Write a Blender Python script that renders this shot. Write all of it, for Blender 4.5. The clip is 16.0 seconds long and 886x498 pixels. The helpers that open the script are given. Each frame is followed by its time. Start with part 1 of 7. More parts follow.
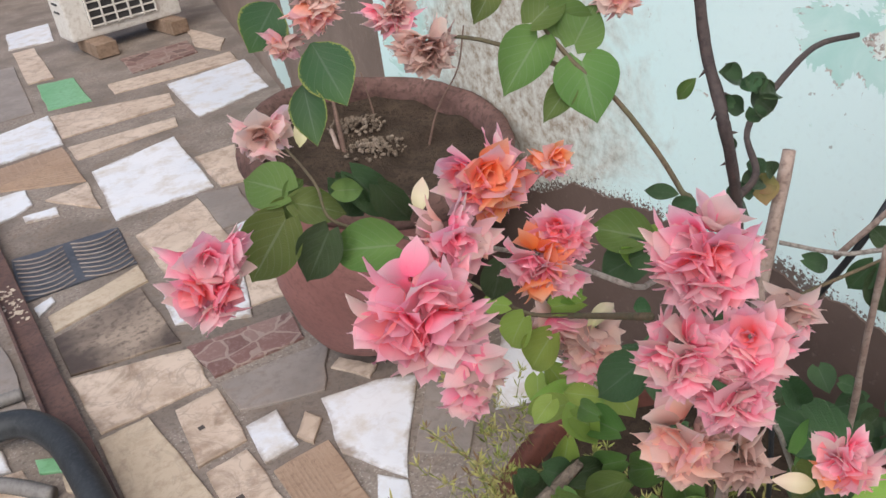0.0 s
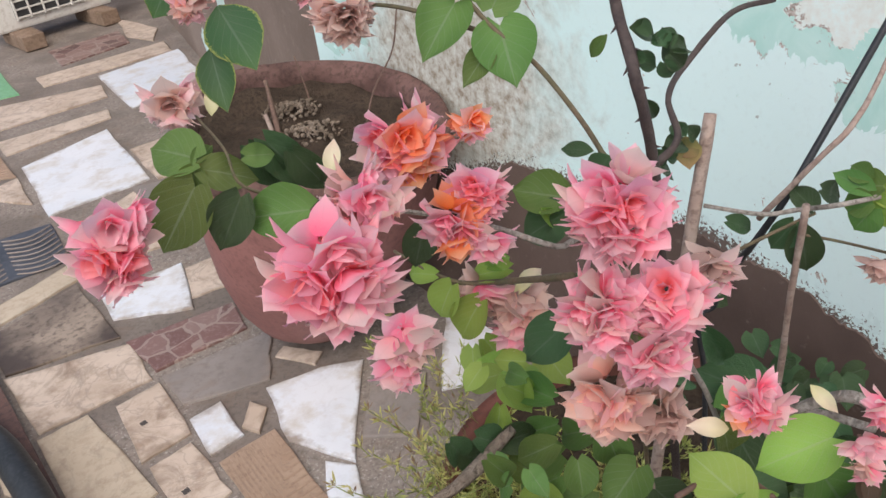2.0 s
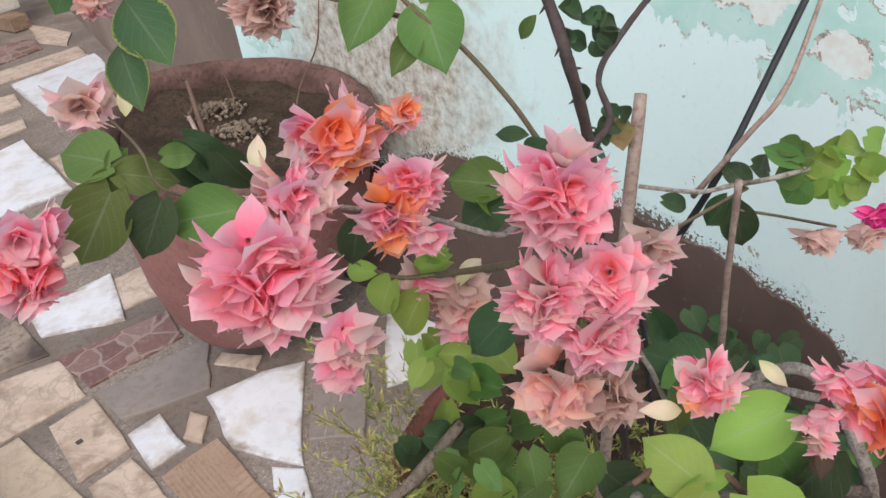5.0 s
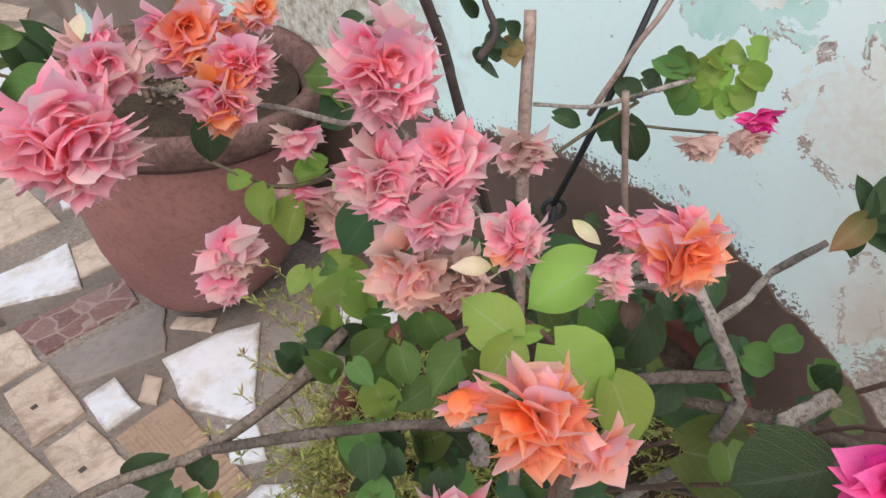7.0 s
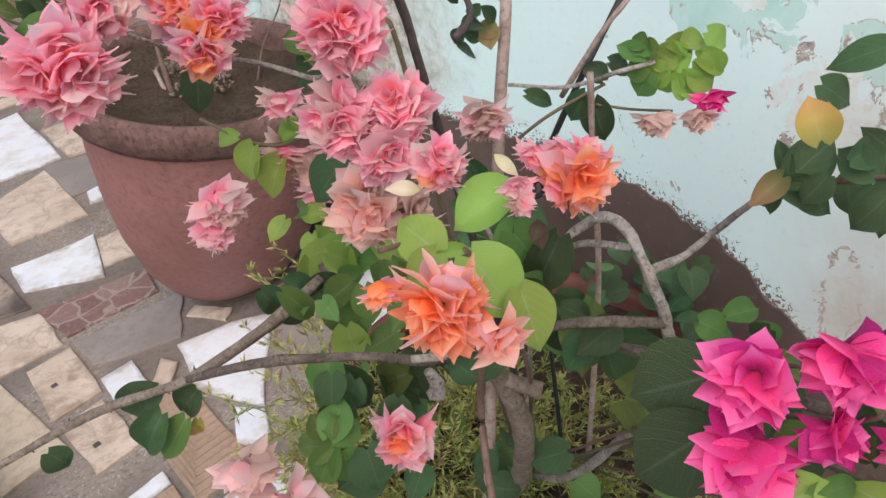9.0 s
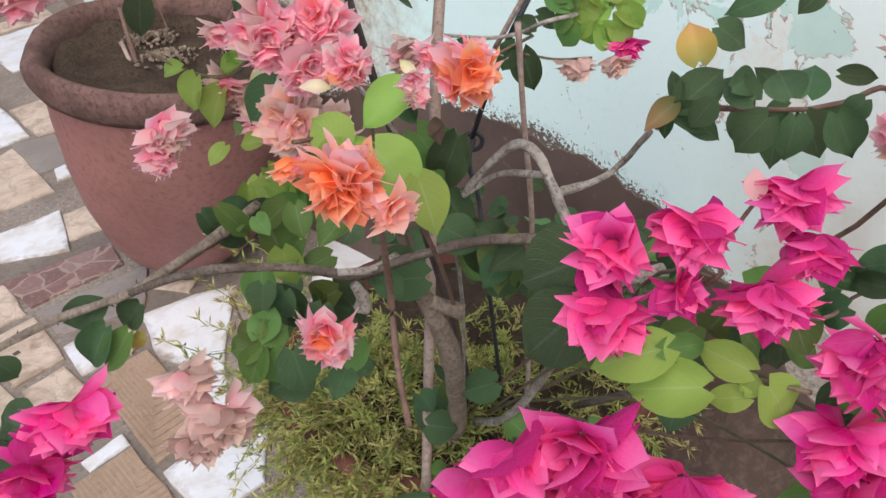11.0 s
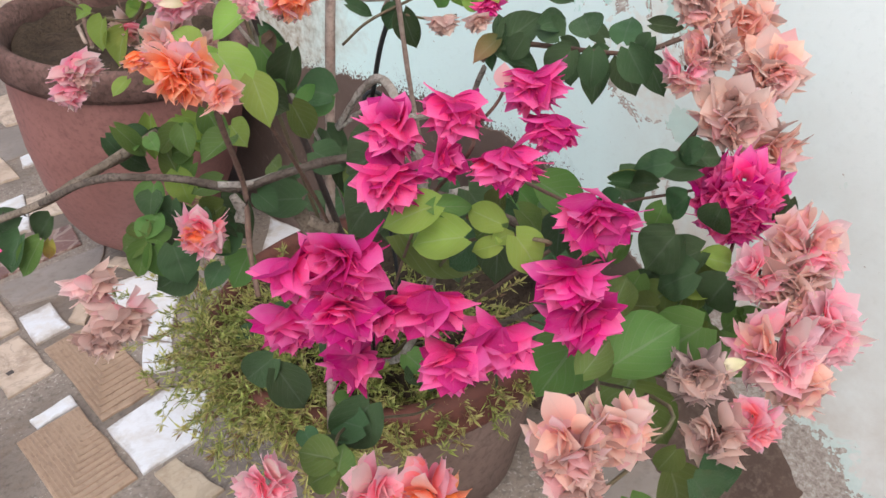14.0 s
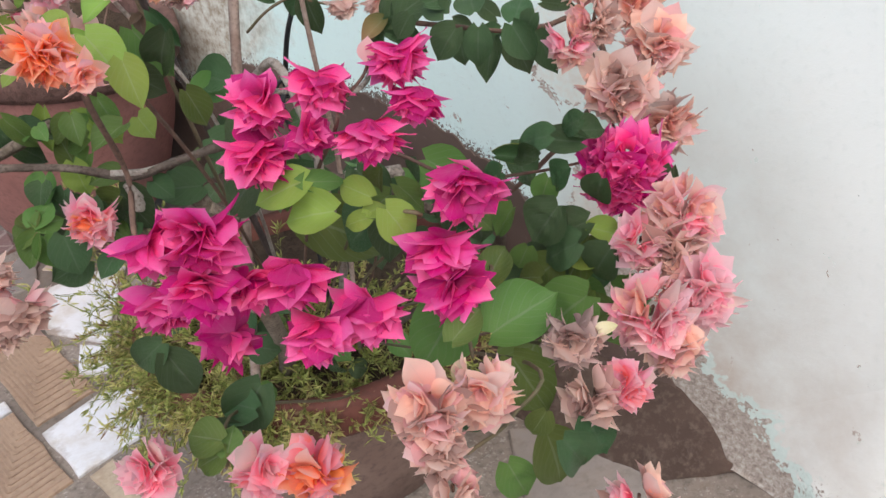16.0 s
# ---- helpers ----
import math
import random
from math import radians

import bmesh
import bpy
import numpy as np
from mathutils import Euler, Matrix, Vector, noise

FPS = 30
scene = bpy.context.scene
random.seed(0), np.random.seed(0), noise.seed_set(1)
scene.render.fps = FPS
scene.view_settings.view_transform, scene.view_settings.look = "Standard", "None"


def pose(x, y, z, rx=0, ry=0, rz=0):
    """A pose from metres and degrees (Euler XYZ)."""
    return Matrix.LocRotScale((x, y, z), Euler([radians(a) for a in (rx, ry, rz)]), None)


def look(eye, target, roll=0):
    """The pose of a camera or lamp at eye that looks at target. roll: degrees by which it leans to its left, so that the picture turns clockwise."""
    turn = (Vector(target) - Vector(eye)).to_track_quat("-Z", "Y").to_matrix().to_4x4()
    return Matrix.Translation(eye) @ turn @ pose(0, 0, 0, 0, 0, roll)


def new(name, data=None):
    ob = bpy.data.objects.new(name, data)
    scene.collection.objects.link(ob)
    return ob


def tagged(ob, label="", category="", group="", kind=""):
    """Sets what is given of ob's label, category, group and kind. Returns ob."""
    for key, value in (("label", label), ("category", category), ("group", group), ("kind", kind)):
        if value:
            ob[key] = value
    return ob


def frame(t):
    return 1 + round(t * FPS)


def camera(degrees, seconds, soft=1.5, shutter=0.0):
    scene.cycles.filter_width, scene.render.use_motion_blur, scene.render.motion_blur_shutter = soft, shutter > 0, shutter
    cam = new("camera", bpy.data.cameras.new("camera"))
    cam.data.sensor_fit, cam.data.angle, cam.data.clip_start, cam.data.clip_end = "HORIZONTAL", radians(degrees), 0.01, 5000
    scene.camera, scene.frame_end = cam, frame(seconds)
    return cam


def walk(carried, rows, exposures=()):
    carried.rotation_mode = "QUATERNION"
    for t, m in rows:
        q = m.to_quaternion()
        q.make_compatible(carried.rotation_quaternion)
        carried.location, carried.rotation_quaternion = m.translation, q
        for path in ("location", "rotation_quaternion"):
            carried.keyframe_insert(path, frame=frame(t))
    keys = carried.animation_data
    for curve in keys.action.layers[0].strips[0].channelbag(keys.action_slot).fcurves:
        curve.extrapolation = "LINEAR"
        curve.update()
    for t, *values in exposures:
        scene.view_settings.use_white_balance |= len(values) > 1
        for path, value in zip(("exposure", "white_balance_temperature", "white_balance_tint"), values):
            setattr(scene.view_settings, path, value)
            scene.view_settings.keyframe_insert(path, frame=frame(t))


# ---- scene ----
# ---- camera ----
SOFT = 1.5
cam = camera(55.64, 16.0, soft=SOFT)
PATH = [
    (0, 0.0000, -0.0000, 1.5027, 59.799, 6.963, -34.566),
    (0.5, -0.0067, -0.0069, 1.4902, 59.096, 6.812, -35.818),
    (1, 0.0020, -0.0078, 1.4876, 58.793, 6.625, -36.846),
    (1.5, 0.0063, -0.0073, 1.4849, 58.666, 6.635, -37.743),
    (2, 0.0117, -0.0125, 1.4840, 58.534, 6.816, -38.600),
    (2.5, 0.0132, -0.0144, 1.4855, 58.684, 6.943, -39.215),
    (3, 0.0141, -0.0073, 1.4866, 58.764, 6.942, -39.330),
    (3.5, 0.0177, -0.0072, 1.4876, 58.768, 7.087, -39.686),
    (6, 0.0234, 0.0041, 1.4489, 56.606, 7.145, -45.869),
    (6.5, 0.0341, -0.0415, 1.4320, 56.278, 7.537, -45.632),
    (7, 0.0502, -0.0839, 1.4185, 55.715, 7.850, -45.704),
    (7.5, 0.0648, -0.1080, 1.4121, 55.866, 8.056, -45.266),
    (8, 0.0530, -0.1282, 1.4175, 56.686, 8.140, -44.535),
    (10.5, 0.0051, -0.2660, 1.3770, 57.503, 6.259, -42.476),
    (11, -0.0030, -0.2771, 1.3720, 57.101, 5.965, -44.147),
    (11.5, -0.0255, -0.2688, 1.3613, 56.392, 5.141, -45.945),
    (12, -0.0394, -0.3084, 1.3542, 56.782, 4.479, -45.411),
    (12.5, -0.0415, -0.3601, 1.3483, 56.905, 4.511, -44.602),
    (13, -0.0389, -0.3929, 1.3458, 57.322, 4.463, -44.569),
    (13.5, -0.0344, -0.4369, 1.3434, 57.544, 4.642, -44.495),
    (14, -0.0282, -0.4817, 1.3431, 58.074, 4.866, -44.730),
    (14.5, -0.0219, -0.5079, 1.3454, 58.588, 4.861, -45.312),
    (15, -0.0027, -0.5229, 1.3444, 58.530, 4.972, -46.714),
    (15.5, 0.0045, -0.5281, 1.3419, 58.121, 5.144, -47.564),
    (16, 0.0095, -0.5408, 1.3237, 57.602, 5.256, -47.864),
]
walk(cam, [(t, pose(x, y, z, rx, ry, rz)) for t, x, y, z, rx, ry, rz in PATH], [(0, 0.28), (8, 0.32), (10.5, 0.41), (13.5, 0.41), (16, 0.34)])

# ---- world, sun, exposure ----
world = bpy.data.worlds.new("overcast_sky")
scene.world = world
world.use_nodes = True
wnt = world.node_tree
sky = wnt.nodes.new("ShaderNodeTexSky")
sky.sky_type = "NISHITA"
sky.sun_disc = False
sky.sun_elevation, sky.sun_rotation = radians(58), radians(200)
sky.dust_density, sky.air_density, sky.ozone_density = 4.0, 1.0, 0.6
wnt.links.new(sky.outputs[0], wnt.nodes["Background"].inputs[0])
wnt.nodes["Background"].inputs[1].default_value = 0.13
sun = new("sun", bpy.data.lights.new("sun", "SUN"))
sun.data.energy, sun.data.angle, sun.data.color = 2.1, radians(60), (1.0, 0.97, 0.94)
sun.matrix_world = look((-5.0, -2.6, 5.0), (0.4, 0.6, 0.0))


# ---- materials ----


def nodes_of(name):
    m = bpy.data.materials.new(name)
    m.use_nodes = True
    nt = m.node_tree
    return m, nt, nt.nodes["Principled BSDF"]


def put(nt, kind, **inputs):
    n = nt.nodes.new(kind)
    for k, v in inputs.items():
        n.inputs[k.replace("_", " ")].default_value = v
    return n


def ramp(nt, fac, *stops):
    r = nt.nodes.new("ShaderNodeValToRGB")
    e = r.color_ramp.elements
    while len(e) < len(stops):
        e.new(0.5)
    for el, (p, c) in zip(e, stops):
        el.position, el.color = p, (*c, 1) if len(c) == 3 else c
    nt.links.new(fac, r.inputs[0])
    return r.outputs[0]


def mixc(nt, fac, a, b, mode="MIX"):
    m = nt.nodes.new("ShaderNodeMix")
    m.data_type, m.blend_type = "RGBA", mode
    for sock, v in ((m.inputs[0], fac), (m.inputs[6], a), (m.inputs[7], b)):
        if isinstance(v, (int, float)):
            sock.default_value = v
        elif isinstance(v, tuple):
            sock.default_value = (*v, 1)
        else:
            nt.links.new(v, sock)
    return m.outputs[2]


def mathn(nt, op, a, b=None, clamp=False):
    m = nt.nodes.new("ShaderNodeMath")
    m.operation, m.use_clamp = op, clamp
    for sock, v in zip(m.inputs, (a, b)):
        if v is None:
            continue
        if isinstance(v, (int, float)):
            sock.default_value = v
        else:
            nt.links.new(v, sock)
    return m.outputs[0]


def coords(nt, shift_by_object=True):
    tc = nt.nodes.new("ShaderNodeTexCoord")
    if not shift_by_object:
        return tc.outputs["Object"]
    oi = nt.nodes.new("ShaderNodeObjectInfo")
    va = nt.nodes.new("ShaderNodeVectorMath")
    va.operation = "ADD"
    mul = mathn(nt, "MULTIPLY", oi.outputs["Random"], 37.0)
    nt.links.new(tc.outputs["Object"], va.inputs[0])
    nt.links.new(mul, va.inputs[1])
    return va.outputs[0]


def noisen(nt, vec, scale, detail=4.0, rough=0.55, distort=0.0):
    n = put(nt, "ShaderNodeTexNoise", Scale=scale, Detail=detail, Roughness=rough, Distortion=distort)
    nt.links.new(vec, n.inputs["Vector"])
    return n.outputs["Fac"]


def bumpn(nt, bsdf, height, strength, dist=0.01):
    b = put(nt, "ShaderNodeBump", Strength=strength, Distance=dist)
    nt.links.new(height, b.inputs["Height"])
    nt.links.new(b.outputs[0], bsdf.inputs["Normal"])


def surface(name, c1, c2, c3, big, fine, rough=0.7, bump=0.3, spec=0.4, dist=0.004, stain=0.0, grime=0.0, grit=0.0):
    """Two scales of colour change and a fine relief."""
    m, nt, b = nodes_of(name)
    v = coords(nt)
    n1, n2 = noisen(nt, v, big, 3), noisen(nt, v, fine, 6, 0.65)
    col = ramp(nt, n1, (0.35, c1), (0.62, c2))
    col = mixc(nt, ramp(nt, n2, (0.48, (0, 0, 0)), (0.72, (1, 1, 1))), col, c3)
    if stain:
        # dried dirt in blots and thin dark veins
        n3 = noisen(nt, v, 8, 6, 0.7, 1.2)
        col = mixc(nt, mathn(nt, "MULTIPLY", ramp(nt, n3, (0.52, (0, 0, 0)), (0.70, (1, 1, 1))), stain), col, (0.20, 0.14, 0.10))
        n4 = mathn(nt, "ABSOLUTE", mathn(nt, "SUBTRACT", noisen(nt, v, 5, 4, 0.6, 0.8), 0.5))
        col = mixc(nt, mathn(nt, "MULTIPLY", mathn(nt, "SUBTRACT", 1.0, mathn(nt, "MULTIPLY", n4, 55.0), True), stain * 0.6), col, (0.25, 0.20, 0.17))
    if grime:
        # dirt creeps in from the joints, here more, there less
        uv, sep = nt.nodes.new("ShaderNodeUVMap"), nt.nodes.new("ShaderNodeSeparateXYZ")
        nt.links.new(uv.outputs[0], sep.inputs[0])
        reach = mathn(nt, "SUBTRACT", mathn(nt, "MULTIPLY", noisen(nt, v, 11, 5, 0.65), 2.6), 0.95)
        creep = mathn(nt, "MULTIPLY", mathn(nt, "SUBTRACT", reach, sep.outputs["Y"]), 1.6, True)
        col = mixc(nt, mathn(nt, "MULTIPLY", creep, grime), col, (0.23, 0.165, 0.115))
    if grit:
        # pale chips of stone in the mortar
        chips = ramp(nt, noisen(nt, v, 150, 2, 0.5), (0.61, (0, 0, 0)), (0.66, (1, 1, 1)))
        col = mixc(nt, mathn(nt, "MULTIPLY", chips, mathn(nt, "MULTIPLY", ramp(nt, n1, (0.42, (0, 0, 0)), (0.56, (1, 1, 1))), grit)), col, (0.55, 0.53, 0.50))
    nt.links.new(col, b.inputs["Base Color"])
    b.inputs["Roughness"].default_value = rough
    b.inputs["Specular IOR Level"].default_value = spec
    bumpn(nt, b, n2, bump, dist)
    return m


def petal_stuff(name, base, mid, tip, alt=None, alt_share=0.0, translucent=0.35, rough=0.6, spread=0.22, ribs=0.16, relief=0.25, hues=0.03, margin=None):
    """Thin plant tissue: colour runs along the blade, with veins, and differs from blade to blade."""
    m, nt, b = nodes_of(name)
    uv = nt.nodes.new("ShaderNodeUVMap")
    sep = nt.nodes.new("ShaderNodeSeparateXYZ")
    nt.links.new(uv.outputs[0], sep.inputs[0])
    col = ramp(nt, sep.outputs["Y"], (0.0, base), (0.45, mid), (1.0, tip))
    oi, geo = nt.nodes.new("ShaderNodeObjectInfo"), nt.nodes.new("ShaderNodeNewGeometry")
    rnd = mathn(nt, "FRACT", mathn(nt, "ADD", oi.outputs["Random"], geo.outputs["Random Per Island"]))
    if alt:
        col = mixc(nt, mathn(nt, "LESS_THAN", rnd, alt_share), col, alt)
    v = coords(nt)
    n = noisen(nt, v, 60, 3)
    hsv = nt.nodes.new("ShaderNodeHueSaturation")
    nt.links.new(mathn(nt, "ADD", mathn(nt, "MULTIPLY", rnd, spread), 1.04 - spread / 2), hsv.inputs["Value"])
    nt.links.new(mathn(nt, "ADD", mathn(nt, "MULTIPLY", rnd, hues), 0.5 - hues / 2), hsv.inputs["Hue"])
    nt.links.new(mathn(nt, "ADD", mathn(nt, "MULTIPLY", n, 0.35), 0.82), hsv.inputs["Saturation"])
    nt.links.new(col, hsv.inputs["Color"])
    # veins: the midrib and slanting side veins
    ax = mathn(nt, "ABSOLUTE", mathn(nt, "SUBTRACT", sep.outputs["X"], 0.5))
    rib = mathn(nt, "LESS_THAN", ax, 0.022)
    side = mathn(nt, "SINE", mathn(nt, "MULTIPLY", mathn(nt, "SUBTRACT", sep.outputs["Y"], ax), 38.0))
    side = mathn(nt, "MULTIPLY", mathn(nt, "MULTIPLY", mathn(nt, "SUBTRACT", side, 0.86), 6.0, True), 0.55)
    vein = mathn(nt, "MAXIMUM", rib, side)
    col = mixc(nt, mathn(nt, "MULTIPLY", vein, ribs), hsv.outputs[0], tuple(min(1, 0.6 * a + 0.18) for a in mid))
    if margin:
        # a ragged pale margin
        edge = mathn(nt, "GREATER_THAN", mathn(nt, "ADD", ax, mathn(nt, "MULTIPLY", n, 0.20)), 0.565)
        col = mixc(nt, edge, col, margin)
    nt.links.new(col, b.inputs["Base Color"])
    b.inputs["Roughness"].default_value = rough
    b.inputs["Specular IOR Level"].default_value = 0.3
    bumpn(nt, b, mathn(nt, "SUBTRACT", n, mathn(nt, "MULTIPLY", vein, 0.6)), relief, 0.003)
    tr = nt.nodes.new("ShaderNodeBsdfTranslucent")
    nt.links.new(col, tr.inputs["Color"])
    mx = nt.nodes.new("ShaderNodeMixShader")
    mx.inputs[0].default_value = translucent
    out = nt.nodes["Material Output"]
    nt.links.new(b.outputs[0], mx.inputs[1])
    nt.links.new(tr.outputs[0], mx.inputs[2])
    nt.links.new(mx.outputs[0], out.inputs["Surface"])
    return m


MAT = {
    "pink": petal_stuff("bract_pink", (0.93, 0.23, 0.40), (0.93, 0.41, 0.55), (0.92, 0.63, 0.70), (0.87, 0.59, 0.63), 0.40, 0.62, 0.75),
    "pinkpale": petal_stuff("bract_pale_pink", (0.87, 0.48, 0.54), (0.88, 0.61, 0.64), (0.88, 0.69, 0.70), (0.84, 0.68, 0.63), 0.40, 0.62, 0.75),
    "orange": petal_stuff("bract_orange", (0.93, 0.27, 0.07), (0.94, 0.36, 0.16), (0.94, 0.52, 0.38), (0.93, 0.42, 0.24), 0.3, 0.62, 0.75),
    "orangepale": petal_stuff("bract_pale_orange", (0.93, 0.42, 0.26), (0.92, 0.53, 0.44), (0.92, 0.61, 0.60), (0.91, 0.58, 0.62), 0.4, 0.62, 0.75),
    "coral": petal_stuff("bract_coral", (0.91, 0.22, 0.22), (0.89, 0.31, 0.37), (0.88, 0.49, 0.57), (0.87, 0.46, 0.56), 0.4, 0.62, 0.75),
    # dark base and wide spread put the shade of the folds into the colour
    "magenta": petal_stuff("bract_magenta", (0.58, 0.025, 0.195), (0.79, 0.055, 0.345), (0.88, 0.20, 0.50), (0.68, 0.03, 0.24), 0.3, 0.52, 0.6, 0.42),
    "peach": petal_stuff("bract_peach", (0.88, 0.49, 0.42), (0.90, 0.59, 0.51), (0.90, 0.66, 0.58), (0.89, 0.55, 0.54), 0.3, 0.62, 0.75),
    "dull": petal_stuff("bract_faded", (0.68, 0.48, 0.42), (0.78, 0.58, 0.53), (0.80, 0.62, 0.57), (0.58, 0.42, 0.37), 0.3, 0.62, 0.75),
    "cream": petal_stuff("bract_cream", (0.55, 0.52, 0.28), (0.72, 0.66, 0.46), (0.72, 0.58, 0.46)),
    "leaf": petal_stuff("leaf_green", (0.115, 0.185, 0.047), (0.10, 0.17, 0.043), (0.09, 0.15, 0.038), None, 0, 0.3, 0.45, 0.6, 0.3, 0.35, 0.07),
    "lime": petal_stuff("leaf_lime", (0.23, 0.345, 0.07), (0.25, 0.375, 0.078), (0.22, 0.335, 0.07), None, 0, 0.35, 0.5, 0.4, 0.35, 0.25, 0.04),
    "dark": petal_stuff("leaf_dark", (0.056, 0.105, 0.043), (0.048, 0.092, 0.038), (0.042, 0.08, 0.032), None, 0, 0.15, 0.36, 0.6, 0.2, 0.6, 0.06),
    "edged": petal_stuff("leaf_yellow_edged", (0.028, 0.068, 0.024), (0.028, 0.072, 0.024), (0.05, 0.10, 0.03), None, 0, 0.15, 0.5, margin=(0.20, 0.23, 0.06)),
    "yellow": petal_stuff("leaf_yellow", (0.22, 0.22, 0.05), (0.42, 0.30, 0.07), (0.50, 0.27, 0.11), None, 0, 0.3, 0.5),
    "sere": petal_stuff("leaf_sere", (0.12, 0.13, 0.04), (0.26, 0.20, 0.08), (0.30, 0.18, 0.09), None, 0, 0.3, 0.6),
    "mauve": petal_stuff("bract_withered_mauve", (0.36, 0.25, 0.24), (0.46, 0.33, 0.32), (0.48, 0.35, 0.34), (0.36, 0.27, 0.24), 0.3, 0.35),
    "rot": petal_stuff("leaf_withered", (0.07, 0.045, 0.03), (0.10, 0.065, 0.045), (0.06, 0.04, 0.03)),
    "bark": surface("bark_grey", (0.30, 0.26, 0.23), (0.46, 0.42, 0.38), (0.12, 0.095, 0.08), 40, 240, 0.95, 1.0, 0.2, 0.006),
    "oldbark": surface("bark_old", (0.12, 0.095, 0.08), (0.20, 0.165, 0.14), (0.06, 0.045, 0.038), 40, 240, 0.95, 1.0, 0.2, 0.006),
    "trunkbark": surface("bark_brown_grey", (0.21, 0.17, 0.135), (0.32, 0.265, 0.215), (0.11, 0.085, 0.07), 40, 240, 0.95, 1.0, 0.2, 0.006),
    "twig": surface("bark_brown", (0.11, 0.065, 0.05), (0.16, 0.10, 0.075), (0.07, 0.04, 0.035), 40, 220, 0.75, 0.5),
    "darkstem": surface("bark_dark", (0.045, 0.033, 0.033), (0.075, 0.055, 0.05), (0.03, 0.022, 0.022), 40, 200, 0.7, 0.6),
    "stem": surface("stem_green", (0.10, 0.095, 0.05), (0.14, 0.105, 0.065), (0.08, 0.06, 0.04), 40, 200, 0.7, 0.4),
    "wood": surface("stake_wood", (0.27, 0.19, 0.16), (0.38, 0.30, 0.26), (0.17, 0.115, 0.095), 25, 150, 0.9, 0.8),
    "cord": surface("black_cord", (0.012, 0.014, 0.018), (0.02, 0.022, 0.026), (0.03, 0.03, 0.034), 60, 300, 0.5, 0.3),
    "potred": surface("pot_red_paint", (0.235, 0.105, 0.094), (0.295, 0.135, 0.122), (0.18, 0.082, 0.074), 5, 60, 0.62, 0.25),
    "rim": surface("pot_worn_rim", (0.105, 0.058, 0.050), (0.175, 0.100, 0.087), (0.06, 0.036, 0.031), 14, 70, 0.9, 1.0, 0.3, 0.008),
    "terracotta": surface("terracotta", (0.11, 0.036, 0.027), (0.15, 0.052, 0.038), (0.08, 0.030, 0.023), 8, 70, 0.75, 0.35),
    "potpale": surface("terracotta_pale", (0.165, 0.108, 0.088), (0.225, 0.155, 0.13), (0.11, 0.072, 0.06), 7, 60, 0.8, 0.35),
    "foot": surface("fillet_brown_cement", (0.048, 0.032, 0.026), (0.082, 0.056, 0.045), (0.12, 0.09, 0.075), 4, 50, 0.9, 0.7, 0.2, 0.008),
    "soil": surface("soil", (0.050, 0.034, 0.024), (0.08, 0.056, 0.040), (0.028, 0.02, 0.015), 12, 90, 0.95, 1.0, 0.2, 0.012),
    "pebble": surface("soil_crumbs", (0.15, 0.11, 0.08), (0.26, 0.205, 0.16), (0.10, 0.075, 0.055), 40, 150, 0.95, 0.6),
    "moss": petal_stuff("sedum_green", (0.18, 0.215, 0.055), (0.30, 0.33, 0.09), (0.42, 0.42, 0.14), (0.18, 0.22, 0.055), 0.25, 0.3, 0.6, 0.5),
    "mossdry": petal_stuff("sedum_dry", (0.29, 0.26, 0.09), (0.40, 0.37, 0.13), (0.47, 0.42, 0.17), (0.26, 0.17, 0.09), 0.2, 0.3, 0.6, 0.5),
    "mortar": surface("floor_mortar", (0.17, 0.142, 0.122), (0.265, 0.225, 0.195), (0.11, 0.093, 0.08), 3.5, 60, 0.8, 0.5, stain=0.45, grit=0.4),
    "t_white": surface("marble_white", (0.64, 0.68, 0.74), (0.71, 0.73, 0.77), (0.54, 0.50, 0.45), 2.5, 9, 0.45, 0.05, stain=0.12, grime=0.8),
    "t_cream": surface("marble_cream", (0.48, 0.385, 0.305), (0.60, 0.50, 0.415), (0.34, 0.25, 0.185), 5, 16, 0.5, 0.08, stain=0.7, grime=0.55),
    "t_beige": surface("tile_beige", (0.46, 0.38, 0.28), (0.52, 0.44, 0.34), (0.38, 0.29, 0.21), 3, 30, 0.5, 0.06, stain=0.4, grime=0.5),
    "t_grey": surface("stone_grey", (0.22, 0.195, 0.18), (0.29, 0.255, 0.235), (0.20, 0.175, 0.16), 4, 40, 0.6, 0.15, stain=0.35, grime=0.3),
    "t_wet": surface("stone_wet", (0.080, 0.058, 0.044), (0.34, 0.27, 0.21), (0.065, 0.045, 0.034), 4, 40, 0.35, 0.1),
    "t_dark": surface("stone_dark", (0.055, 0.046, 0.042), (0.09, 0.078, 0.07), (0.04, 0.032, 0.03), 5, 40, 0.6, 0.2),
    "t_green": surface("tile_green", (0.15, 0.36, 0.18), (0.20, 0.42, 0.24), (0.12, 0.28, 0.14), 6, 40, 0.45, 0.05),
    "rib": surface("tile_ribbed_brown", (0.32, 0.22, 0.155), (0.38, 0.275, 0.20), (0.25, 0.17, 0.12), 5, 50, 0.6, 0.15, stain=0.3),
    "wave": surface("tile_dark_wave", (0.045, 0.05, 0.062), (0.07, 0.075, 0.09), (0.10, 0.10, 0.11), 8, 40, 0.4, 0.1),
    "rust": surface("rusty_iron", (0.085, 0.05, 0.045), (0.13, 0.075, 0.062), (0.05, 0.035, 0.035), 10, 60, 0.7, 0.5),
    "rubber": surface("black_rubber", (0.018, 0.02, 0.022), (0.03, 0.033, 0.036), (0.05, 0.052, 0.056), 12, 90, 0.45, 0.2),
    "hosegrey": surface("grey_plastic_hose", (0.16, 0.15, 0.145), (0.21, 0.20, 0.19), (0.12, 0.11, 0.105), 14, 80, 0.5, 0.2),
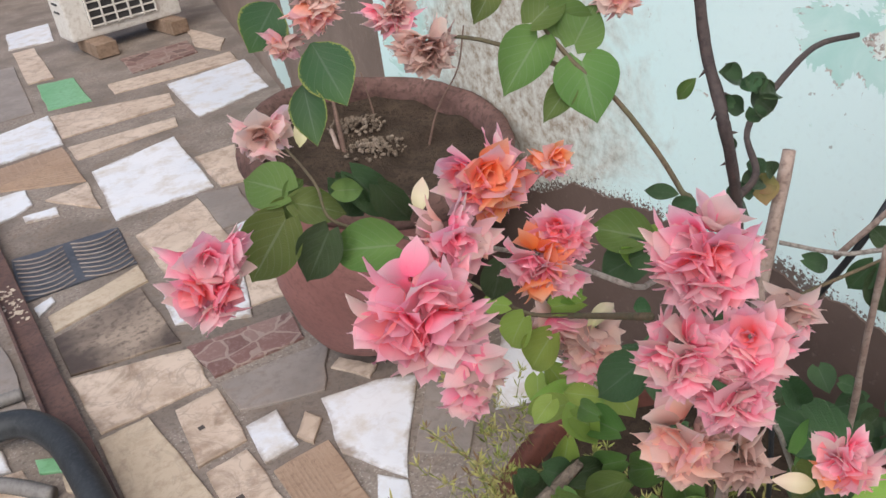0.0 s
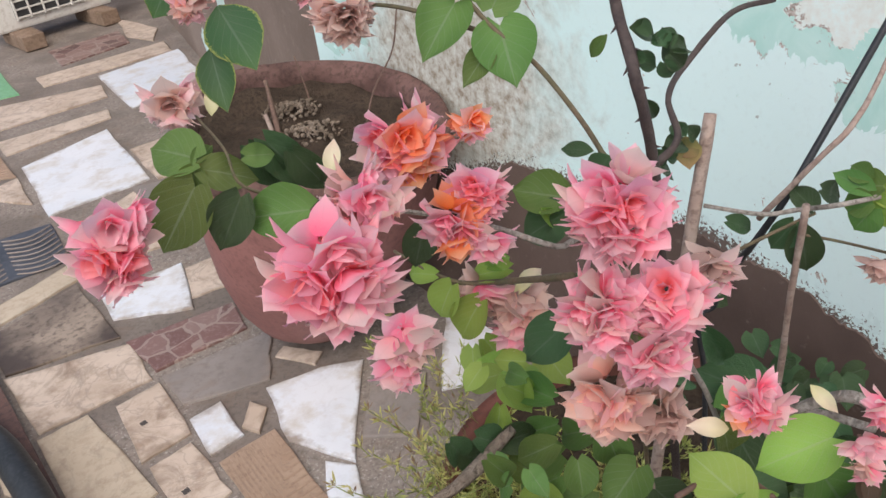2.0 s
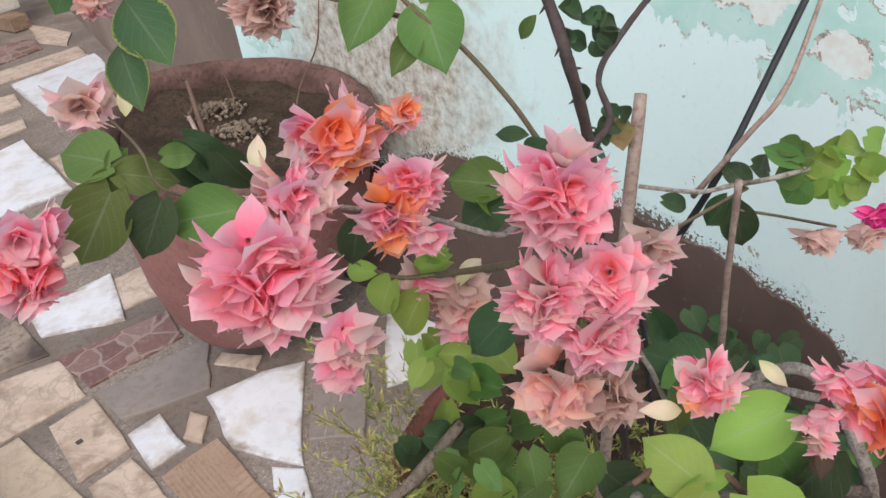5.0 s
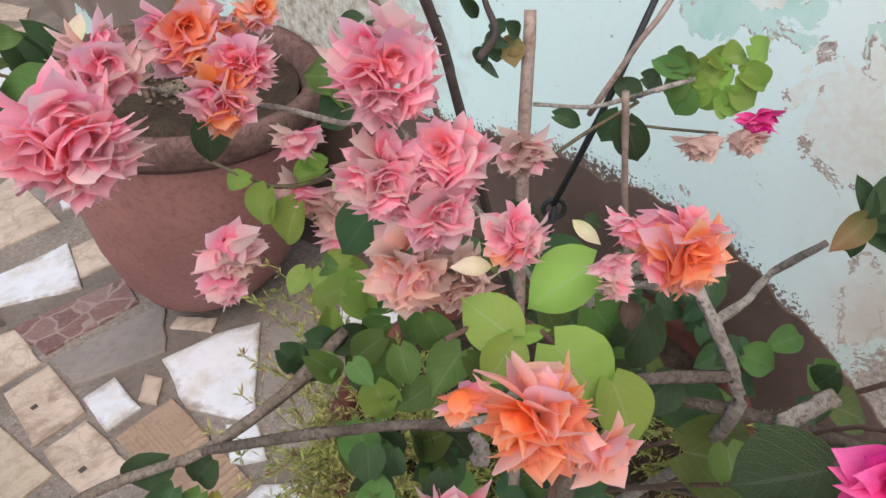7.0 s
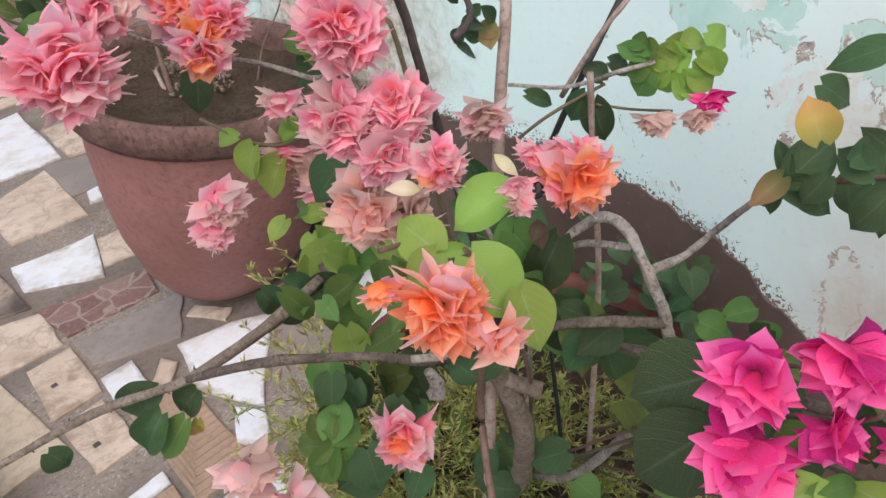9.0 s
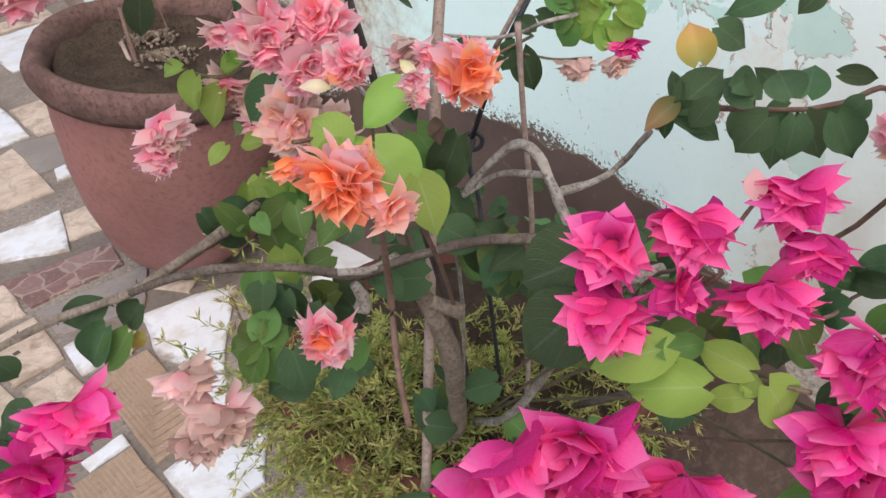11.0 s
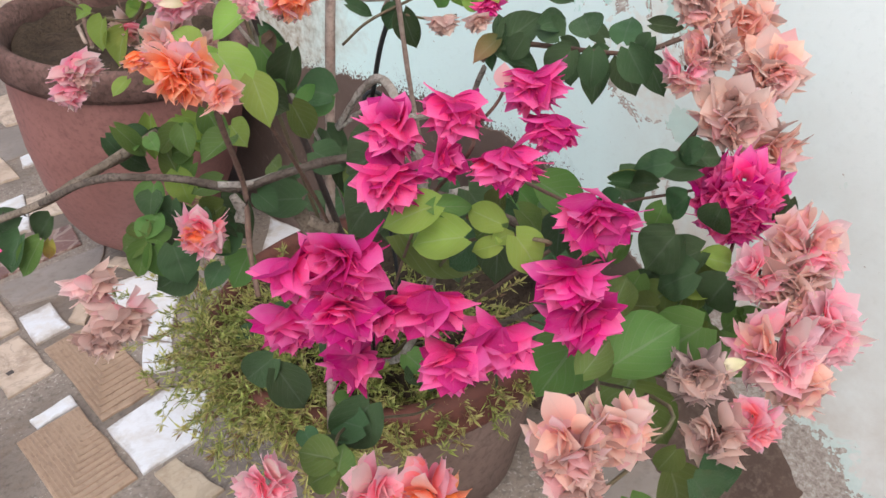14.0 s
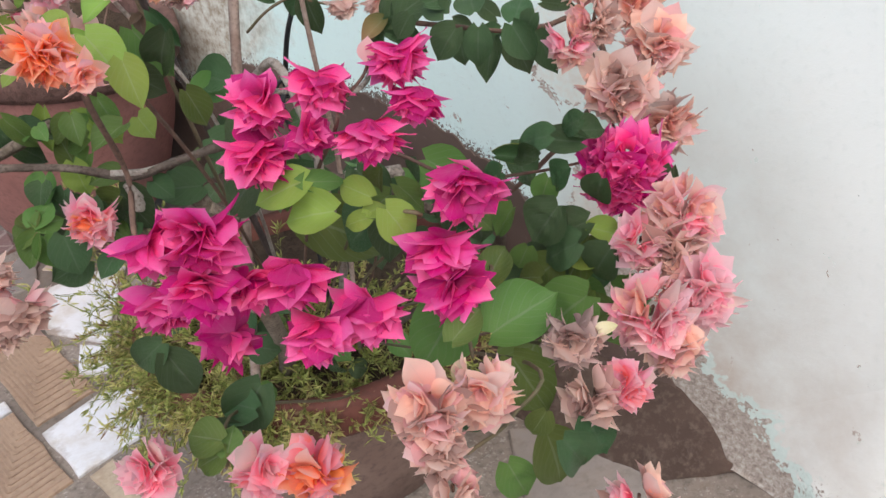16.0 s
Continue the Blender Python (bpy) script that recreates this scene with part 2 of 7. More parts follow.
    "casing": surface("casing_white", (0.62, 0.60, 0.56), (0.68, 0.66, 0.62), (0.48, 0.44, 0.39), 4, 30, 0.5, 0.06),
    "darkbox": surface("recess_shade", (0.03, 0.03, 0.032), (0.045, 0.045, 0.047), (0.06, 0.06, 0.06), 8, 50, 0.6, 0.1),
    "woodblock": surface("wood_block", (0.20, 0.135, 0.09), (0.28, 0.20, 0.145), (0.13, 0.085, 0.06), 8, 60, 0.85, 0.4),
    "paper": surface("dry_flake", (0.55, 0.48, 0.38), (0.62, 0.55, 0.46), (0.4, 0.33, 0.25), 12, 80, 0.9, 0.3),
}


def spot(nt, pos, y, z, ry, rz, vary=0.5):
    """1 inside an uneven ellipse of the wall, 0 outside."""
    s = nt.nodes.new("ShaderNodeSeparateXYZ")
    nt.links.new(pos, s.inputs[0])
    dy = mathn(nt, "DIVIDE", mathn(nt, "SUBTRACT", s.outputs["Y"], y), ry)
    dz = mathn(nt, "DIVIDE", mathn(nt, "SUBTRACT", s.outputs["Z"], z), rz)
    return mathn(nt, "SUBTRACT", 1.0, mathn(nt, "SQRT", mathn(nt, "ADD", mathn(nt, "MULTIPLY", dy, dy), mathn(nt, "MULTIPLY", dz, dz))), True)


# height of the brown cement skirt along the wall
SKIRT_EDGE = ((-0.12, -0.03), (-0.03, 0.05), (0.09, 0.17), (0.2, 0.27), (0.35, 0.41), (0.5, 0.515), (0.65, 0.565), (0.8, 0.60), (1.2, 0.60), (1.4, 0.58), (1.6, 0.5), (1.8, 0.45), (2.27, 0.45))


def wall_paint():
    m, nt, b = nodes_of("wall_flaking_mint_paint")
    pos = coords(nt, False)
    big, mid, fine = noisen(nt, pos, 1.6, 4), noisen(nt, pos, 9, 6, 0.65, 0.6), noisen(nt, pos, 70, 5, 0.6)
    sep = nt.nodes.new("ShaderNodeSeparateXYZ")
    nt.links.new(pos, sep.inputs[0])
    along = mathn(nt, "ADD", mathn(nt, "MULTIPLY", sep.outputs["Y"], 0.55), mathn(nt, "MULTIPLY", big, 0.5))
    top = ramp(nt, along, (0.10, (0.78, 0.82, 0.81)), (0.42, (0.69, 0.83, 0.83)), (1.0, (0.61, 0.80, 0.785)))
    top = mixc(nt, ramp(nt, fine, (0.55, (0, 0, 0)), (0.8, (0.22, 0.22, 0.22))), top, (0.50, 0.58, 0.56))
    # flaked places: an older green coat, pale plaster beneath it, and gritty chips along the torn edges
    fleck = noisen(nt, pos, 130, 5, 0.7)
    torn = mathn(nt, "ADD", mathn(nt, "MULTIPLY", mathn(nt, "SUBTRACT", noisen(nt, pos, 12, 8, 0.62, 1.2), 0.5), 2.2), mathn(nt, "MULTIPLY", mathn(nt, "SUBTRACT", fine, 0.5), 0.3))

    def flaked(*spots):
        field = None
        for y, z, ry, rz in spots:
            one = spot(nt, pos, y, z, ry, rz)
            field = one if field is None else mathn(nt, "MAXIMUM", field, one)
        return mathn(nt, "ADD", mathn(nt, "MULTIPLY", field, 1.3), torn)

    coat = flaked((0.50, 0.98, 0.17, 0.13), (0.72, 1.05, 0.16, 0.09), (0.57, 1.08, 0.2, 0.14), (0.26, 0.91, 0.10, 0.07), (0.24, 0.71, 0.05, 0.06), (2.10, 0.86, 0.2, 0.2))
    green = mathn(nt, "GREATER_THAN", coat, 0.42)
    col = mixc(nt, green, top, ramp(nt, mid, (0.36, (0.42, 0.66, 0.61)), (0.66, (0.55, 0.74, 0.70))))
    under = flaked((0.325, 0.80, 0.13, 0.155), (0.475, 0.985, 0.07, 0.05), (0.62, 1.08, 0.12, 0.07), (0.27, 0.50, 0.05, 0.14))
    bare = mathn(nt, "GREATER_THAN", under, 0.44)
    col = mixc(nt, bare, col, ramp(nt, mixc(nt, 0.5, mid, fine), (0.36, (0.66, 0.66, 0.61)), (0.5, (0.70, 0.76, 0.73)), (0.60, (0.69, 0.82, 0.81))))
    edge_of = mathn(nt, "MINIMUM", mathn(nt, "ABSOLUTE", mathn(nt, "SUBTRACT", under, 0.46)), mathn(nt, "ADD", mathn(nt, "ABSOLUTE", mathn(nt, "SUBTRACT", coat, 0.42)), 0.03))
    patchy = mathn(nt, "GREATER_THAN", noisen(nt, pos, 22, 4, 0.6), 0.52)
    chips = mathn(nt, "MULTIPLY", patchy, mathn(nt, "GREATER_THAN", mathn(nt, "SUBTRACT", mathn(nt, "MULTIPLY", fleck, 0.22), edge_of), 0.045))
    col = mixc(nt, chips, col, ramp(nt, fleck, (0.42, (0.24, 0.19, 0.165)), (0.62, (0.52, 0.46, 0.42))))
    # single chips and dirt specks all over
    chip = mathn(nt, "GREATER_THAN", mathn(nt, "ADD", noisen(nt, pos, 26, 3, 0.6), mathn(nt, "MULTIPLY", mid, 0.28)), 0.90)
    col = mixc(nt, chip, col, (0.40, 0.46, 0.44))
    # rough lime-washed stretch behind the big pot, brown from splashes
    rough = mathn(nt, "ADD", spot(nt, pos, 1.60, 0.78, 0.56, 0.52), mathn(nt, "MULTIPLY", mathn(nt, "SUBTRACT", mid, 0.5), 0.9))
    rough = mathn(nt, "MULTIPLY", mathn(nt, "SUBTRACT", rough, 0.12), 2.2, True)
    wash = ramp(nt, noisen(nt, pos, 38, 6, 0.7), (0.35, (0.27, 0.21, 0.15)), (0.52, (0.50, 0.48, 0.42)), (0.72, (0.68, 0.72, 0.68)))
    col = mixc(nt, rough, col, wash)
    # dark specks where the skirt's edge has broken away
    yy = mathn(nt, "DIVIDE", mathn(nt, "ADD", sep.outputs["Y"], 0.1), 2.4, True)
    edge = ramp(nt, yy, *[((y + 0.1) / 2.4, (z, z, z)) for y, z in SKIRT_EDGE if y > -0.1])
    over = mathn(nt, "SUBTRACT", sep.outputs["Z"], edge)
    close = mathn(nt, "SUBTRACT", 1.0, mathn(nt, "DIVIDE", over, 0.10), True)
    grain = mathn(nt, "ADD", noisen(nt, pos, 150, 5, 0.65), mathn(nt, "MULTIPLY", mid, 0.25))
    speck = mathn(nt, "GREATER_THAN", mathn(nt, "ADD", grain, mathn(nt, "MULTIPLY", mathn(nt, "MULTIPLY", close, close), 0.28)), 0.87)
    col = mixc(nt, speck, col, (0.13, 0.10, 0.085))
    pale = mathn(nt, "GREATER_THAN", mathn(nt, "ADD", mathn(nt, "MULTIPLY", mid, 0.7), mathn(nt, "ADD", mathn(nt, "MULTIPLY", fine, 0.3), mathn(nt, "MULTIPLY", close, 0.18))), 0.66)
    col = mixc(nt, mathn(nt, "MULTIPLY", mathn(nt, "SUBTRACT", pale, speck, True), 0.4), col, (0.56, 0.70, 0.70))
    # crumbling strip above the low end of the brown skirt
    line = mathn(nt, "SUBTRACT", sep.outputs["Z"], mathn(nt, "ADD", mathn(nt, "MULTIPLY", sep.outputs["Y"], 0.95), 0.07))
    near = mathn(nt, "MULTIPLY", mathn(nt, "SUBTRACT", 0.42, sep.outputs["Y"]), 4.0, True)
    low = mathn(nt, "MULTIPLY", mathn(nt, "SUBTRACT", 1.0, mathn(nt, "DIVIDE", line, 0.42), True), near)
    damp = mathn(nt, "MULTIPLY", mathn(nt, "SUBTRACT", 1.0, mathn(nt, "DIVIDE", line, 0.95), True), mathn(nt, "MULTIPLY", big, near))
    col = mixc(nt, mathn(nt, "MULTIPLY", mathn(nt, "MULTIPLY", damp, mathn(nt, "ADD", mathn(nt, "MULTIPLY", noisen(nt, pos, 5, 7, 0.65), 2.0), -0.2)), 2.1, True), col, (0.47, 0.41, 0.36))
    crumb = mathn(nt, "ADD", mathn(nt, "MULTIPLY", low, 0.62), mathn(nt, "ADD", mathn(nt, "MULTIPLY", mid, 0.58), mathn(nt, "MULTIPLY", fine, 0.2)))
    gritc = ramp(nt, noisen(nt, pos, 90, 6, 0.8), (0.34, (0.17, 0.135, 0.115)), (0.5, (0.34, 0.29, 0.255)), (0.68, (0.52, 0.50, 0.46)))
    col = mixc(nt, ramp(nt, crumb, (0.68, (0, 0, 0)), (0.71, (0.8, 0.8, 0.8))), col, mixc(nt, fine, (0.36, 0.52, 0.49), (0.66, 0.72, 0.69)))
    col = mixc(nt, mathn(nt, "GREATER_THAN", crumb, 0.765), col, gritc)
    nt.links.new(col, b.inputs["Base Color"])
    b.inputs["Roughness"].default_value = 0.8
    h = mathn(nt, "SUBTRACT", mathn(nt, "MULTIPLY", fine, 0.35), mathn(nt, "ADD", mathn(nt, "MULTIPLY", green, 0.5), mathn(nt, "MULTIPLY", bare, 0.6)))
    h = mathn(nt, "ADD", h, mathn(nt, "MULTIPLY", rough, mathn(nt, "MULTIPLY", mid, 1.2)))
    bumpn(nt, b, h, 0.5, 0.006)
    return m


def skirt_plaster():
    m, nt, b = nodes_of("skirt_brown_cement")
    pos = coords(nt, False)
    n1, n2 = noisen(nt, pos, 4, 5), noisen(nt, pos, 45, 6, 0.7)
    col = ramp(nt, n1, (0.3, (0.075, 0.048, 0.04)), (0.7, (0.13, 0.088, 0.072)))
    col = mixc(nt, ramp(nt, n2, (0.6, (0, 0, 0)), (0.78, (1, 1, 1))), col, (0.21, 0.16, 0.135))
    nt.links.new(col, b.inputs["Base Color"])
    b.inputs["Roughness"].default_value = 0.85
    bumpn(nt, b, n2, 0.5, 0.006)
    return m


def far_wall_plaster():
    m, nt, b = nodes_of("brown_plaster_with_paint_remains")
    pos = coords(nt, False)
    n1, n2 = noisen(nt, pos, 2.2, 5), noisen(nt, pos, 30, 6, 0.7)
    col = ramp(nt, n1, (0.3, (0.16, 0.115, 0.09)), (0.7, (0.25, 0.19, 0.155)))
    col = mixc(nt, ramp(nt, n2, (0.55, (0, 0, 0)), (0.8, (0.8, 0.8, 0.8))), col, (0.32, 0.26, 0.22))
    left = mathn(nt, "MAXIMUM", spot(nt, pos, 3.75, 0.62, 0.22, 0.34), spot(nt, pos, 4.35, 0.16, 0.55, 0.26))
    left = mathn(nt, "ADD", mathn(nt, "MULTIPLY", left, 0.8), mathn(nt, "MULTIPLY", noisen(nt, pos, 7, 6, 0.7), 0.6))
    col = mixc(nt, mathn(nt, "GREATER_THAN", left, 0.72), col, (0.52, 0.66, 0.63))
    nt.links.new(col, b.inputs["Base Color"])
    b.inputs["Roughness"].default_value = 0.85
    bumpn(nt, b, n2, 0.5, 0.008)
    return m


def red_paving():
    """Small broken red marble stones in pale mortar."""
    m, nt, b = nodes_of("red_marble_paving")
    v = coords(nt)
    warp = nt.nodes.new("ShaderNodeVectorMath")
    warp.operation = "ADD"
    n = put(nt, "ShaderNodeTexNoise", Scale=9.0, Detail=3.0)
    nt.links.new(v, n.inputs["Vector"])
    sc = nt.nodes.new("ShaderNodeVectorMath")
    sc.operation = "SCALE"
    sc.inputs["Scale"].default_value = 0.05
    nt.links.new(n.outputs["Color"], sc.inputs[0])
    nt.links.new(v, warp.inputs[0])
    nt.links.new(sc.outputs[0], warp.inputs[1])
    cell, edge = put(nt, "ShaderNodeTexVoronoi", Scale=11.0), put(nt, "ShaderNodeTexVoronoi", Scale=11.0)
    edge.feature = "DISTANCE_TO_EDGE"
    for node in (cell, edge):
        nt.links.new(warp.outputs[0], node.inputs["Vector"])
    sep = nt.nodes.new("ShaderNodeSeparateColor")
    nt.links.new(cell.outputs["Color"], sep.inputs[0])
    stone = ramp(nt, sep.outputs[0], (0.0, (0.10, 0.055, 0.05)), (0.5, (0.19, 0.10, 0.088)), (1.0, (0.26, 0.175, 0.155)))
    fine = noisen(nt, v, 60, 5, 0.7)
    stone = mixc(nt, ramp(nt, fine, (0.5, (0, 0, 0)), (0.75, (0.6, 0.6, 0.6))), stone, (0.40, 0.31, 0.28))
    joint = mathn(nt, "LESS_THAN", edge.outputs["Distance"], mathn(nt, "MULTIPLY", noisen(nt, v, 14, 3), 0.09))
    nt.links.new(mixc(nt, mathn(nt, "MULTIPLY", joint, 0.7), stone, (0.36, 0.29, 0.25)), b.inputs["Base Color"])
    b.inputs["Roughness"].default_value = 0.5
    bumpn(nt, b, fine, 0.1, 0.004)
    return m


MAT["t_red"] = red_paving()
MAT["wall"], MAT["skirt"], MAT["farwall"] = wall_paint(), skirt_plaster(), far_wall_plaster()

# ---- mesh helpers ----


def mesh_from(name, verts, faces, mat, uvs=None, smooth=True):
    me = bpy.data.meshes.new(name)
    me.from_pydata(verts, [], faces)
    me.materials.append(mat)
    if smooth:
        me.polygons.foreach_set("use_smooth", [True] * len(me.polygons))
    if uvs:
        layer = me.uv_layers.new(name="UVMap")
        for loop in me.loops:
            layer.data[loop.index].uv = uvs[loop.vertex_index]
    me.update()
    return me


def part(name, bm, material, parent, label="", smooth=True):
    me = bpy.data.meshes.new(name)
    bm.to_mesh(me)
    bm.free()
    me.materials.append(material)
    if smooth:
        me.polygons.foreach_set("use_smooth", [True] * len(me.polygons))
    ob = new(name, me)
    ob.parent = parent
    return tagged(ob, label) if label else ob


def child(name, me, parent, m=None, label=""):
    ob = new(name, me)
    ob.parent = parent
    if m is not None:
        ob.matrix_basis = m
    return tagged(ob, label) if label else ob


def box(bm, size, at, turn=0.0, bevel=0.0, tilt=None):
    m = Matrix.Translation(at) @ (tilt or Matrix.Rotation(turn, 4, "Z")) @ Matrix.Diagonal((*size, 1))
    out = bmesh.ops.create_cube(bm, size=1, matrix=m)
    if bevel:
        edges = {e for v in out["verts"] for e in v.link_edges}
        bmesh.ops.bevel(bm, geom=list(edges), offset=bevel, segments=2, affect="EDGES", profile=0.6)


def lathe(profile, steps=48, wobble=0.0, seed=0):
    """Turns (radius, height) rows round the z axis."""
    bm = bmesh.new()
    rows = []
    for r, z in profile:
        row = []
        for k in range(steps):
            a = 2 * math.pi * k / steps
            d = wobble * (noise.noise(Vector((math.cos(a) * 1.7 + seed, math.sin(a) * 1.7, z * 9))) + 0.5 * noise.noise(Vector((math.cos(a) * 6, math.sin(a) * 6 + seed, z * 30))))
            row.append(bm.verts.new(((r + d) * math.cos(a), (r + d) * math.sin(a), z + 0.5 * d)))
        rows.append(row)
    for a, b in zip(rows, rows[1:]):
        for k in range(steps):
            bm.faces.new((a[k], a[(k + 1) % steps], b[(k + 1) % steps], b[k]))
    return bm


def smooth_line(points, per=6):
    pts = [Vector(p) for p in points]
    if len(pts) < 3:
        return [pts[0].lerp(pts[-1], k / per) for k in range(per + 1)]
    out = []
    ext = [2 * pts[0] - pts[1], *pts, 2 * pts[-1] - pts[-2]]
    for i in range(1, len(ext) - 2):
        p0, p1, p2, p3 = ext[i - 1 : i + 3]
        for k in range(per):
            t = k / per
            out.append(0.5 * (2 * p1 + (p2 - p0) * t + (2 * p0 - 5 * p1 + 4 * p2 - p3) * t * t + (3 * p1 - p0 - 3 * p2 + p3) * t**3))
    return out + [pts[-1]]


def tube(points, r0, r1, sides=8, rough=0.0, per=6, ridged=None):
    """A tapering tube along a smooth line; rough: knobbly bark."""
    line = smooth_line(points, per)
    bm, rings, n = bmesh.new(), [], len(line)
    up = Vector((0.31, 0.17, 0.93))
    for i, p in enumerate(line):
        d = (line[min(i + 1, n - 1)] - line[max(i - 1, 0)]).normalized()
        a = d.cross(up).normalized()
        b = a.cross(d)
        r = r0 + (r1 - r0) * i / (n - 1)
        if ridged and i % 2:
            r *= ridged
        ring = []
        for k in range(sides):
            t = 2 * math.pi * k / sides
            w = 1 + rough * (0.6 * noise.noise(p * 60 + Vector((k * 3.1, 0, 0))) + 0.9 * noise.noise(Vector((k * 1.7, i * 0.11, r0 * 900))) + 0.5 * noise.noise(p * 25))
            ring.append(bm.verts.new(p + (a * math.cos(t) + b * math.sin(t)) * r * w))
        rings.append(ring)
    for u, v in zip(rings, rings[1:]):
        for k in range(sides):
            bm.faces.new((u[k], u[(k + 1) % sides], v[(k + 1) % sides], v[k]))
    bm.faces.new(rings[0][::-1])
    bm.faces.new(rings[-1])
    return bm


def blade(outline, nl, cup, droop, wave, seed, lobe=0.0):
    """One leaf or bract of length 1 along y: outline(t) is its half width; it folds along the midrib, bends down and waves at the edge."""
    rnd = random.Random(seed)
    ph = rnd.uniform(0, 6)
    verts, uvs, faces = [], [], []
    cols = (-1.0, -0.72, -0.36, 0.0, 0.36, 0.72, 1.0)
    for i in range(nl + 1):
        t = i / nl
        w = outline(t)
        for c in cols:
            x = c * w
            z = cup * abs(c) ** 1.8 * w - droop * t * t + wave * math.sin(7 * t + ph + 1.5 * c) * abs(c) * min(1, 3 * t)
            z += 0.3 * wave * math.sin(17 * t + 2 * ph) * (1 - c * c)
            verts.append((x, t - lobe * abs(c) * (1 - t) ** 5, z))
            uvs.append((0.5 + 0.5 * c, t))
    k = len(cols)
    for i in range(nl):
        for j in range(k - 1):
            a = i * k + j
            faces.append((a, a + 1, a + k + 1, a + k))
    return verts, faces, uvs


def heart(t):
    return float(np.interp(t, (0, 0.06, 0.15, 0.28, 0.42, 0.56, 0.70, 0.82, 0.91, 0.96, 1), (0.14, 0.30, 0.42, 0.485, 0.48, 0.43, 0.335, 0.21, 0.09, 0.035, 0.002)))


def oval(t):
    return float(np.interp(t, (0, 0.08, 0.2, 0.4, 0.6, 0.78, 0.9, 1), (0.02, 0.15, 0.28, 0.36, 0.33, 0.21, 0.09, 0.002)))


def bract_line(t):
    return float(np.interp(t, (0, 0.08, 0.2, 0.35, 0.5, 0.64, 0.77, 0.87, 0.94, 1), (0.10, 0.20, 0.30, 0.36, 0.36, 0.305, 0.205, 0.105, 0.045, 0.002)))


MESHES = {}


def blade_mesh(kind, mat, variant):
    key = (kind, mat, variant)
    if key not in MESHES:
        rnd = random.Random(hash((kind == "bract", variant)) % 1000 + variant)
        if kind == "bract":
            outer = variant < 7
            v, f, u = blade(bract_line, 9, rnd.uniform(0.08, 0.42) if outer else rnd.uniform(0.30, 0.60), rnd.uniform(0.02, 0.30), rnd.uniform(0.02, 0.05), variant)
        elif kind == "oval":
            v, f, u = blade(oval, 8, rnd.uniform(0.1, 0.35), rnd.uniform(0.02, 0.25), rnd.uniform(0.005, 0.02), variant)
        else:
            v, f, u = blade(heart, 14, rnd.uniform(0.05, 0.50), rnd.uniform(0.02, 0.32), rnd.uniform(0.015, 0.055), variant, 0.16)
        MESHES[key] = mesh_from("blade", v, f, MAT[mat], u)
    return MESHES[key]


def frame_of(base, tip, normal):
    """A pose whose y runs from base to tip with that length, and whose z is nearest to normal."""
    base, tip = Vector(base), Vector(tip)
    y = tip - base
    size = y.length
    y.normalize()
    x = y.cross(Vector(normal)).normalized()
    z = x.cross(y)
    return Matrix.Translation(base) @ Matrix((x, y, z)).transposed().to_4x4() @ Matrix.Diagonal((size, size, size, 1))


LEAF_RND = random.Random(5)


def leaf(plant, mat, base, tip, wide=1.0, normal=(-0.45, -0.55, 0.7), kind="heart"):
    jit = Vector((LEAF_RND.uniform(-0.2, 0.2), LEAF_RND.uniform(-0.2, 0.2), LEAF_RND.uniform(-0.2, 0.2)))
    m = frame_of(base, tip, Vector(normal) + jit) @ Matrix.Diagonal((wide, 1, 1, 1))
    return child("leaf", blade_mesh(kind, mat, LEAF_RND.randrange(10)), plant, m)


def sphere_dirs(n, face, spread, rnd):
    """n directions spread evenly over the cap of that half angle round face."""
    face = Vector(face).normalized()
    a = face.orthogonal().normalized()
    b = face.cross(a)
    off = rnd.uniform(0, 6)
    for i in range(n):
        c = 1 - (1 - math.cos(spread)) * (i + 0.5) / n
        s, t = math.sqrt(max(0, 1 - c * c)), i * 2.39996 + off
        yield face * c + (a * math.cos(t) + b * math.sin(t)) * s


# the outer bracts of a flower are paler than the heart
OUTER = {"pink": ("pinkpale", "pink", "pink"), "coral": ("pink", "pink", "coral"), "orange": ("orange", "orangepale", "orange"), "peach": ("peach", "dull", "pinkpale")}


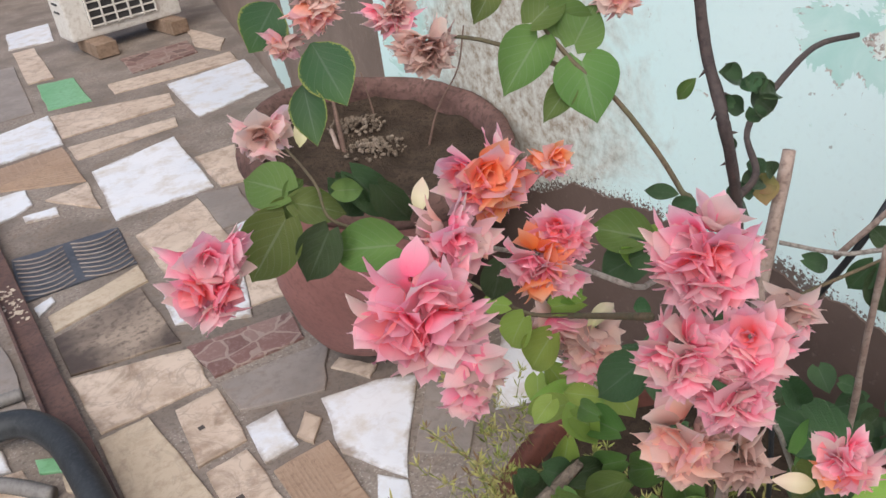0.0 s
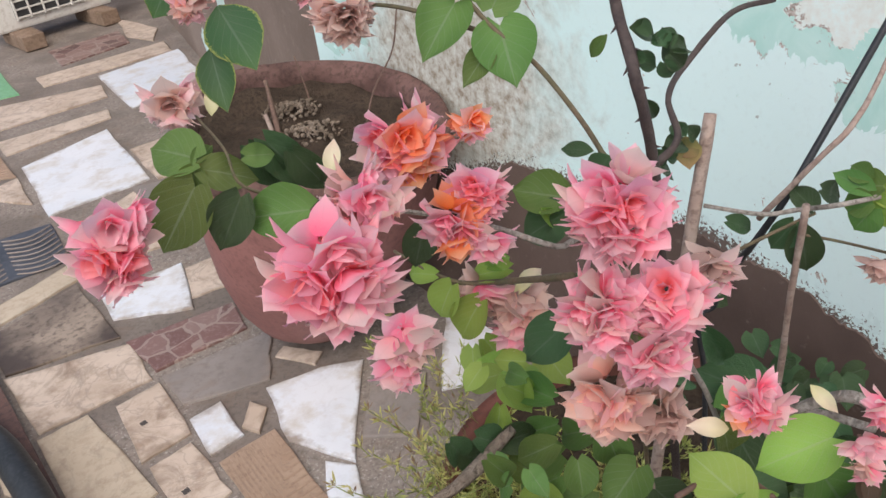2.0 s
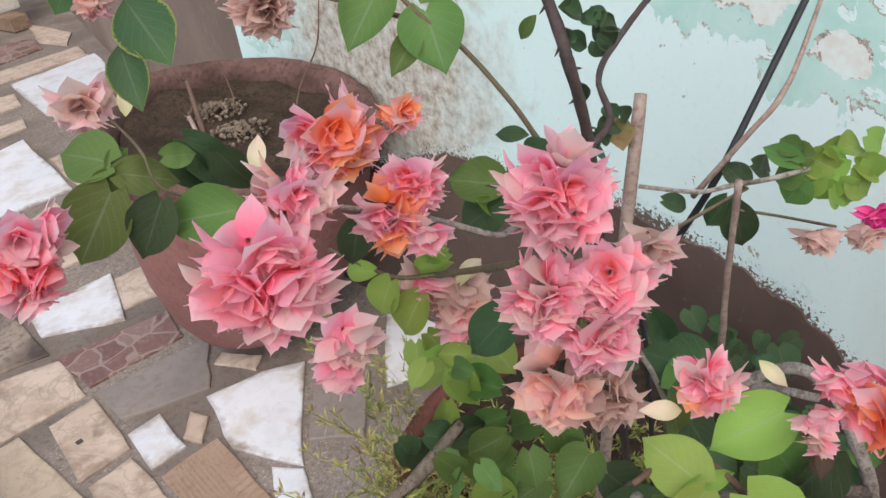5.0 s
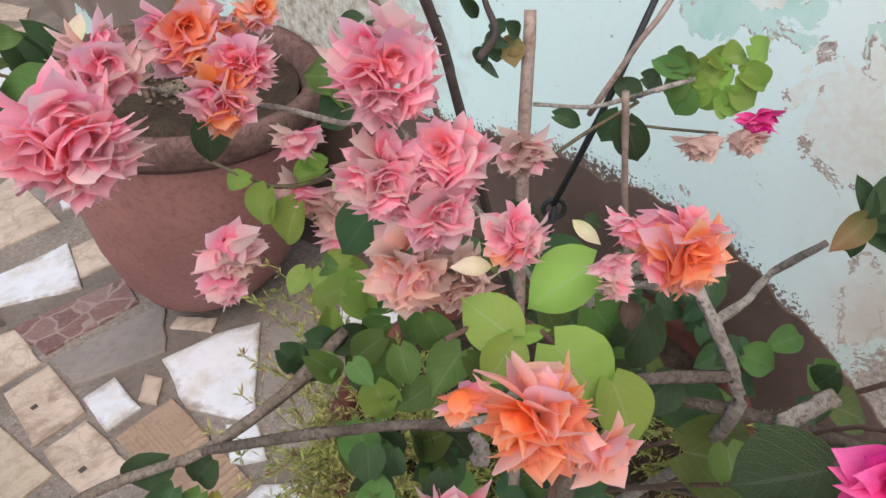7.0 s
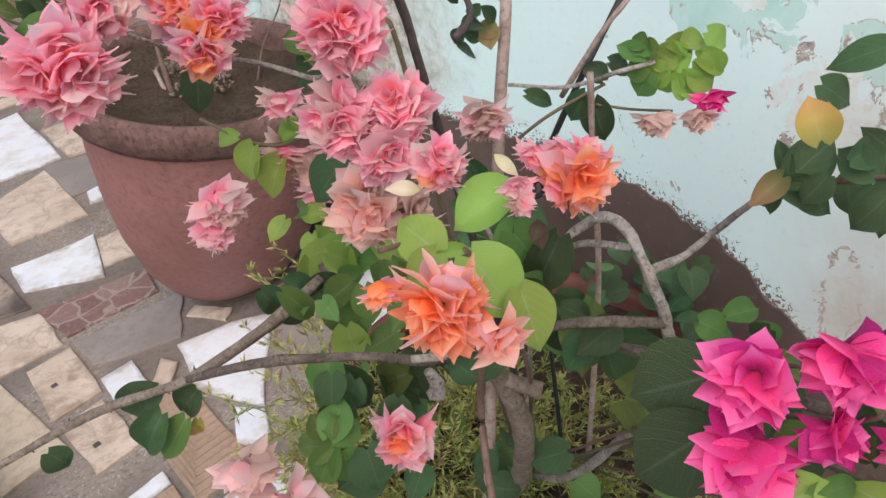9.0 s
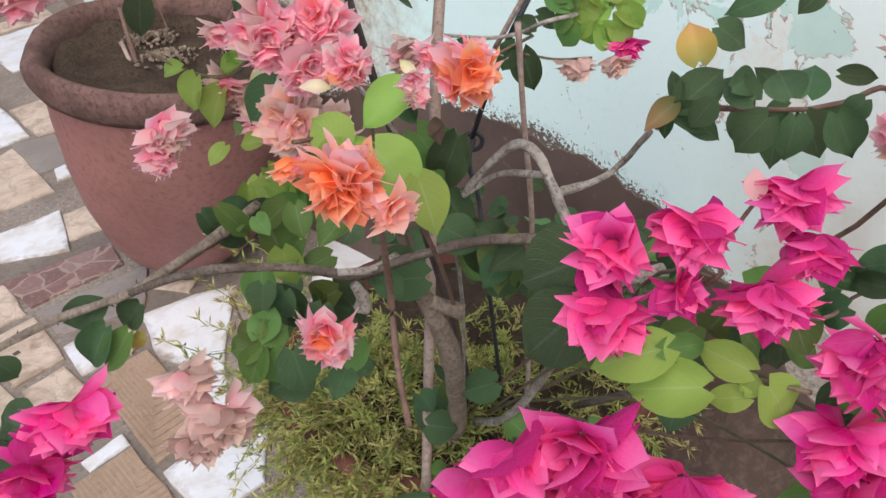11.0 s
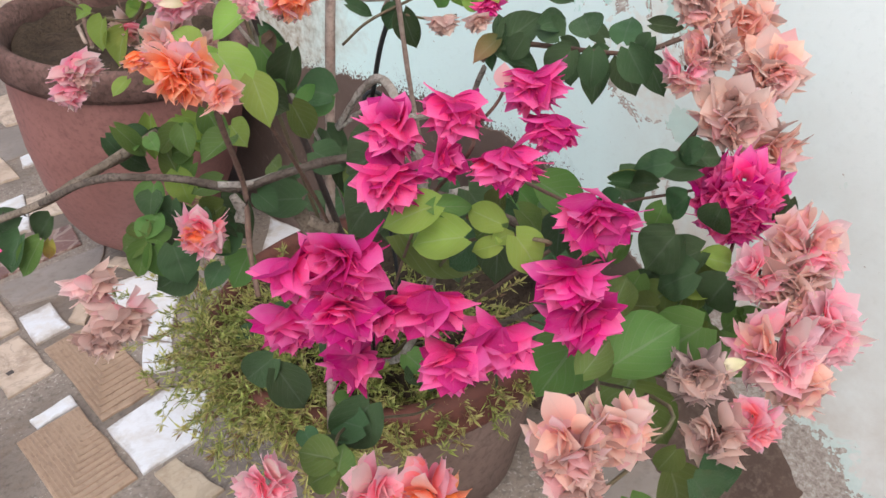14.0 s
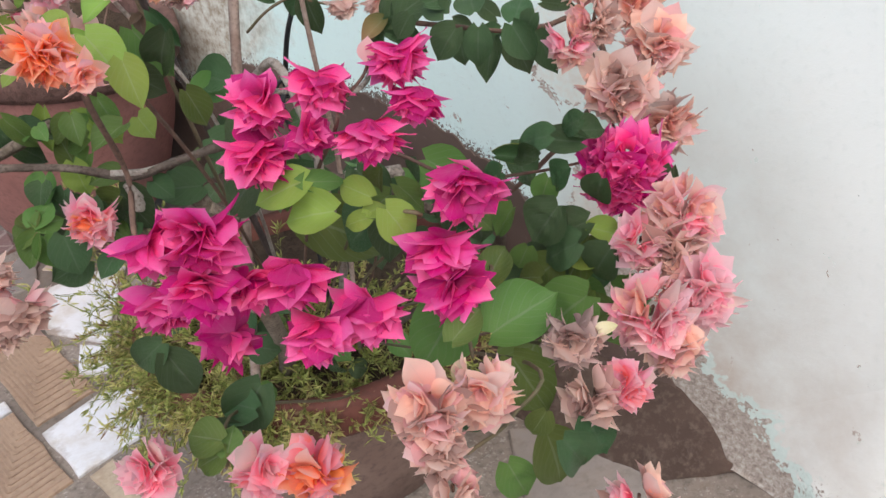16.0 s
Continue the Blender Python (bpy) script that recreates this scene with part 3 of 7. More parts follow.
def cluster(plant, mats, at, r, face=(-0.5, -0.6, 0.45), flowers=7, seed=0, split=True, fine=0.65, wide=1.0, hang=0.8, flare=1.0):
    """A head of double flowers: each a nodding bell of layered, pointed bracts as long as fine * r."""
    rnd = random.Random(seed)
    at, face = Vector(at), Vector(face).normalized()
    hub = tube([at, at - Vector((face.x, face.y, 0.1)) * 0.35 * r], 0.0012, 0.0016, 5)
    head = part("inflorescence", hub, MAT["twig"], plant)
    joined = ([], [], [], [])
    inner = max(0.0, 1 - 0.80 * fine)
    for k, d in enumerate(sphere_dirs(flowers, face, 1.75, rnd)):
        fc = at + d * r * inner * rnd.uniform(0.9, 1.15)
        mat = mats[rnd.randrange(len(mats))] if len(mats) > 1 else mats[0]
        if k == 0:
            mat = mats[-1]
        sag = hang * (1 - max(0.0, -d.z) * 0.6) * rnd.uniform(0.6, 1.25)
        axis = (d + Vector((rnd.uniform(-0.2, 0.2), rnd.uniform(-0.2, 0.2), -sag))).normalized()
        a = axis.orthogonal().normalized()
        b = axis.cross(a)
        spin = rnd.uniform(0, 6)
        for ring, (count, ang, size) in enumerate(((4, 1.12, 1.0), (5, 0.82, 1.0), (5, 0.52, 0.86), (3, 0.22, 0.64))):
            for j in range(count):
                t = spin + 2 * math.pi * (j + 0.5 * ring) / count + rnd.uniform(-0.25, 0.25)
                out = a * math.cos(t) + b * math.sin(t)
                an = ang * flare + rnd.uniform(-0.22, 0.22)
                way = (axis * math.cos(an) + out * math.sin(an) + Vector((0, 0, -0.12 * hang))).normalized()
                length = r * fine * size * rnd.uniform(0.8, 1.15)
                if flowers > 5 and rnd.random() < 0.05:
                    # a stray bract stands out of the head
                    way = (way + out * 0.7 + Vector((rnd.uniform(-0.4, 0.4), rnd.uniform(-0.4, 0.4), rnd.uniform(-0.4, 0.5)))).normalized()
                    length *= 1.2
                base = fc + out * r * fine * 0.07 - axis * r * fine * 0.05 * (3 - ring)
                m = frame_of(base, base + way * length, axis * math.sin(an) - out * math.cos(an) + axis * 0.02) @ Matrix.Diagonal((wide * rnd.uniform(0.9, 1.15), 1, 1, 1))
                shade = mat if ring > 1 or mat not in OUTER else OUTER[mat][rnd.randrange(3)]
                me = blade_mesh("bract", shade, rnd.randrange(7) if ring < 2 else 7 + rnd.randrange(6))
                if split:
                    child("bract", me, head, m)
                else:
                    joined[0].append((me, m, shade))
    if joined[0]:
        slots = sorted({mat for *_, mat in joined[0]})
        verts, faces, uvs, mi = [], [], [], []
        for me, m, mat in joined[0]:
            o = len(verts)
            verts += [m @ v.co for v in me.vertices]
            uv = {}
            for loop in me.loops:
                uv[loop.vertex_index] = tuple(me.uv_layers[0].data[loop.index].uv)
            uvs += [uv[i] for i in range(len(me.vertices))]
            faces += [[o + i for i in p.vertices] for p in me.polygons]
            mi += [slots.index(mat)] * len(me.polygons)
        me = mesh_from("bracts", verts, faces, MAT[slots[0]], uvs)
        for s in slots[1:]:
            me.materials.append(MAT[s])
        me.polygons.foreach_set("material_index", mi)
        tagged(child("bract", me, head), kind="stuff")
    return head


def stem(plant, mat, points, r0, r1, name="branch", rough=0.12, sides=8):
    return part(name, tube(points, r0, r1, 14 if "bark" in mat else sides, rough), MAT[mat], plant)


def thorn(plant, base, tip):
    return part("thorn", tube([base, tip], 0.0016, 0.0002, 5, 0.0, 2), MAT["darkstem"], plant)


def thing(name, label, category, at=(0, 0, 0), group=""):
    """An empty at the thing's base; its parts are given in world places."""
    ob = new(name)
    ob.empty_display_size = 0.05
    ob.location = at
    return tagged(ob, label, category, group)


# ---- floor and walls ----


def slab(name, corners, z0, z1, mat, label):
    """A flat block over a convex outline."""
    bm = bmesh.new()
    lo = [bm.verts.new((x, y, z0)) for x, y in corners]
    hi = [bm.verts.new((x, y, z1)) for x, y in corners]
    bm.faces.new(lo[::-1])
    bm.faces.new(hi)
    for i in range(len(lo)):
        j = (i + 1) % len(lo)
        bm.faces.new((lo[i], lo[j], hi[j], hi[i]))
    bmesh.ops.recalc_face_normals(bm, faces=bm.faces)
    return tagged(part(name, bm, MAT[mat], None, smooth=False), label, name.split("_")[0], kind="structure")


WALL = 1.211
BEND = 2.26
floor = slab("floor", [(-6, -5), (1.9, -5), (1.9, 2.0), (3.0, 10), (-6, 10)], -0.2, -0.006, "mortar", "terrace floor of broken marble and tile pieces set in grey mortar")
wall_east = slab("wall_east", [(WALL, -5), (WALL + 0.25, -5), (WALL + 0.25, BEND), (WALL, BEND)], -0.1, 2.6, "wall", "pale mint painted wall with flaking paint and bare plaster")
far = (WALL + 0.226 * (9.8 - BEND), 9.8)
wall_north_east = slab("wall_north_east", [(WALL, BEND), (WALL + 0.25, BEND), (far[0] + 0.25, far[1]), far], -0.1, 2.6, "farwall", "brown cement plastered wall with remains of mint paint")
wall_north = slab("wall_north", [(-6, 9.8), (far[0], 9.8), (far[0], 10.05), (-6, 10.05)], -0.1, 1.0, "farwall", "brown plastered parapet wall of the terrace")
wall_west = slab("wall_west", [(-6.25, -5), (-6, -5), (-6, 10), (-6.25, 10)], -0.1, 1.0, "farwall", "brown plastered parapet wall of the terrace")
wall_south = slab("wall_south", [(-6, -5.25), (WALL, -5.25), (WALL, -5), (-6, -5)], -0.1, 1.0, "farwall", "brown plastered parapet wall of the terrace")


def skirt_top(y):
    rows = SKIRT_EDGE
    for (a, za), (b, zb) in zip(rows, rows[1:]):
        if y <= b:
            return za + (zb - za) * (y - a) / (b - a)
    return rows[-1][1]


def skirt():
    bm = bmesh.new()
    n = 420
    cols = []
    for i in range(n + 1):
        y = -0.1 + (BEND + 0.1) * i / n
        z = skirt_top(y)
        z += 0.030 * noise.noise(Vector((y * 7, 3, 0))) + 0.014 * noise.noise(Vector((y * 24, 9, 0))) + 0.007 * noise.noise(Vector((y * 70, 5, 0))) + 0.004 * noise.noise(Vector((y * 160, 5, 0)))
        z = max(z, -0.02)
        d = 0.0035 + 0.0012 * noise.noise(Vector((y * 20, 1, 4)))
        cols.append([bm.verts.new(p) for p in ((WALL - d, y, -0.05), (WALL - d, y, z - 0.002), (WALL + 0.002, y, z))])
    for a, b in zip(cols, cols[1:]):
        for k in range(2):
            bm.faces.new((a[k], b[k], b[k + 1], a[k + 1]))
    bmesh.ops.recalc_face_normals(bm, faces=bm.faces)
    return tagged(part("wall_skirt", bm, MAT["skirt"], None, smooth=False), "brown cement skirt with a ragged upper edge", "skirting", kind="structure")


skirt()


def fillet(y0, y1, wide, high, mat, label):
    """A sloping wedge of cement between the floor and the wall's foot."""
    bm, rows = bmesh.new(), []
    n = int((y1 - y0) * 40)
    for i in range(n + 1):
        y = y0 + (y1 - y0) * i / n
        k = max(0.03, min(1, (y1 - y) / 0.4 + 0.02, (y - y0) / 0.15 + 0.02))
        w = (wide + 0.03 * noise.noise(Vector((y * 5, 2, 1))) + 0.012 * noise.noise(Vector((y * 23, 2, 1)))) * k
        rows.append([bm.verts.new((WALL - w * q, y, max(-0.004, high * k * (1 - q) ** 1.5 + 0.010 * noise.noise(Vector((y * 14, q * 5, 7))) + 0.005 * noise.noise(Vector((y * 40, q * 11, 7))) - 0.004 * q))) for q in (1.0, 0.9, 0.8, 0.7, 0.6, 0.5, 0.4, 0.3, 0.2, 0.1, 0.0)])
    for a, b in zip(rows, rows[1:]):
        for k in range(10):
            bm.faces.new((a[k], a[k + 1], b[k + 1], b[k]))
    bmesh.ops.recalc_face_normals(bm, faces=bm.faces)
    return tagged(part("wall_fillet", bm, MAT[mat], None), label, "skirting", kind="structure")


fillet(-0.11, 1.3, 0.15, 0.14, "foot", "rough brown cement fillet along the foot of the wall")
fillet(-3.0, 0.06, 0.05, 0.34, "wall", "crumbling stained plaster bulging at the foot of the wall")

# ---- pots ----


def leaning(bm, h, dx, dy, sx, sy):
    """Leans a pot: its top moves by (dx, dy) and its rim tilts."""
    for v in bm.verts:
        u, X, Y = v.co.z / h, v.co.x, v.co.y
        v.co = (X + dx * u, Y + dy * u, v.co.z + u * (sx * X + sy * Y))
    return bm


def big_pot(x, y, z_rim, r):
    pot = thing("flower_pot", "large round red-brown cement pot with a thick worn rim", "pot", (x, y, 0))
    h = z_rim
    body = lathe([(0.0, 0.004), (0.28 * r, 0.0), (0.31 * r, 0.008), (0.45 * r, 0.04 * h), (0.60 * r, 0.11 * h), (0.74 * r, 0.23 * h), (0.85 * r, 0.40 * h), (0.905 * r, 0.58 * h), (0.93 * r, 0.76 * h), (0.925 * r, 0.90 * h)], 56, 0.004, 3)
    lean = (h, -0.015, -0.27, -0.089, 0.174)
    part("body", leaning(body, *lean), MAT["potred"], pot)
    rim = lathe([(0.92 * r, 0.88 * h), (0.96 * r, 0.875 * h), (1.0 * r, 0.905 * h), (1.01 * r, 0.95 * h), (0.985 * r, 0.992 * h), (0.94 * r, 1.0 * h), (0.88 * r, 0.985 * h), (0.85 * r, 0.96 * h), (0.83 * r, 0.91 * h), (0.80 * r, 0.8 * h)], 64, 0.010, 8)
    part("rim", leaning(rim, *lean), MAT["rim"], pot, "rough worn rim with flaking paint")
    bm = bmesh.new()
    rings = [[bm.verts.new((0, 0, 0.91 * h))]]
    for q in range(1, 11):
        rr = 0.815 * r * q / 10
        rings.append([bm.verts.new((rr * math.cos(a * math.pi / 24), rr * math.sin(a * math.pi / 24), 0.91 * h + 0.02 * noise.noise(Vector((rr * 14 * math.cos(a * math.pi / 24), rr * 14 * math.sin(a * math.pi / 24), 2))) + (0.02 if q > 8 else 0))) for a in range(48)])
    for k in range(48):
        bm.faces.new((rings[0][0], rings[1][k], rings[1][(k + 1) % 48]))
    for a, b in zip(rings[1:], rings[2:]):
        for k in range(48):
            bm.faces.new((a[k], b[k], b[(k + 1) % 48], a[(k + 1) % 48]))
    part("soil", leaning(bm, *lean), MAT["soil"], pot, "dry brown soil with crumbs")
    rnd = random.Random(4)
    bm = bmesh.new()
    for k in range(320):
        a, q = rnd.uniform(0, 6.28), rnd.random()
        cx, cy = (0.05 * r, 0.42 * r) if k % 2 else (0.0, 0.02 * r)
        px, py = cx + 0.26 * r * q * math.cos(a), cy + 0.17 * r * q * math.sin(a)
        s = rnd.uniform(0.002, 0.009)
        bmesh.ops.create_icosphere(bm, subdivisions=1, radius=s, matrix=Matrix.Translation((px, py, 0.91 * h + 0.008 + 0.015 * (1 - q))) @ Euler((rnd.random() * 3, rnd.random() * 3, 0)).to_matrix().to_4x4() @ Matrix.Diagonal((1, rnd.uniform(0.4, 1), rnd.uniform(0.3, 0.7), 1)))
    tagged(part("crumb_layer", leaning(bm, *lean), MAT["pebble"], pot, smooth=False), kind="stuff")
    return pot


big_pot(0.885, 1.97, 0.76, 0.33)


def small_pot(x, y, z_rim, r):
    pot = thing("flower_pot", "round terracotta pot with dark red rim, overgrown with sedum", "pot", (x, y, 0))
    h = z_rim
    part("body", lathe([(0.0, 0.004), (0.66 * r, 0.0), (0.70 * r, 0.01), (0.80 * r, 0.4 * h), (0.90 * r, 0.78 * h), (0.91 * r, 0.84 * h)], 48, 0.003, 1), MAT["potpale"], pot, "pale weathered terracotta body")
    part("rim", lathe([(0.905 * r, 0.80 * h), (0.98 * r, 0.80 * h), (1.0 * r, 0.83 * h), (1.0 * r, 0.97 * h), (0.98 * r, h), (0.92 * r, h), (0.90 * r, 0.97 * h), (0.88 * r, 0.84 * h)], 56, 0.003, 2), MAT["terracotta"], pot, "dark red terracotta rim band")
    part("soil", lathe([(0.0, 0.91 * h), (0.5 * r, 0.915 * h), (0.895 * r, 0.90 * h)], 32, 0.004, 6), MAT["soil"], pot)
    return pot


POT_B = small_pot(0.79, 0.625, 0.40, 0.355)

# ---- supports among the plants ----


def stick(name, label, category, points, r0, r1, mat, rough=0.1, sides=8):
    ob = part(name, tube(points, r0, r1, sides, rough), MAT[mat], None)
    return tagged(ob, label, category)


stick("wooden_stake", "pinkish weathered wooden stake standing in the pot", "stake", [(0.672, 0.455, 1.136), (0.621, 0.443, 0.95), (0.49, 0.415, 0.39)], 0.0064, 0.0072, "wood", 0.25)
stick("black_cord", "taut black cord running up to the wall", "cord", [(0.720, 0.485, 0.873), (0.702, 0.408, 1.000), (0.784, 0.386, 1.115), (1.204, 0.390, 1.485)], 0.0038, 0.0038, "cord", 0.05)


def knot():
    ob = thing("cord_knot", "knot and loop of black cord with a hanging end", "cord")
    loop = [(0.72 + 0.010 * math.cos(a), 0.484 - 0.009 * math.cos(a), 0.868 + 0.013 * math.sin(a)) for a in [k * 0.7 for k in range(10)]]
    part("loop", tube(loop, 0.0035, 0.0035, 8), MAT["cord"], ob)
    part("loose_end", tube([(0.72, 0.482, 0.872), (0.705, 0.48, 0.84), (0.712, 0.475, 0.78), (0.70, 0.46, 0.70), (0.70, 0.45, 0.40)], 0.0038, 0.0034, 8), MAT["cord"], ob)
    return ob


knot()

stick("thin_stick", "thin bare pinkish stick standing beside the cord", "stick", [(0.72, 0.42, 0.38), (0.715, 0.38, 0.75), (0.69, 0.36, 0.95), (0.674, 0.346, 1.07)], 0.0042, 0.0034, "wood", 0.25)
stick("thin_stick", "thin pinkish twig leaning along the cord to the wall", "stick", [(0.700, 0.410, 1.020), (0.716, 0.360, 1.100), (0.745, 0.347, 1.129), (0.848, 0.374, 1.150), (1.208, 0.49, 1.215)], 0.0032, 0.0026, "wood", 0.2)

# ---- sedum carpet in the pot ----


def sedum(name, label, mats, tufts, seed, blades=9):
    """Trailing stems set with small fleshy needles."""
    rnd = random.Random(seed)
    verts, faces, uvs, mi = [], [], [], []
    for (x, y, z), (dx, dy, dz), length in tufts:
        p = Vector((x, y, z))
        d = Vector((dx, dy, dz)).normalized()
        dry = rnd.random() < 0.3
        for k in range(blades):
            p = p + d * length / blades
            d = (d + Vector((rnd.uniform(-0.3, 0.3), rnd.uniform(-0.3, 0.3), rnd.uniform(-0.24, 0.12)))).normalized()
            for j in range(9 if k == blades - 1 else 5 if k % 2 else 1):
                w = (Vector((rnd.uniform(-1, 1), rnd.uniform(-1, 1), rnd.uniform(-0.6, 1))) + d * 0.6).normalized()
                n = rnd.uniform(0.013, 0.026)
                s = w.cross(Vector((rnd.uniform(-1, 1), rnd.uniform(-1, 1), rnd.uniform(-1, 1)))).normalized() * 0.0015
                u = s.cross(w) * 0.5
                o = len(verts)
                verts += [p - s, p + w * n * 0.55 - s * 1.2, p + w * n, p + w * n * 0.55 + s * 1.2, p + s, p + w * n * 0.5 + u]
                uvs += [(0.4, 0), (0.3, 0.5), (0.5, 1), (0.7, 0.5), (0.6, 0), (0.45, 0.5)]
                faces += [(o, o + 1, o + 2, o + 5), (o + 5, o + 2, o + 3, o + 4)]
                mi += [1 if dry else 0] * 2
            # the thin stalk between two whorls
            q = p - d * length / blades
            s = d.orthogonal().normalized() * 0.0009
            o = len(verts)
            verts += [q - s, q + s, p + s, p - s]
            uvs += [(0.4, 0), (0.6, 0), (0.6, 0.1), (0.4, 0.1)]
            faces.append((o, o + 1, o + 2, o + 3))
            mi.append(1)
    me = mesh_from(name, verts, faces, MAT[mats[0]], uvs, smooth=False)
    me.materials.append(MAT[mats[1]])
    me.polygons.foreach_set("material_index", mi)
    return tagged(new(name, me), label, "sedum", kind="stuff")


def tufts_on(cx, cy, r, z, n, seed, spread, droop, length):
    rnd = random.Random(seed)
    out = []
    for _ in range(n):
        a, q = rnd.uniform(0, 6.283), math.sqrt(rnd.random())
        x, y = cx + r * q * math.cos(a), cy + r * q * math.sin(a)
        out.append(((x, y, z + rnd.uniform(-0.02, 0.02)), (spread * q * math.cos(a) + rnd.uniform(-0.4, 0.4), spread * q * math.sin(a) + rnd.uniform(-0.4, 0.4), rnd.uniform(0.2, 1.0) - droop * q), length * rnd.uniform(0.6, 1.3)))
    return out


px_, py_ = POT_B.location.x, POT_B.location.y
RIM = 0.33
tufts = tufts_on(px_, py_, 0.31, 0.375, 430, 21, 1.0, 0.5, 0.085)
tufts += tufts_on(px_ - 0.22, py_ - 0.02, 0.13, 0.40, 150, 22, 1.1, 0.5, 0.10)
# bare soil shows towards the wall
tufts = [t for t in tufts if (t[0][0] - px_) + 0.6 * (t[0][1] - py_) < 0.06]
sedum("sedum_carpet", "dense yellow-green sedum spilling over the pot", ("moss", "mossdry"), tufts, 31)
rnd_s = random.Random(77)
hang = []


def trail(count, a0, a1, out, low, high, short, long):
    """Stems that grow over the rim between two bearings."""
    for _ in range(count):
        a = rnd_s.uniform(a0, a1)
        hang.append(((px_ + RIM * math.cos(a), py_ + RIM * math.sin(a), 0.395), (math.cos(a) * out, math.sin(a) * out, rnd_s.uniform(low, high)), rnd_s.uniform(short, long)))


trail(110, 2.5, 4.1, 1.1, -0.9, 0.5, 0.05, 0.17)
trail(22, 4.1, 5.3, 1.1, -0.9, 0.2, 0.05, 0.11)
trail(30, 1.9, 3.0, 0.45, 1.0, 1.8, 0.14, 0.28)
sedum("trailing_sedum", "sparse dry sedum stems trailing over the pot's edge", ("mossdry", "moss"), hang, 32)

# ---- plants ----

PINK = thing("bougainvillea", "pink and coral double-flowered bougainvillea with thin arching branches", "shrub")
cluster(PINK, ["pink", "pink", "coral"], (0.168, 0.315, 1.263), 0.036, (-0.369, -0.770, 0.220), 12, 11, True, 0.60, 1.08, 1.10, 0.96)
cluster(PINK, ["peach", "pink"], (0.204, 0.335, 1.284), 0.024, (-0.432, -0.782, 0.149), 7, 12, True, 0.72, 1.10, 0.80, 0.95)
cluster(PINK, ["coral", "pink", "orange"], (0.317, 0.463, 1.237), 0.036, (-0.495, -0.771, 0.100), 9, 13, True, 0.70, 1.10, 0.80, 0.95)
cluster(PINK, ["orange", "pink"], (0.359, 0.439, 1.244), 0.017, (-0.562, -0.731, 0.088), 4, 14, True, 0.95, 1.10, 0.80, 0.95)
cluster(PINK, ["pink", "coral"], (0.283, 0.339, 1.253), 0.021, (-0.543, -0.702, 0.161), 7, 15, True, 0.83, 1.10, 0.80, 0.95)
cluster(PINK, ["orange", "pink"], (0.265, 0.340, 1.238), 0.024, (-0.507, -0.707, 0.193), 7, 16, True, 0.76, 1.10, 0.80, 0.95)
cluster(PINK, ["pink", "pink", "coral"], (0.335, 0.276, 1.238), 0.035, (-0.648, -0.579, 0.194), 11, 17, True, 0.64, 1.10, 0.80, 0.95)
cluster(PINK, ["pink"], (0.317, 0.275, 1.179), 0.029, (-0.588, -0.555, 0.288), 9, 18, True, 0.71, 1.10, 0.80, 0.95)
cluster(PINK, ["coral", "pink"], (0.352, 0.251, 1.178), 0.029, (-0.645, -0.499, 0.279), 9, 19, True, 0.71, 1.10, 0.80, 0.95)
cluster(PINK, ["pink"], (0.330, 0.247, 1.154), 0.026, (-0.604, -0.493, 0.326), 7, 20, True, 0.75, 1.10, 0.80, 0.95)
cluster(PINK, ["dull", "dull", "peach"], (0.325, 0.275, 1.104), 0.033, (-0.549, -0.504, 0.367), 8, 21, False, 0.69, 1.10, 0.80, 0.95)
cluster(PINK, ["dull"], (0.346, 0.253, 1.092), 0.026, (-0.577, -0.458, 0.377), 5, 22, False, 0.77, 1.10, 0.80, 0.95)
cluster(PINK, ["pink", "dull"], (0.499, 0.327, 1.097), 0.027, (-0.688, -0.479, 0.246), 7, 23, False, 0.84, 1.00, 1.45, 0.96)
cluster(PINK, ["pink"], (0.097, 0.417, 1.283), 0.025, (-0.177, -0.892, 0.117), 5, 24, True, 0.72, 1.10, 0.80, 0.95)
cluster(PINK, ["pink", "coral"], (0.090, 0.411, 1.269), 0.024, (-0.163, -0.880, 0.146), 5, 25, True, 0.72, 1.10, 0.80, 0.95)
cluster(PINK, ["pinkpale", "dull"], (0.182, 0.527, 1.299), 0.023, (-0.286, -0.906, 0.011), 4, 26, False, 0.83, 1.10, 0.80, 0.95)
cluster(PINK, ["dull"], (0.371, 0.607, 1.295), 0.029, (-0.484, -0.837, -0.044), 7, 27, False, 0.84, 1.10, 0.80, 0.95)
cluster(PINK, ["dull", "pink"], (0.356, 0.636, 1.326), 0.027, (-0.475, -0.848, -0.064), 5, 28, False, 0.88, 1.10, 0.80, 0.95)
cluster(PINK, ["dull", "peach"], (0.476, 0.487, 1.328), 0.022, (-0.677, -0.693, -0.052), 4, 29, False, 0.93, 1.00, 1.45, 0.96)
cluster(PINK, ["orangepale", "dull"], (0.225, 0.497, 1.381), 0.021, (-0.402, -0.887, -0.073), 5, 30, False, 0.84, 1.00, 1.45, 0.96)
cluster(PINK, ["orangepale", "dull"], (0.201, 0.503, 1.363), 0.014, (-0.359, -0.899, -0.050), 4, 31, False, 0.95, 1.00, 1.45, 0.96)
cluster(PINK, ["pink", "dull"], (0.305, 0.493, 1.046), 0.029, (-0.402, -0.692, 0.299), 7, 32, False, 0.84, 1.00, 1.45, 0.96)
cluster(PINK, ["pink"], (0.289, 0.489, 1.024), 0.023, (-0.377, -0.682, 0.326), 4, 33, False, 0.95, 1.00, 1.45, 0.96)
cluster(PINK, ["dull", "peach"], (0.389, 0.438, 1.070), 0.030, (-0.525, -0.626, 0.276), 7, 34, False, 0.83, 1.00, 1.45, 0.96)
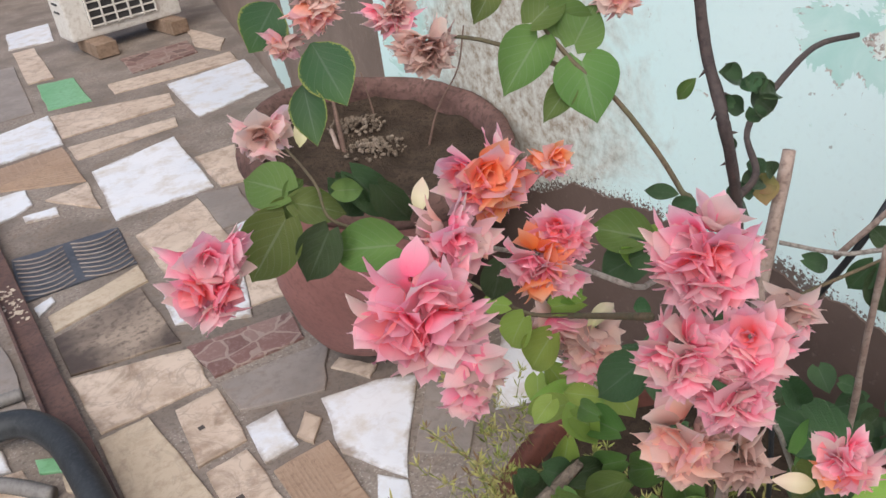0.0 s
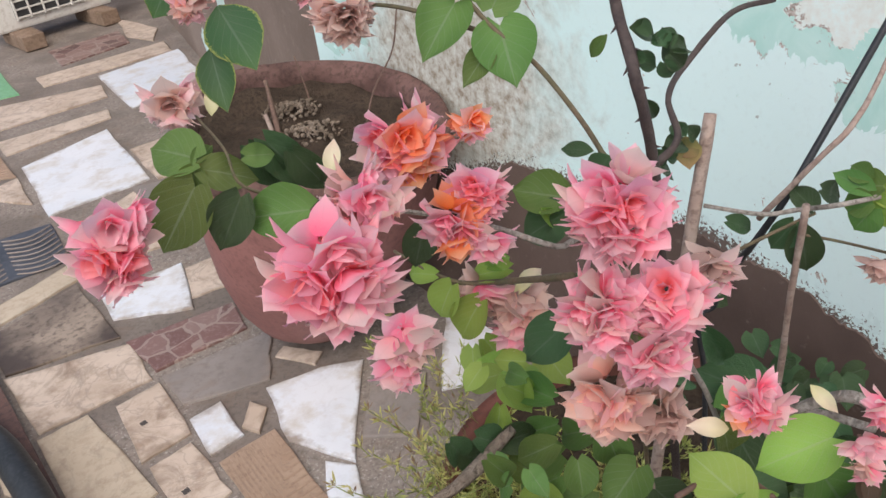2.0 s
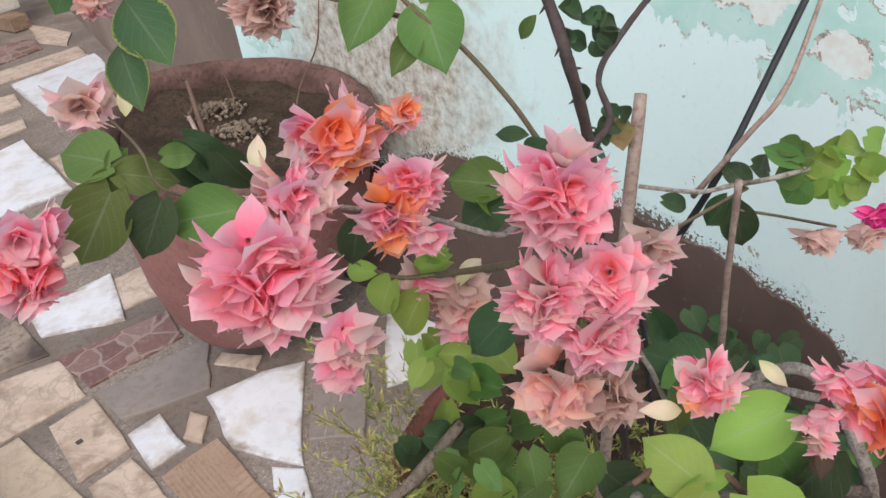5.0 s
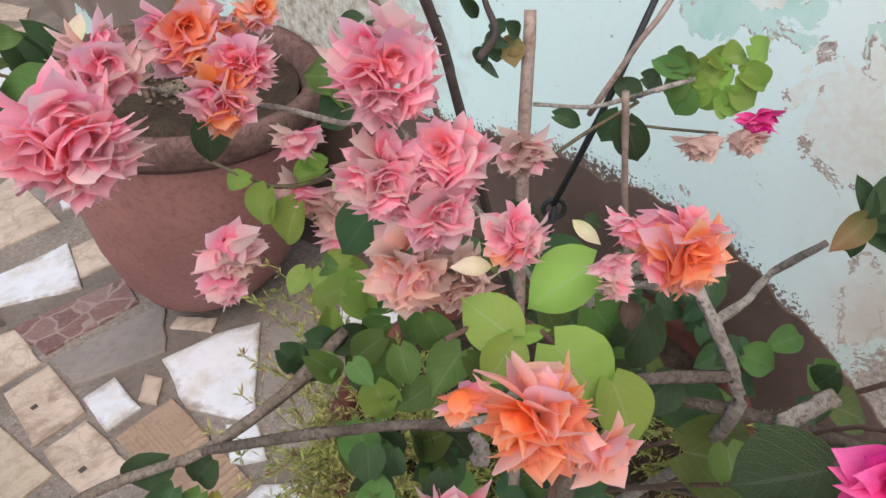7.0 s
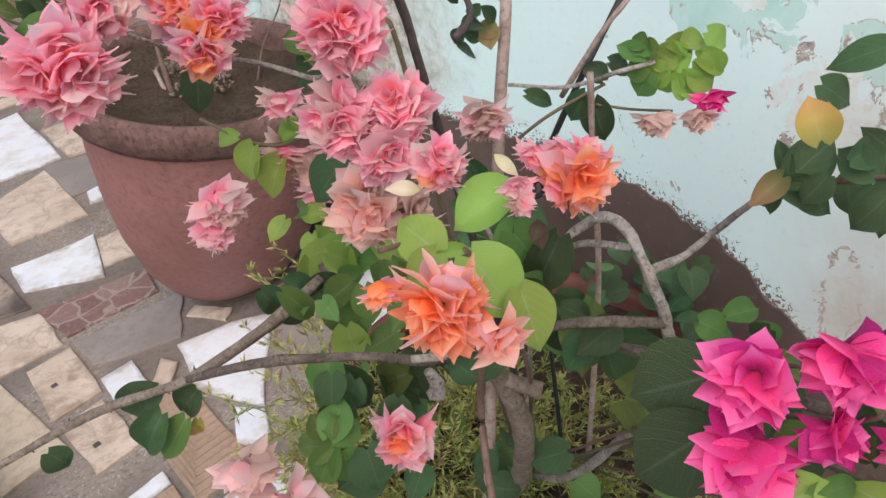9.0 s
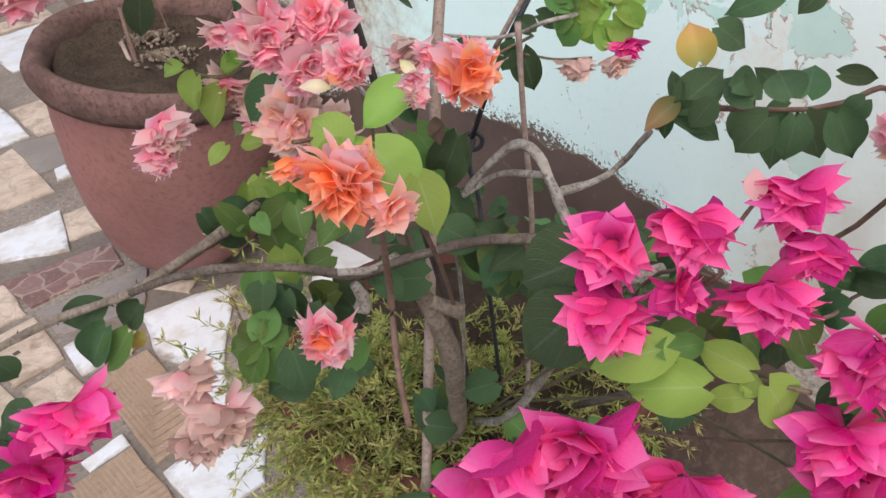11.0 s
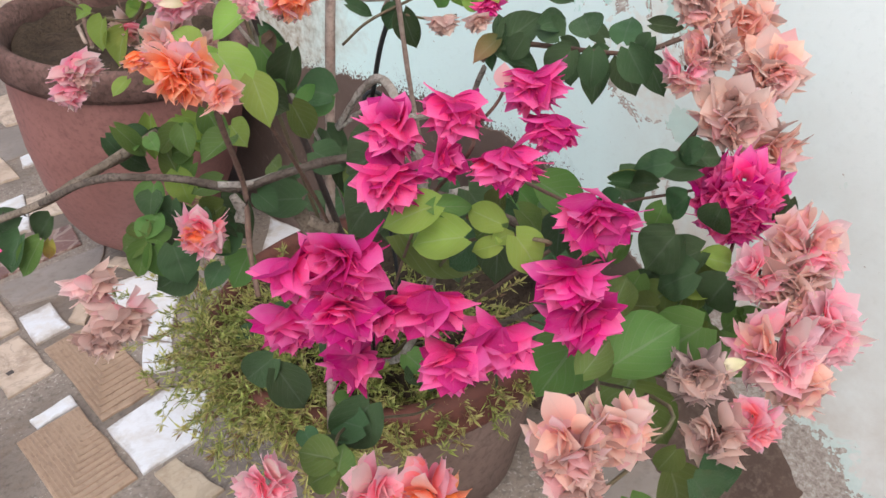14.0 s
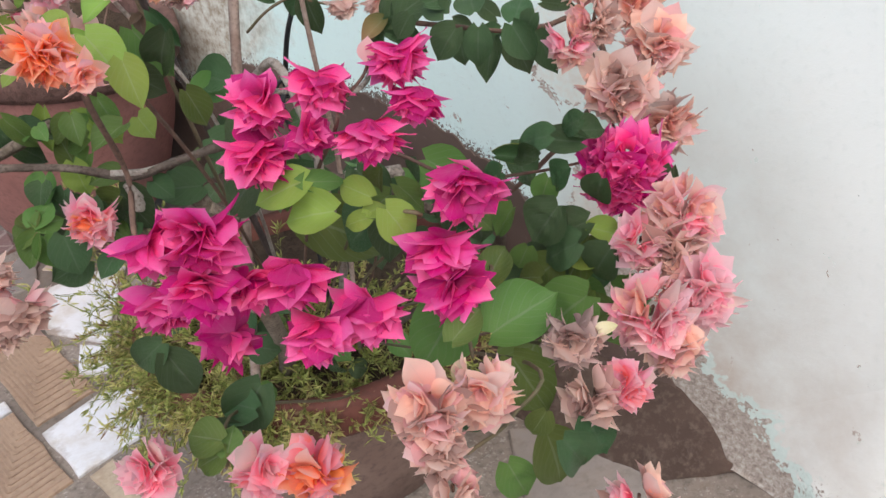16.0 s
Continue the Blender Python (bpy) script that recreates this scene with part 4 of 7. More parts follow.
cluster(PINK, ["dull", "pink"], (0.368, 0.460, 1.082), 0.024, (-0.498, -0.660, 0.262), 5, 35, False, 0.93, 1.00, 1.45, 0.96)
cluster(PINK, ["dull", "pink"], (0.375, 0.432, 1.050), 0.022, (-0.505, -0.618, 0.303), 4, 36, False, 0.95, 1.00, 1.45, 0.96)
cluster(PINK, ["dull", "pink"], (0.366, 0.437, 1.141), 0.022, (-0.510, -0.735, 0.147), 4, 37, False, 0.93, 1.00, 1.45, 0.96)
cluster(PINK, ["coral", "orange", "pink"], (0.307, 0.161, 1.182), 0.018, (-0.647, -0.379, 0.362), 7, 38, True, 0.73, 1.10, 0.80, 0.95)
cluster(PINK, ["orange", "coral", "orange"], (0.348, 0.091, 1.177), 0.026, (-0.706, -0.415, 0.274), 6, 39, True, 0.77, 1.00, 0.60, 1.10)
cluster(PINK, ["coral", "pink"], (0.338, 0.111, 1.190), 0.013, (-0.691, -0.469, 0.249), 4, 40, True, 0.95, 1.00, 1.45, 0.96)
cluster(PINK, ["pink"], (0.321, 0.114, 1.177), 0.012, (-0.655, -0.480, 0.284), 3, 41, False, 0.95, 1.00, 1.45, 0.96)
cluster(PINK, ["pink", "dull"], (0.318, 0.108, 1.167), 0.010, (-0.645, -0.462, 0.308), 3, 42, False, 0.95, 1.00, 1.45, 0.96)
cluster(PINK, ["orange", "orangepale", "orange"], (0.247, 0.102, 1.140), 0.028, (-0.478, -0.736, 0.180), 5, 43, True, 0.98, 1.15, 0.55, 0.95)
cluster(PINK, ["orange", "orangepale"], (0.261, 0.079, 1.124), 0.019, (-0.513, -0.692, 0.208), 3, 44, True, 0.95, 1.10, 0.75, 1.10)
cluster(PINK, ["coral", "orange"], (0.227, 0.129, 1.152), 0.013, (-0.438, -0.781, 0.145), 4, 45, True, 0.95, 1.00, 1.45, 0.96)
cluster(PINK, ["coral", "pink", "orange"], (0.282, 0.224, 0.937), 0.028, (-0.388, -0.686, 0.316), 7, 46, True, 0.86, 1.10, 0.80, 0.95)
cluster(PINK, ["dull", "pinkpale", "dull"], (0.211, 0.387, 0.846), 0.033, (-0.238, -0.754, 0.313), 5, 47, False, 0.84, 1.00, 1.45, 0.96)
cluster(PINK, ["dull", "pinkpale", "dull"], (0.219, 0.352, 0.810), 0.038, (-0.247, -0.714, 0.355), 7, 48, False, 0.78, 1.00, 1.45, 0.96)
cluster(PINK, ["dull", "pinkpale", "dull"], (0.191, 0.361, 0.794), 0.031, (-0.212, -0.716, 0.365), 5, 49, False, 0.88, 1.00, 1.45, 0.96)
cluster(PINK, ["dull"], (0.678, 0.268, 1.036), 0.021, (-0.770, -0.431, 0.169), 5, 50, False, 0.95, 1.00, 1.45, 0.96)
cluster(PINK, ["dull"], (0.708, 0.239, 1.033), 0.019, (-0.794, -0.390, 0.166), 4, 51, False, 0.95, 1.00, 1.45, 0.96)
cluster(PINK, ["magenta"], (0.727, 0.236, 1.048), 0.021, (-0.810, -0.383, 0.144), 3, 52, False, 0.95, 1.00, 1.45, 0.96)
leaf(PINK, "leaf", (0.158, 0.440, 1.292), (0.141, 0.471, 1.299), 0.92, (-0.385, -0.983, 0.673), "heart")
leaf(PINK, "leaf", (0.157, 0.440, 1.290), (0.172, 0.446, 1.294), 0.63, (-0.383, -0.982, 0.678), "heart")
leaf(PINK, "leaf", (0.159, 0.435, 1.286), (0.186, 0.421, 1.274), 0.71, (-0.388, -0.976, 0.687), "heart")
leaf(PINK, "leaf", (0.181, 0.423, 1.290), (0.200, 0.420, 1.285), 0.76, (-0.436, -0.961, 0.683), "heart")
leaf(PINK, "leaf", (0.155, 0.438, 1.287), (0.147, 0.443, 1.266), 0.89, (-0.380, -0.980, 0.684), "heart")
leaf(PINK, "leaf", (0.151, 0.435, 1.278), (0.122, 0.443, 1.242), 0.85, (-0.372, -0.974, 0.702), "heart")
leaf(PINK, "dark", (0.169, 0.416, 1.270), (0.150, 0.421, 1.240), 0.81, (-0.411, -0.950, 0.725), "heart")
leaf(PINK, "leaf", (0.197, 0.389, 1.259), (0.167, 0.421, 1.255), 0.76, (-0.473, -0.910, 0.754), "heart")
leaf(PINK, "dark", (0.216, 0.471, 1.273), (0.241, 0.464, 1.229), 0.55, (-0.461, -0.955, 0.673), "heart")
leaf(PINK, "dark", (0.227, 0.457, 1.264), (0.248, 0.456, 1.224), 0.53, (-0.484, -0.936, 0.691), "heart")
leaf(PINK, "dark", (0.206, 0.477, 1.271), (0.224, 0.480, 1.233), 0.58, (-0.442, -0.962, 0.675), "heart")
leaf(PINK, "cream", (0.207, 0.373, 1.282), (0.222, 0.388, 1.296), 0.57, (-0.510, -0.908, 0.724), "oval")
leaf(PINK, "cream", (0.198, 0.507, 1.288), (0.212, 0.515, 1.312), 0.57, (-0.438, -0.967, 0.667), "oval")
leaf(PINK, "cream", (0.294, 0.167, 1.168), (0.278, 0.181, 1.172), 0.68, (-0.713, -0.490, 0.987), "oval")
leaf(PINK, "cream", (0.345, 0.154, 1.173), (0.349, 0.139, 1.160), 0.58, (-0.752, -0.628, 0.844), "oval")
leaf(PINK, "dark", (0.287, 0.409, 1.199), (0.279, 0.416, 1.162), 0.69, (-0.575, -0.829, 0.793), "heart")
leaf(PINK, "leaf", (0.371, 0.356, 1.204), (0.356, 0.394, 1.204), 0.82, (-0.714, -0.729, 0.778), "heart")
leaf(PINK, "dark", (0.367, 0.352, 1.195), (0.345, 0.379, 1.173), 0.82, (-0.707, -0.723, 0.794), "heart")
leaf(PINK, "lime", (0.381, 0.346, 1.200), (0.383, 0.372, 1.200), 0.61, (-0.728, -0.710, 0.783), "heart")
leaf(PINK, "lime", (0.355, 0.362, 1.198), (0.375, 0.361, 1.177), 0.44, (-0.689, -0.742, 0.791), "heart")
leaf(PINK, "lime", (0.341, 0.462, 1.098), (0.326, 0.475, 1.062), 0.77, (-0.574, -0.783, 0.856), "heart")
leaf(PINK, "lime", (0.354, 0.443, 1.084), (0.333, 0.457, 1.045), 0.72, (-0.592, -0.755, 0.874), "heart")
leaf(PINK, "lime", (0.334, 0.474, 1.107), (0.322, 0.506, 1.101), 0.53, (-0.564, -0.801, 0.842), "heart")
leaf(PINK, "lime", (0.383, 0.438, 1.104), (0.362, 0.472, 1.092), 0.51, (-0.633, -0.747, 0.845), "heart")
leaf(PINK, "cream", (0.383, 0.426, 1.088), (0.420, 0.435, 1.095), 0.35, (-0.633, -0.729, 0.867), "heart")
leaf(PINK, "lime", (0.371, 0.449, 1.108), (0.400, 0.453, 1.101), 0.52, (-0.617, -0.764, 0.840), "heart")
leaf(PINK, "lime", (0.363, 0.403, 1.037), (0.352, 0.433, 1.029), 0.62, (-0.599, -0.690, 0.935), "heart")
leaf(PINK, "leaf", (0.436, 0.485, 1.286), (0.420, 0.453, 1.248), 1.01, (-0.721, -0.828, 0.590), "heart")
leaf(PINK, "leaf", (0.416, 0.513, 1.305), (0.373, 0.506, 1.275), 0.84, (-0.689, -0.865, 0.560), "heart")
leaf(PINK, "leaf", (0.420, 0.484, 1.270), (0.388, 0.478, 1.252), 0.63, (-0.702, -0.833, 0.617), "heart")
leaf(PINK, "leaf", (0.436, 0.493, 1.298), (0.455, 0.488, 1.327), 1.11, (-0.719, -0.837, 0.571), "heart")
leaf(PINK, "leaf", (0.430, 0.511, 1.323), (0.454, 0.484, 1.303), 0.81, (-0.721, -0.839, 0.560), "heart")
leaf(PINK, "leaf", (0.414, 0.517, 1.317), (0.445, 0.511, 1.337), 0.90, (-0.702, -0.852, 0.569), "heart")
leaf(PINK, "leaf", (0.398, 0.544, 1.344), (0.377, 0.542, 1.323), 0.81, (-0.675, -0.886, 0.529), "heart")
leaf(PINK, "edged", (0.215, 0.491, 1.359), (0.218, 0.463, 1.323), 1.15, (-0.465, -1.003, 0.525), "oval")
leaf(PINK, "edged", (0.201, 0.485, 1.337), (0.193, 0.465, 1.303), 0.87, (-0.443, -1.001, 0.567), "oval")
leaf(PINK, "edged", (0.206, 0.515, 1.383), (0.181, 0.514, 1.358), 1.35, (-0.441, -1.023, 0.477), "oval")
leaf(PINK, "dark", (0.360, 0.317, 1.255), (0.356, 0.345, 1.251), 0.54, (-0.756, -0.720, 0.731), "oval")
leaf(PINK, "dark", (0.367, 0.310, 1.251), (0.364, 0.325, 1.231), 1.10, (-0.766, -0.704, 0.738), "oval")
leaf(PINK, "dark", (0.408, 0.330, 1.317), (0.439, 0.328, 1.305), 0.62, (-0.821, -0.724, 0.603), "oval")
leaf(PINK, "dark", (0.424, 0.315, 1.311), (0.439, 0.314, 1.285), 0.89, (-0.844, -0.690, 0.612), "oval")
leaf(PINK, "dark", (0.402, 0.323, 1.302), (0.427, 0.323, 1.287), 0.64, (-0.815, -0.714, 0.633), "oval")
leaf(PINK, "leaf", (0.396, 0.337, 1.315), (0.393, 0.353, 1.296), 0.55, (-0.803, -0.740, 0.610), "oval")
leaf(PINK, "dark", (0.604, 0.484, 1.168), (0.633, 0.483, 1.134), 0.47, (-0.809, -0.695, 0.678), "oval")
leaf(PINK, "dark", (0.599, 0.456, 1.127), (0.634, 0.456, 1.099), 0.62, (-0.806, -0.664, 0.729), "oval")
leaf(PINK, "dark", (0.627, 0.449, 1.141), (0.654, 0.452, 1.113), 0.62, (-0.830, -0.648, 0.709), "oval")
leaf(PINK, "dark", (0.588, 0.450, 1.110), (0.624, 0.455, 1.087), 0.59, (-0.796, -0.659, 0.752), "oval")
leaf(PINK, "sere", (0.645, 0.463, 1.117), (0.636, 0.449, 1.091), 1.24, (-0.826, -0.644, 0.720), "oval")
leaf(PINK, "sere", (0.653, 0.455, 1.114), (0.631, 0.461, 1.104), 1.33, (-0.833, -0.633, 0.723), "oval")
leaf(PINK, "dark", (0.640, 0.406, 1.046), (0.675, 0.394, 1.024), 0.47, (-0.820, -0.579, 0.802), "heart")
leaf(PINK, "dark", (0.692, 0.357, 1.029), (0.694, 0.346, 0.977), 0.72, (-0.858, -0.511, 0.807), "heart")
leaf(PINK, "dark", (0.689, 0.365, 1.037), (0.675, 0.379, 1.005), 0.83, (-0.857, -0.521, 0.800), "heart")
leaf(PINK, "dark", (0.710, 0.358, 1.046), (0.719, 0.389, 1.058), 0.78, (-0.873, -0.510, 0.785), "heart")
leaf(PINK, "dark", (0.724, 0.359, 1.062), (0.758, 0.349, 1.041), 0.59, (-0.885, -0.509, 0.765), "heart")
leaf(PINK, "lime", (0.744, 0.289, 1.067), (0.749, 0.323, 1.073), 1.00, (-0.904, -0.533, 0.708), "heart")
leaf(PINK, "lime", (0.748, 0.301, 1.083), (0.787, 0.287, 1.069), 0.61, (-0.907, -0.545, 0.688), "heart")
leaf(PINK, "lime", (0.742, 0.281, 1.055), (0.763, 0.268, 1.025), 0.80, (-0.902, -0.524, 0.722), "heart")
leaf(PINK, "lime", (0.735, 0.290, 1.058), (0.736, 0.295, 1.030), 1.21, (-0.897, -0.535, 0.719), "heart")
leaf(PINK, "leaf", (0.720, 0.305, 1.061), (0.713, 0.319, 1.034), 1.18, (-0.885, -0.556, 0.719), "heart")
leaf(PINK, "lime", (0.782, 0.277, 1.089), (0.809, 0.264, 1.065), 0.74, (-0.932, -0.509, 0.675), "heart")
leaf(PINK, "lime", (0.772, 0.270, 1.071), (0.786, 0.260, 1.038), 0.82, (-0.924, -0.504, 0.697), "heart")
leaf(PINK, "leaf", (0.724, 0.314, 1.075), (0.725, 0.352, 1.083), 0.61, (-0.889, -0.566, 0.701), "heart")
leaf(PINK, "leaf", (0.721, 0.309, 1.066), (0.718, 0.335, 1.056), 1.06, (-0.886, -0.560, 0.713), "heart")
leaf(PINK, "leaf", (0.730, 0.318, 1.084), (0.740, 0.343, 1.087), 0.87, (-0.893, -0.568, 0.690), "heart")
leaf(PINK, "lime", (0.757, 0.285, 1.074), (0.746, 0.309, 1.055), 1.12, (-0.914, -0.525, 0.697), "heart")
leaf(PINK, "lime", (0.753, 0.276, 1.060), (0.775, 0.261, 1.029), 0.86, (-0.910, -0.515, 0.713), "heart")
leaf(PINK, "lime", (0.734, 0.295, 1.064), (0.728, 0.314, 1.043), 1.16, (-0.896, -0.542, 0.713), "heart")
leaf(PINK, "lime", (0.759, 0.290, 1.081), (0.798, 0.283, 1.075), 0.76, (-0.915, -0.530, 0.688), "heart")
leaf(PINK, "leaf", (0.735, 0.307, 1.078), (0.733, 0.333, 1.070), 1.21, (-0.897, -0.555, 0.696), "heart")
leaf(PINK, "lime", (0.762, 0.276, 1.068), (0.796, 0.258, 1.045), 0.66, (-0.917, -0.513, 0.702), "heart")
leaf(PINK, "lime", (0.736, 0.284, 1.052), (0.756, 0.274, 1.025), 0.86, (-0.897, -0.528, 0.726), "heart")
leaf(PINK, "lime", (0.413, 0.504, 0.933), (0.389, 0.555, 0.902), 0.49, (-0.583, -0.667, 0.967), "heart")
leaf(PINK, "lime", (0.456, 0.579, 0.913), (0.488, 0.574, 0.848), 0.58, (-0.592, -0.688, 0.942), "heart")
leaf(PINK, "lime", (0.396, 0.473, 0.948), (0.439, 0.466, 0.902), 0.49, (-0.581, -0.660, 0.975), "heart")
leaf(PINK, "lime", (0.344, 0.419, 0.990), (0.341, 0.430, 0.934), 0.46, (-0.558, -0.666, 0.985), "heart")
leaf(PINK, "leaf", (0.316, 0.349, 1.080), (0.318, 0.383, 1.070), 0.50, (-0.589, -0.682, 0.950), "heart")
leaf(PINK, "dark", (0.357, 0.344, 1.111), (0.335, 0.372, 1.071), 0.69, (-0.656, -0.675, 0.901), "heart")
leaf(PINK, "dark", (0.432, 0.280, 1.094), (0.454, 0.275, 1.050), 0.42, (-0.754, -0.554, 0.906), "heart")
leaf(PINK, "leaf", (0.281, 0.360, 1.015), (0.306, 0.354, 0.970), 0.45, (-0.512, -0.663, 1.017), "heart")
leaf(PINK, "leaf", (0.344, 0.353, 0.992), (0.328, 0.386, 0.960), 0.60, (-0.580, -0.612, 1.012), "heart")
leaf(PINK, "lime", (0.285, 0.150, 1.136), (0.281, 0.181, 1.151), 0.94, (-0.639, -0.637, 0.948), "heart")
leaf(PINK, "lime", (0.281, 0.152, 1.135), (0.309, 0.140, 1.130), 0.35, (-0.630, -0.643, 0.951), "heart")
leaf(PINK, "lime", (0.331, 0.132, 1.160), (0.302, 0.156, 1.141), 0.82, (-0.741, -0.592, 0.889), "heart")
leaf(PINK, "lime", (0.294, 0.129, 1.134), (0.300, 0.097, 1.100), 0.92, (-0.629, -0.822, 0.745), "heart")
leaf(PINK, "lime", (0.306, 0.103, 1.114), (0.300, 0.082, 1.081), 0.81, (-0.653, -0.779, 0.783), "heart")
leaf(PINK, "lime", (0.280, 0.144, 1.138), (0.259, 0.147, 1.122), 0.96, (-0.602, -0.847, 0.735), "heart")
leaf(PINK, "leaf", (0.430, 0.447, 0.926), (0.426, 0.506, 0.917), 0.60, (-0.565, -0.749, 0.903), "heart")
leaf(PINK, "leaf", (0.398, 0.358, 0.968), (0.383, 0.401, 0.939), 0.59, (-0.583, -0.714, 0.924), "heart")
leaf(PINK, "leaf", (0.374, 0.382, 0.973), (0.365, 0.419, 0.942), 0.54, (-0.549, -0.746, 0.917), "heart")
leaf(PINK, "dark", (0.298, 0.423, 0.963), (0.336, 0.421, 0.926), 0.58, (-0.442, -0.799, 0.928), "heart")
leaf(PINK, "leaf", (0.353, 0.359, 0.944), (0.331, 0.400, 0.897), 0.49, (-0.522, -0.718, 0.963), "heart")
leaf(PINK, "leaf", (0.306, 0.357, 0.896), (0.315, 0.355, 0.831), 0.63, (-0.451, -0.704, 1.016), "heart")
leaf(PINK, "dark", (0.308, 0.363, 0.905), (0.338, 0.352, 0.849), 0.57, (-0.454, -0.714, 1.006), "heart")
leaf(PINK, "dark", (0.341, 0.329, 0.898), (0.363, 0.322, 0.840), 0.58, (-0.501, -0.670, 1.018), "heart")
leaf(PINK, "dark", (0.504, 0.193, 0.901), (0.551, 0.158, 0.835), 0.59, (-0.712, -0.473, 0.998), "heart")
leaf(PINK, "leaf", (0.489, 0.166, 0.856), (0.570, 0.106, 0.794), 0.66, (-0.680, -0.431, 1.044), "heart")
leaf(PINK, "dark", (0.610, 0.096, 0.893), (0.617, 0.119, 0.854), 0.68, (-0.810, -0.328, 0.967), "heart")
leaf(PINK, "dark", (0.573, 0.111, 0.874), (0.617, 0.090, 0.822), 0.51, (-0.771, -0.349, 0.999), "heart")
leaf(PINK, "leaf", (0.501, 0.207, 0.914), (0.497, 0.222, 0.855), 0.42, (-0.712, -0.495, 0.985), "heart")
leaf(PINK, "leaf", (0.242, 0.269, 0.935), (0.246, 0.300, 0.940), 0.82, (-0.424, -0.829, 0.903), "heart")
leaf(PINK, "leaf", (0.244, 0.267, 0.934), (0.275, 0.270, 0.931), 0.93, (-0.426, -0.827, 0.905), "heart")
leaf(PINK, "leaf", (0.240, 0.267, 0.930), (0.221, 0.301, 0.917), 0.72, (-0.420, -0.826, 0.909), "heart")
leaf(PINK, "leaf", (0.241, 0.264, 0.928), (0.224, 0.277, 0.890), 0.68, (-0.421, -0.823, 0.912), "heart")
leaf(PINK, "leaf", (0.245, 0.259, 0.925), (0.245, 0.256, 0.884), 0.77, (-0.427, -0.816, 0.917), "heart")
leaf(PINK, "leaf", (0.243, 0.269, 0.936), (0.273, 0.286, 0.949), 0.80, (-0.425, -0.830, 0.902), "heart")
leaf(PINK, "dark", (0.259, 0.246, 0.923), (0.258, 0.238, 0.876), 0.90, (-0.448, -0.801, 0.922), "heart")
leaf(PINK, "dark", (0.491, 0.264, 1.001), (0.479, 0.323, 1.007), 0.87, (-0.699, -0.753, 0.763), "heart")
leaf(PINK, "leaf", (0.462, 0.282, 0.996), (0.515, 0.282, 0.991), 0.77, (-0.665, -0.777, 0.771), "heart")
leaf(PINK, "dark", (0.471, 0.235, 0.945), (0.480, 0.220, 0.880), 0.61, (-0.676, -0.719, 0.834), "heart")
leaf(PINK, "leaf", (0.488, 0.215, 0.938), (0.471, 0.240, 0.896), 0.68, (-0.696, -0.693, 0.842), "heart")
leaf(PINK, "leaf", (0.349, 0.302, 0.910), (0.330, 0.341, 0.882), 0.69, (-0.524, -0.800, 0.875), "heart")
leaf(PINK, "dark", (0.308, 0.409, 0.986), (0.335, 0.400, 0.963), 0.81, (-0.462, -0.907, 0.767), "heart")
leaf(PINK, "dark", (0.289, 0.422, 0.984), (0.303, 0.417, 0.953), 0.80, (-0.438, -0.917, 0.767), "heart")
leaf(PINK, "dark", (0.327, 0.403, 0.970), (0.368, 0.394, 0.963), 0.66, (-0.480, -0.892, 0.779), "heart")
leaf(PINK, "dark", (0.207, 0.433, 0.917), (0.190, 0.454, 0.888), 0.82, (-0.335, -0.912, 0.835), "heart")
leaf(PINK, "dark", (0.179, 0.459, 0.921), (0.141, 0.500, 0.896), 0.58, (-0.299, -0.929, 0.822), "heart")
leaf(PINK, "dark", (0.174, 0.448, 0.902), (0.142, 0.466, 0.855), 0.60, (-0.293, -0.917, 0.844), "heart")
leaf(PINK, "leaf", (0.187, 0.432, 0.895), (0.158, 0.451, 0.852), 0.54, (-0.310, -0.904, 0.856), "heart")
leaf(PINK, "yellow", (0.195, 0.424, 0.894), (0.188, 0.436, 0.863), 0.43, (-0.320, -0.899, 0.860), "heart")
leaf(PINK, "dark", (0.083, 0.507, 0.886), (0.094, 0.505, 0.857), 0.97, (-0.185, -0.941, 0.835), "heart")
stem(PINK, "trunkbark", [(0.423, 0.299, 0.902), (0.427, 0.266, 0.868), (0.452, 0.269, 0.776), (0.56, 0.40, 0.52), (0.60, 0.47, 0.40)], 0.0085, 0.0150, "trunk", 0.22)
stem(PINK, "trunkbark", [(0.428, 0.265, 0.868), (0.438, 0.250, 0.862), (0.449, 0.235, 0.856)], 0.0075, 0.0085, "branch", 0.25)
stem(PINK, "bark", [(0.334, 0.271, 0.953), (0.362, 0.258, 0.946), (0.399, 0.267, 0.937)], 0.0032, 0.0045, "branch", 0.30)
stem(PINK, "bark", [(0.343, 0.262, 0.938), (0.350, 0.262, 0.920), (0.347, 0.264, 0.906)], 0.0045, 0.0085, "branch", 0.5)
stem(PINK, "trunkbark", [(0.037, 0.558, 0.865), (0.131, 0.490, 0.911), (0.199, 0.427, 0.938), (0.269, 0.395, 0.966), (0.341, 0.404, 0.975)], 0.0032, 0.0062, "branch", 0.50)
stem(PINK, "oldbark", [(0.199, 0.427, 0.938), (0.239, 0.338, 0.979), (0.302, 0.292, 0.967), (0.352, 0.263, 0.943), (0.389, 0.242, 0.949), (0.438, 0.186, 0.966), (0.496, 0.132, 0.956)], 0.0034, 0.0048, "branch", 0.60)
stem(PINK, "twig", [(0.269, 0.106, 1.109), (0.269, 0.103, 1.086), (0.298, 0.145, 1.003), (0.279, 0.125, 0.960), (0.265, 0.104, 0.920)], 0.0024, 0.0026, "branch", 0.30)
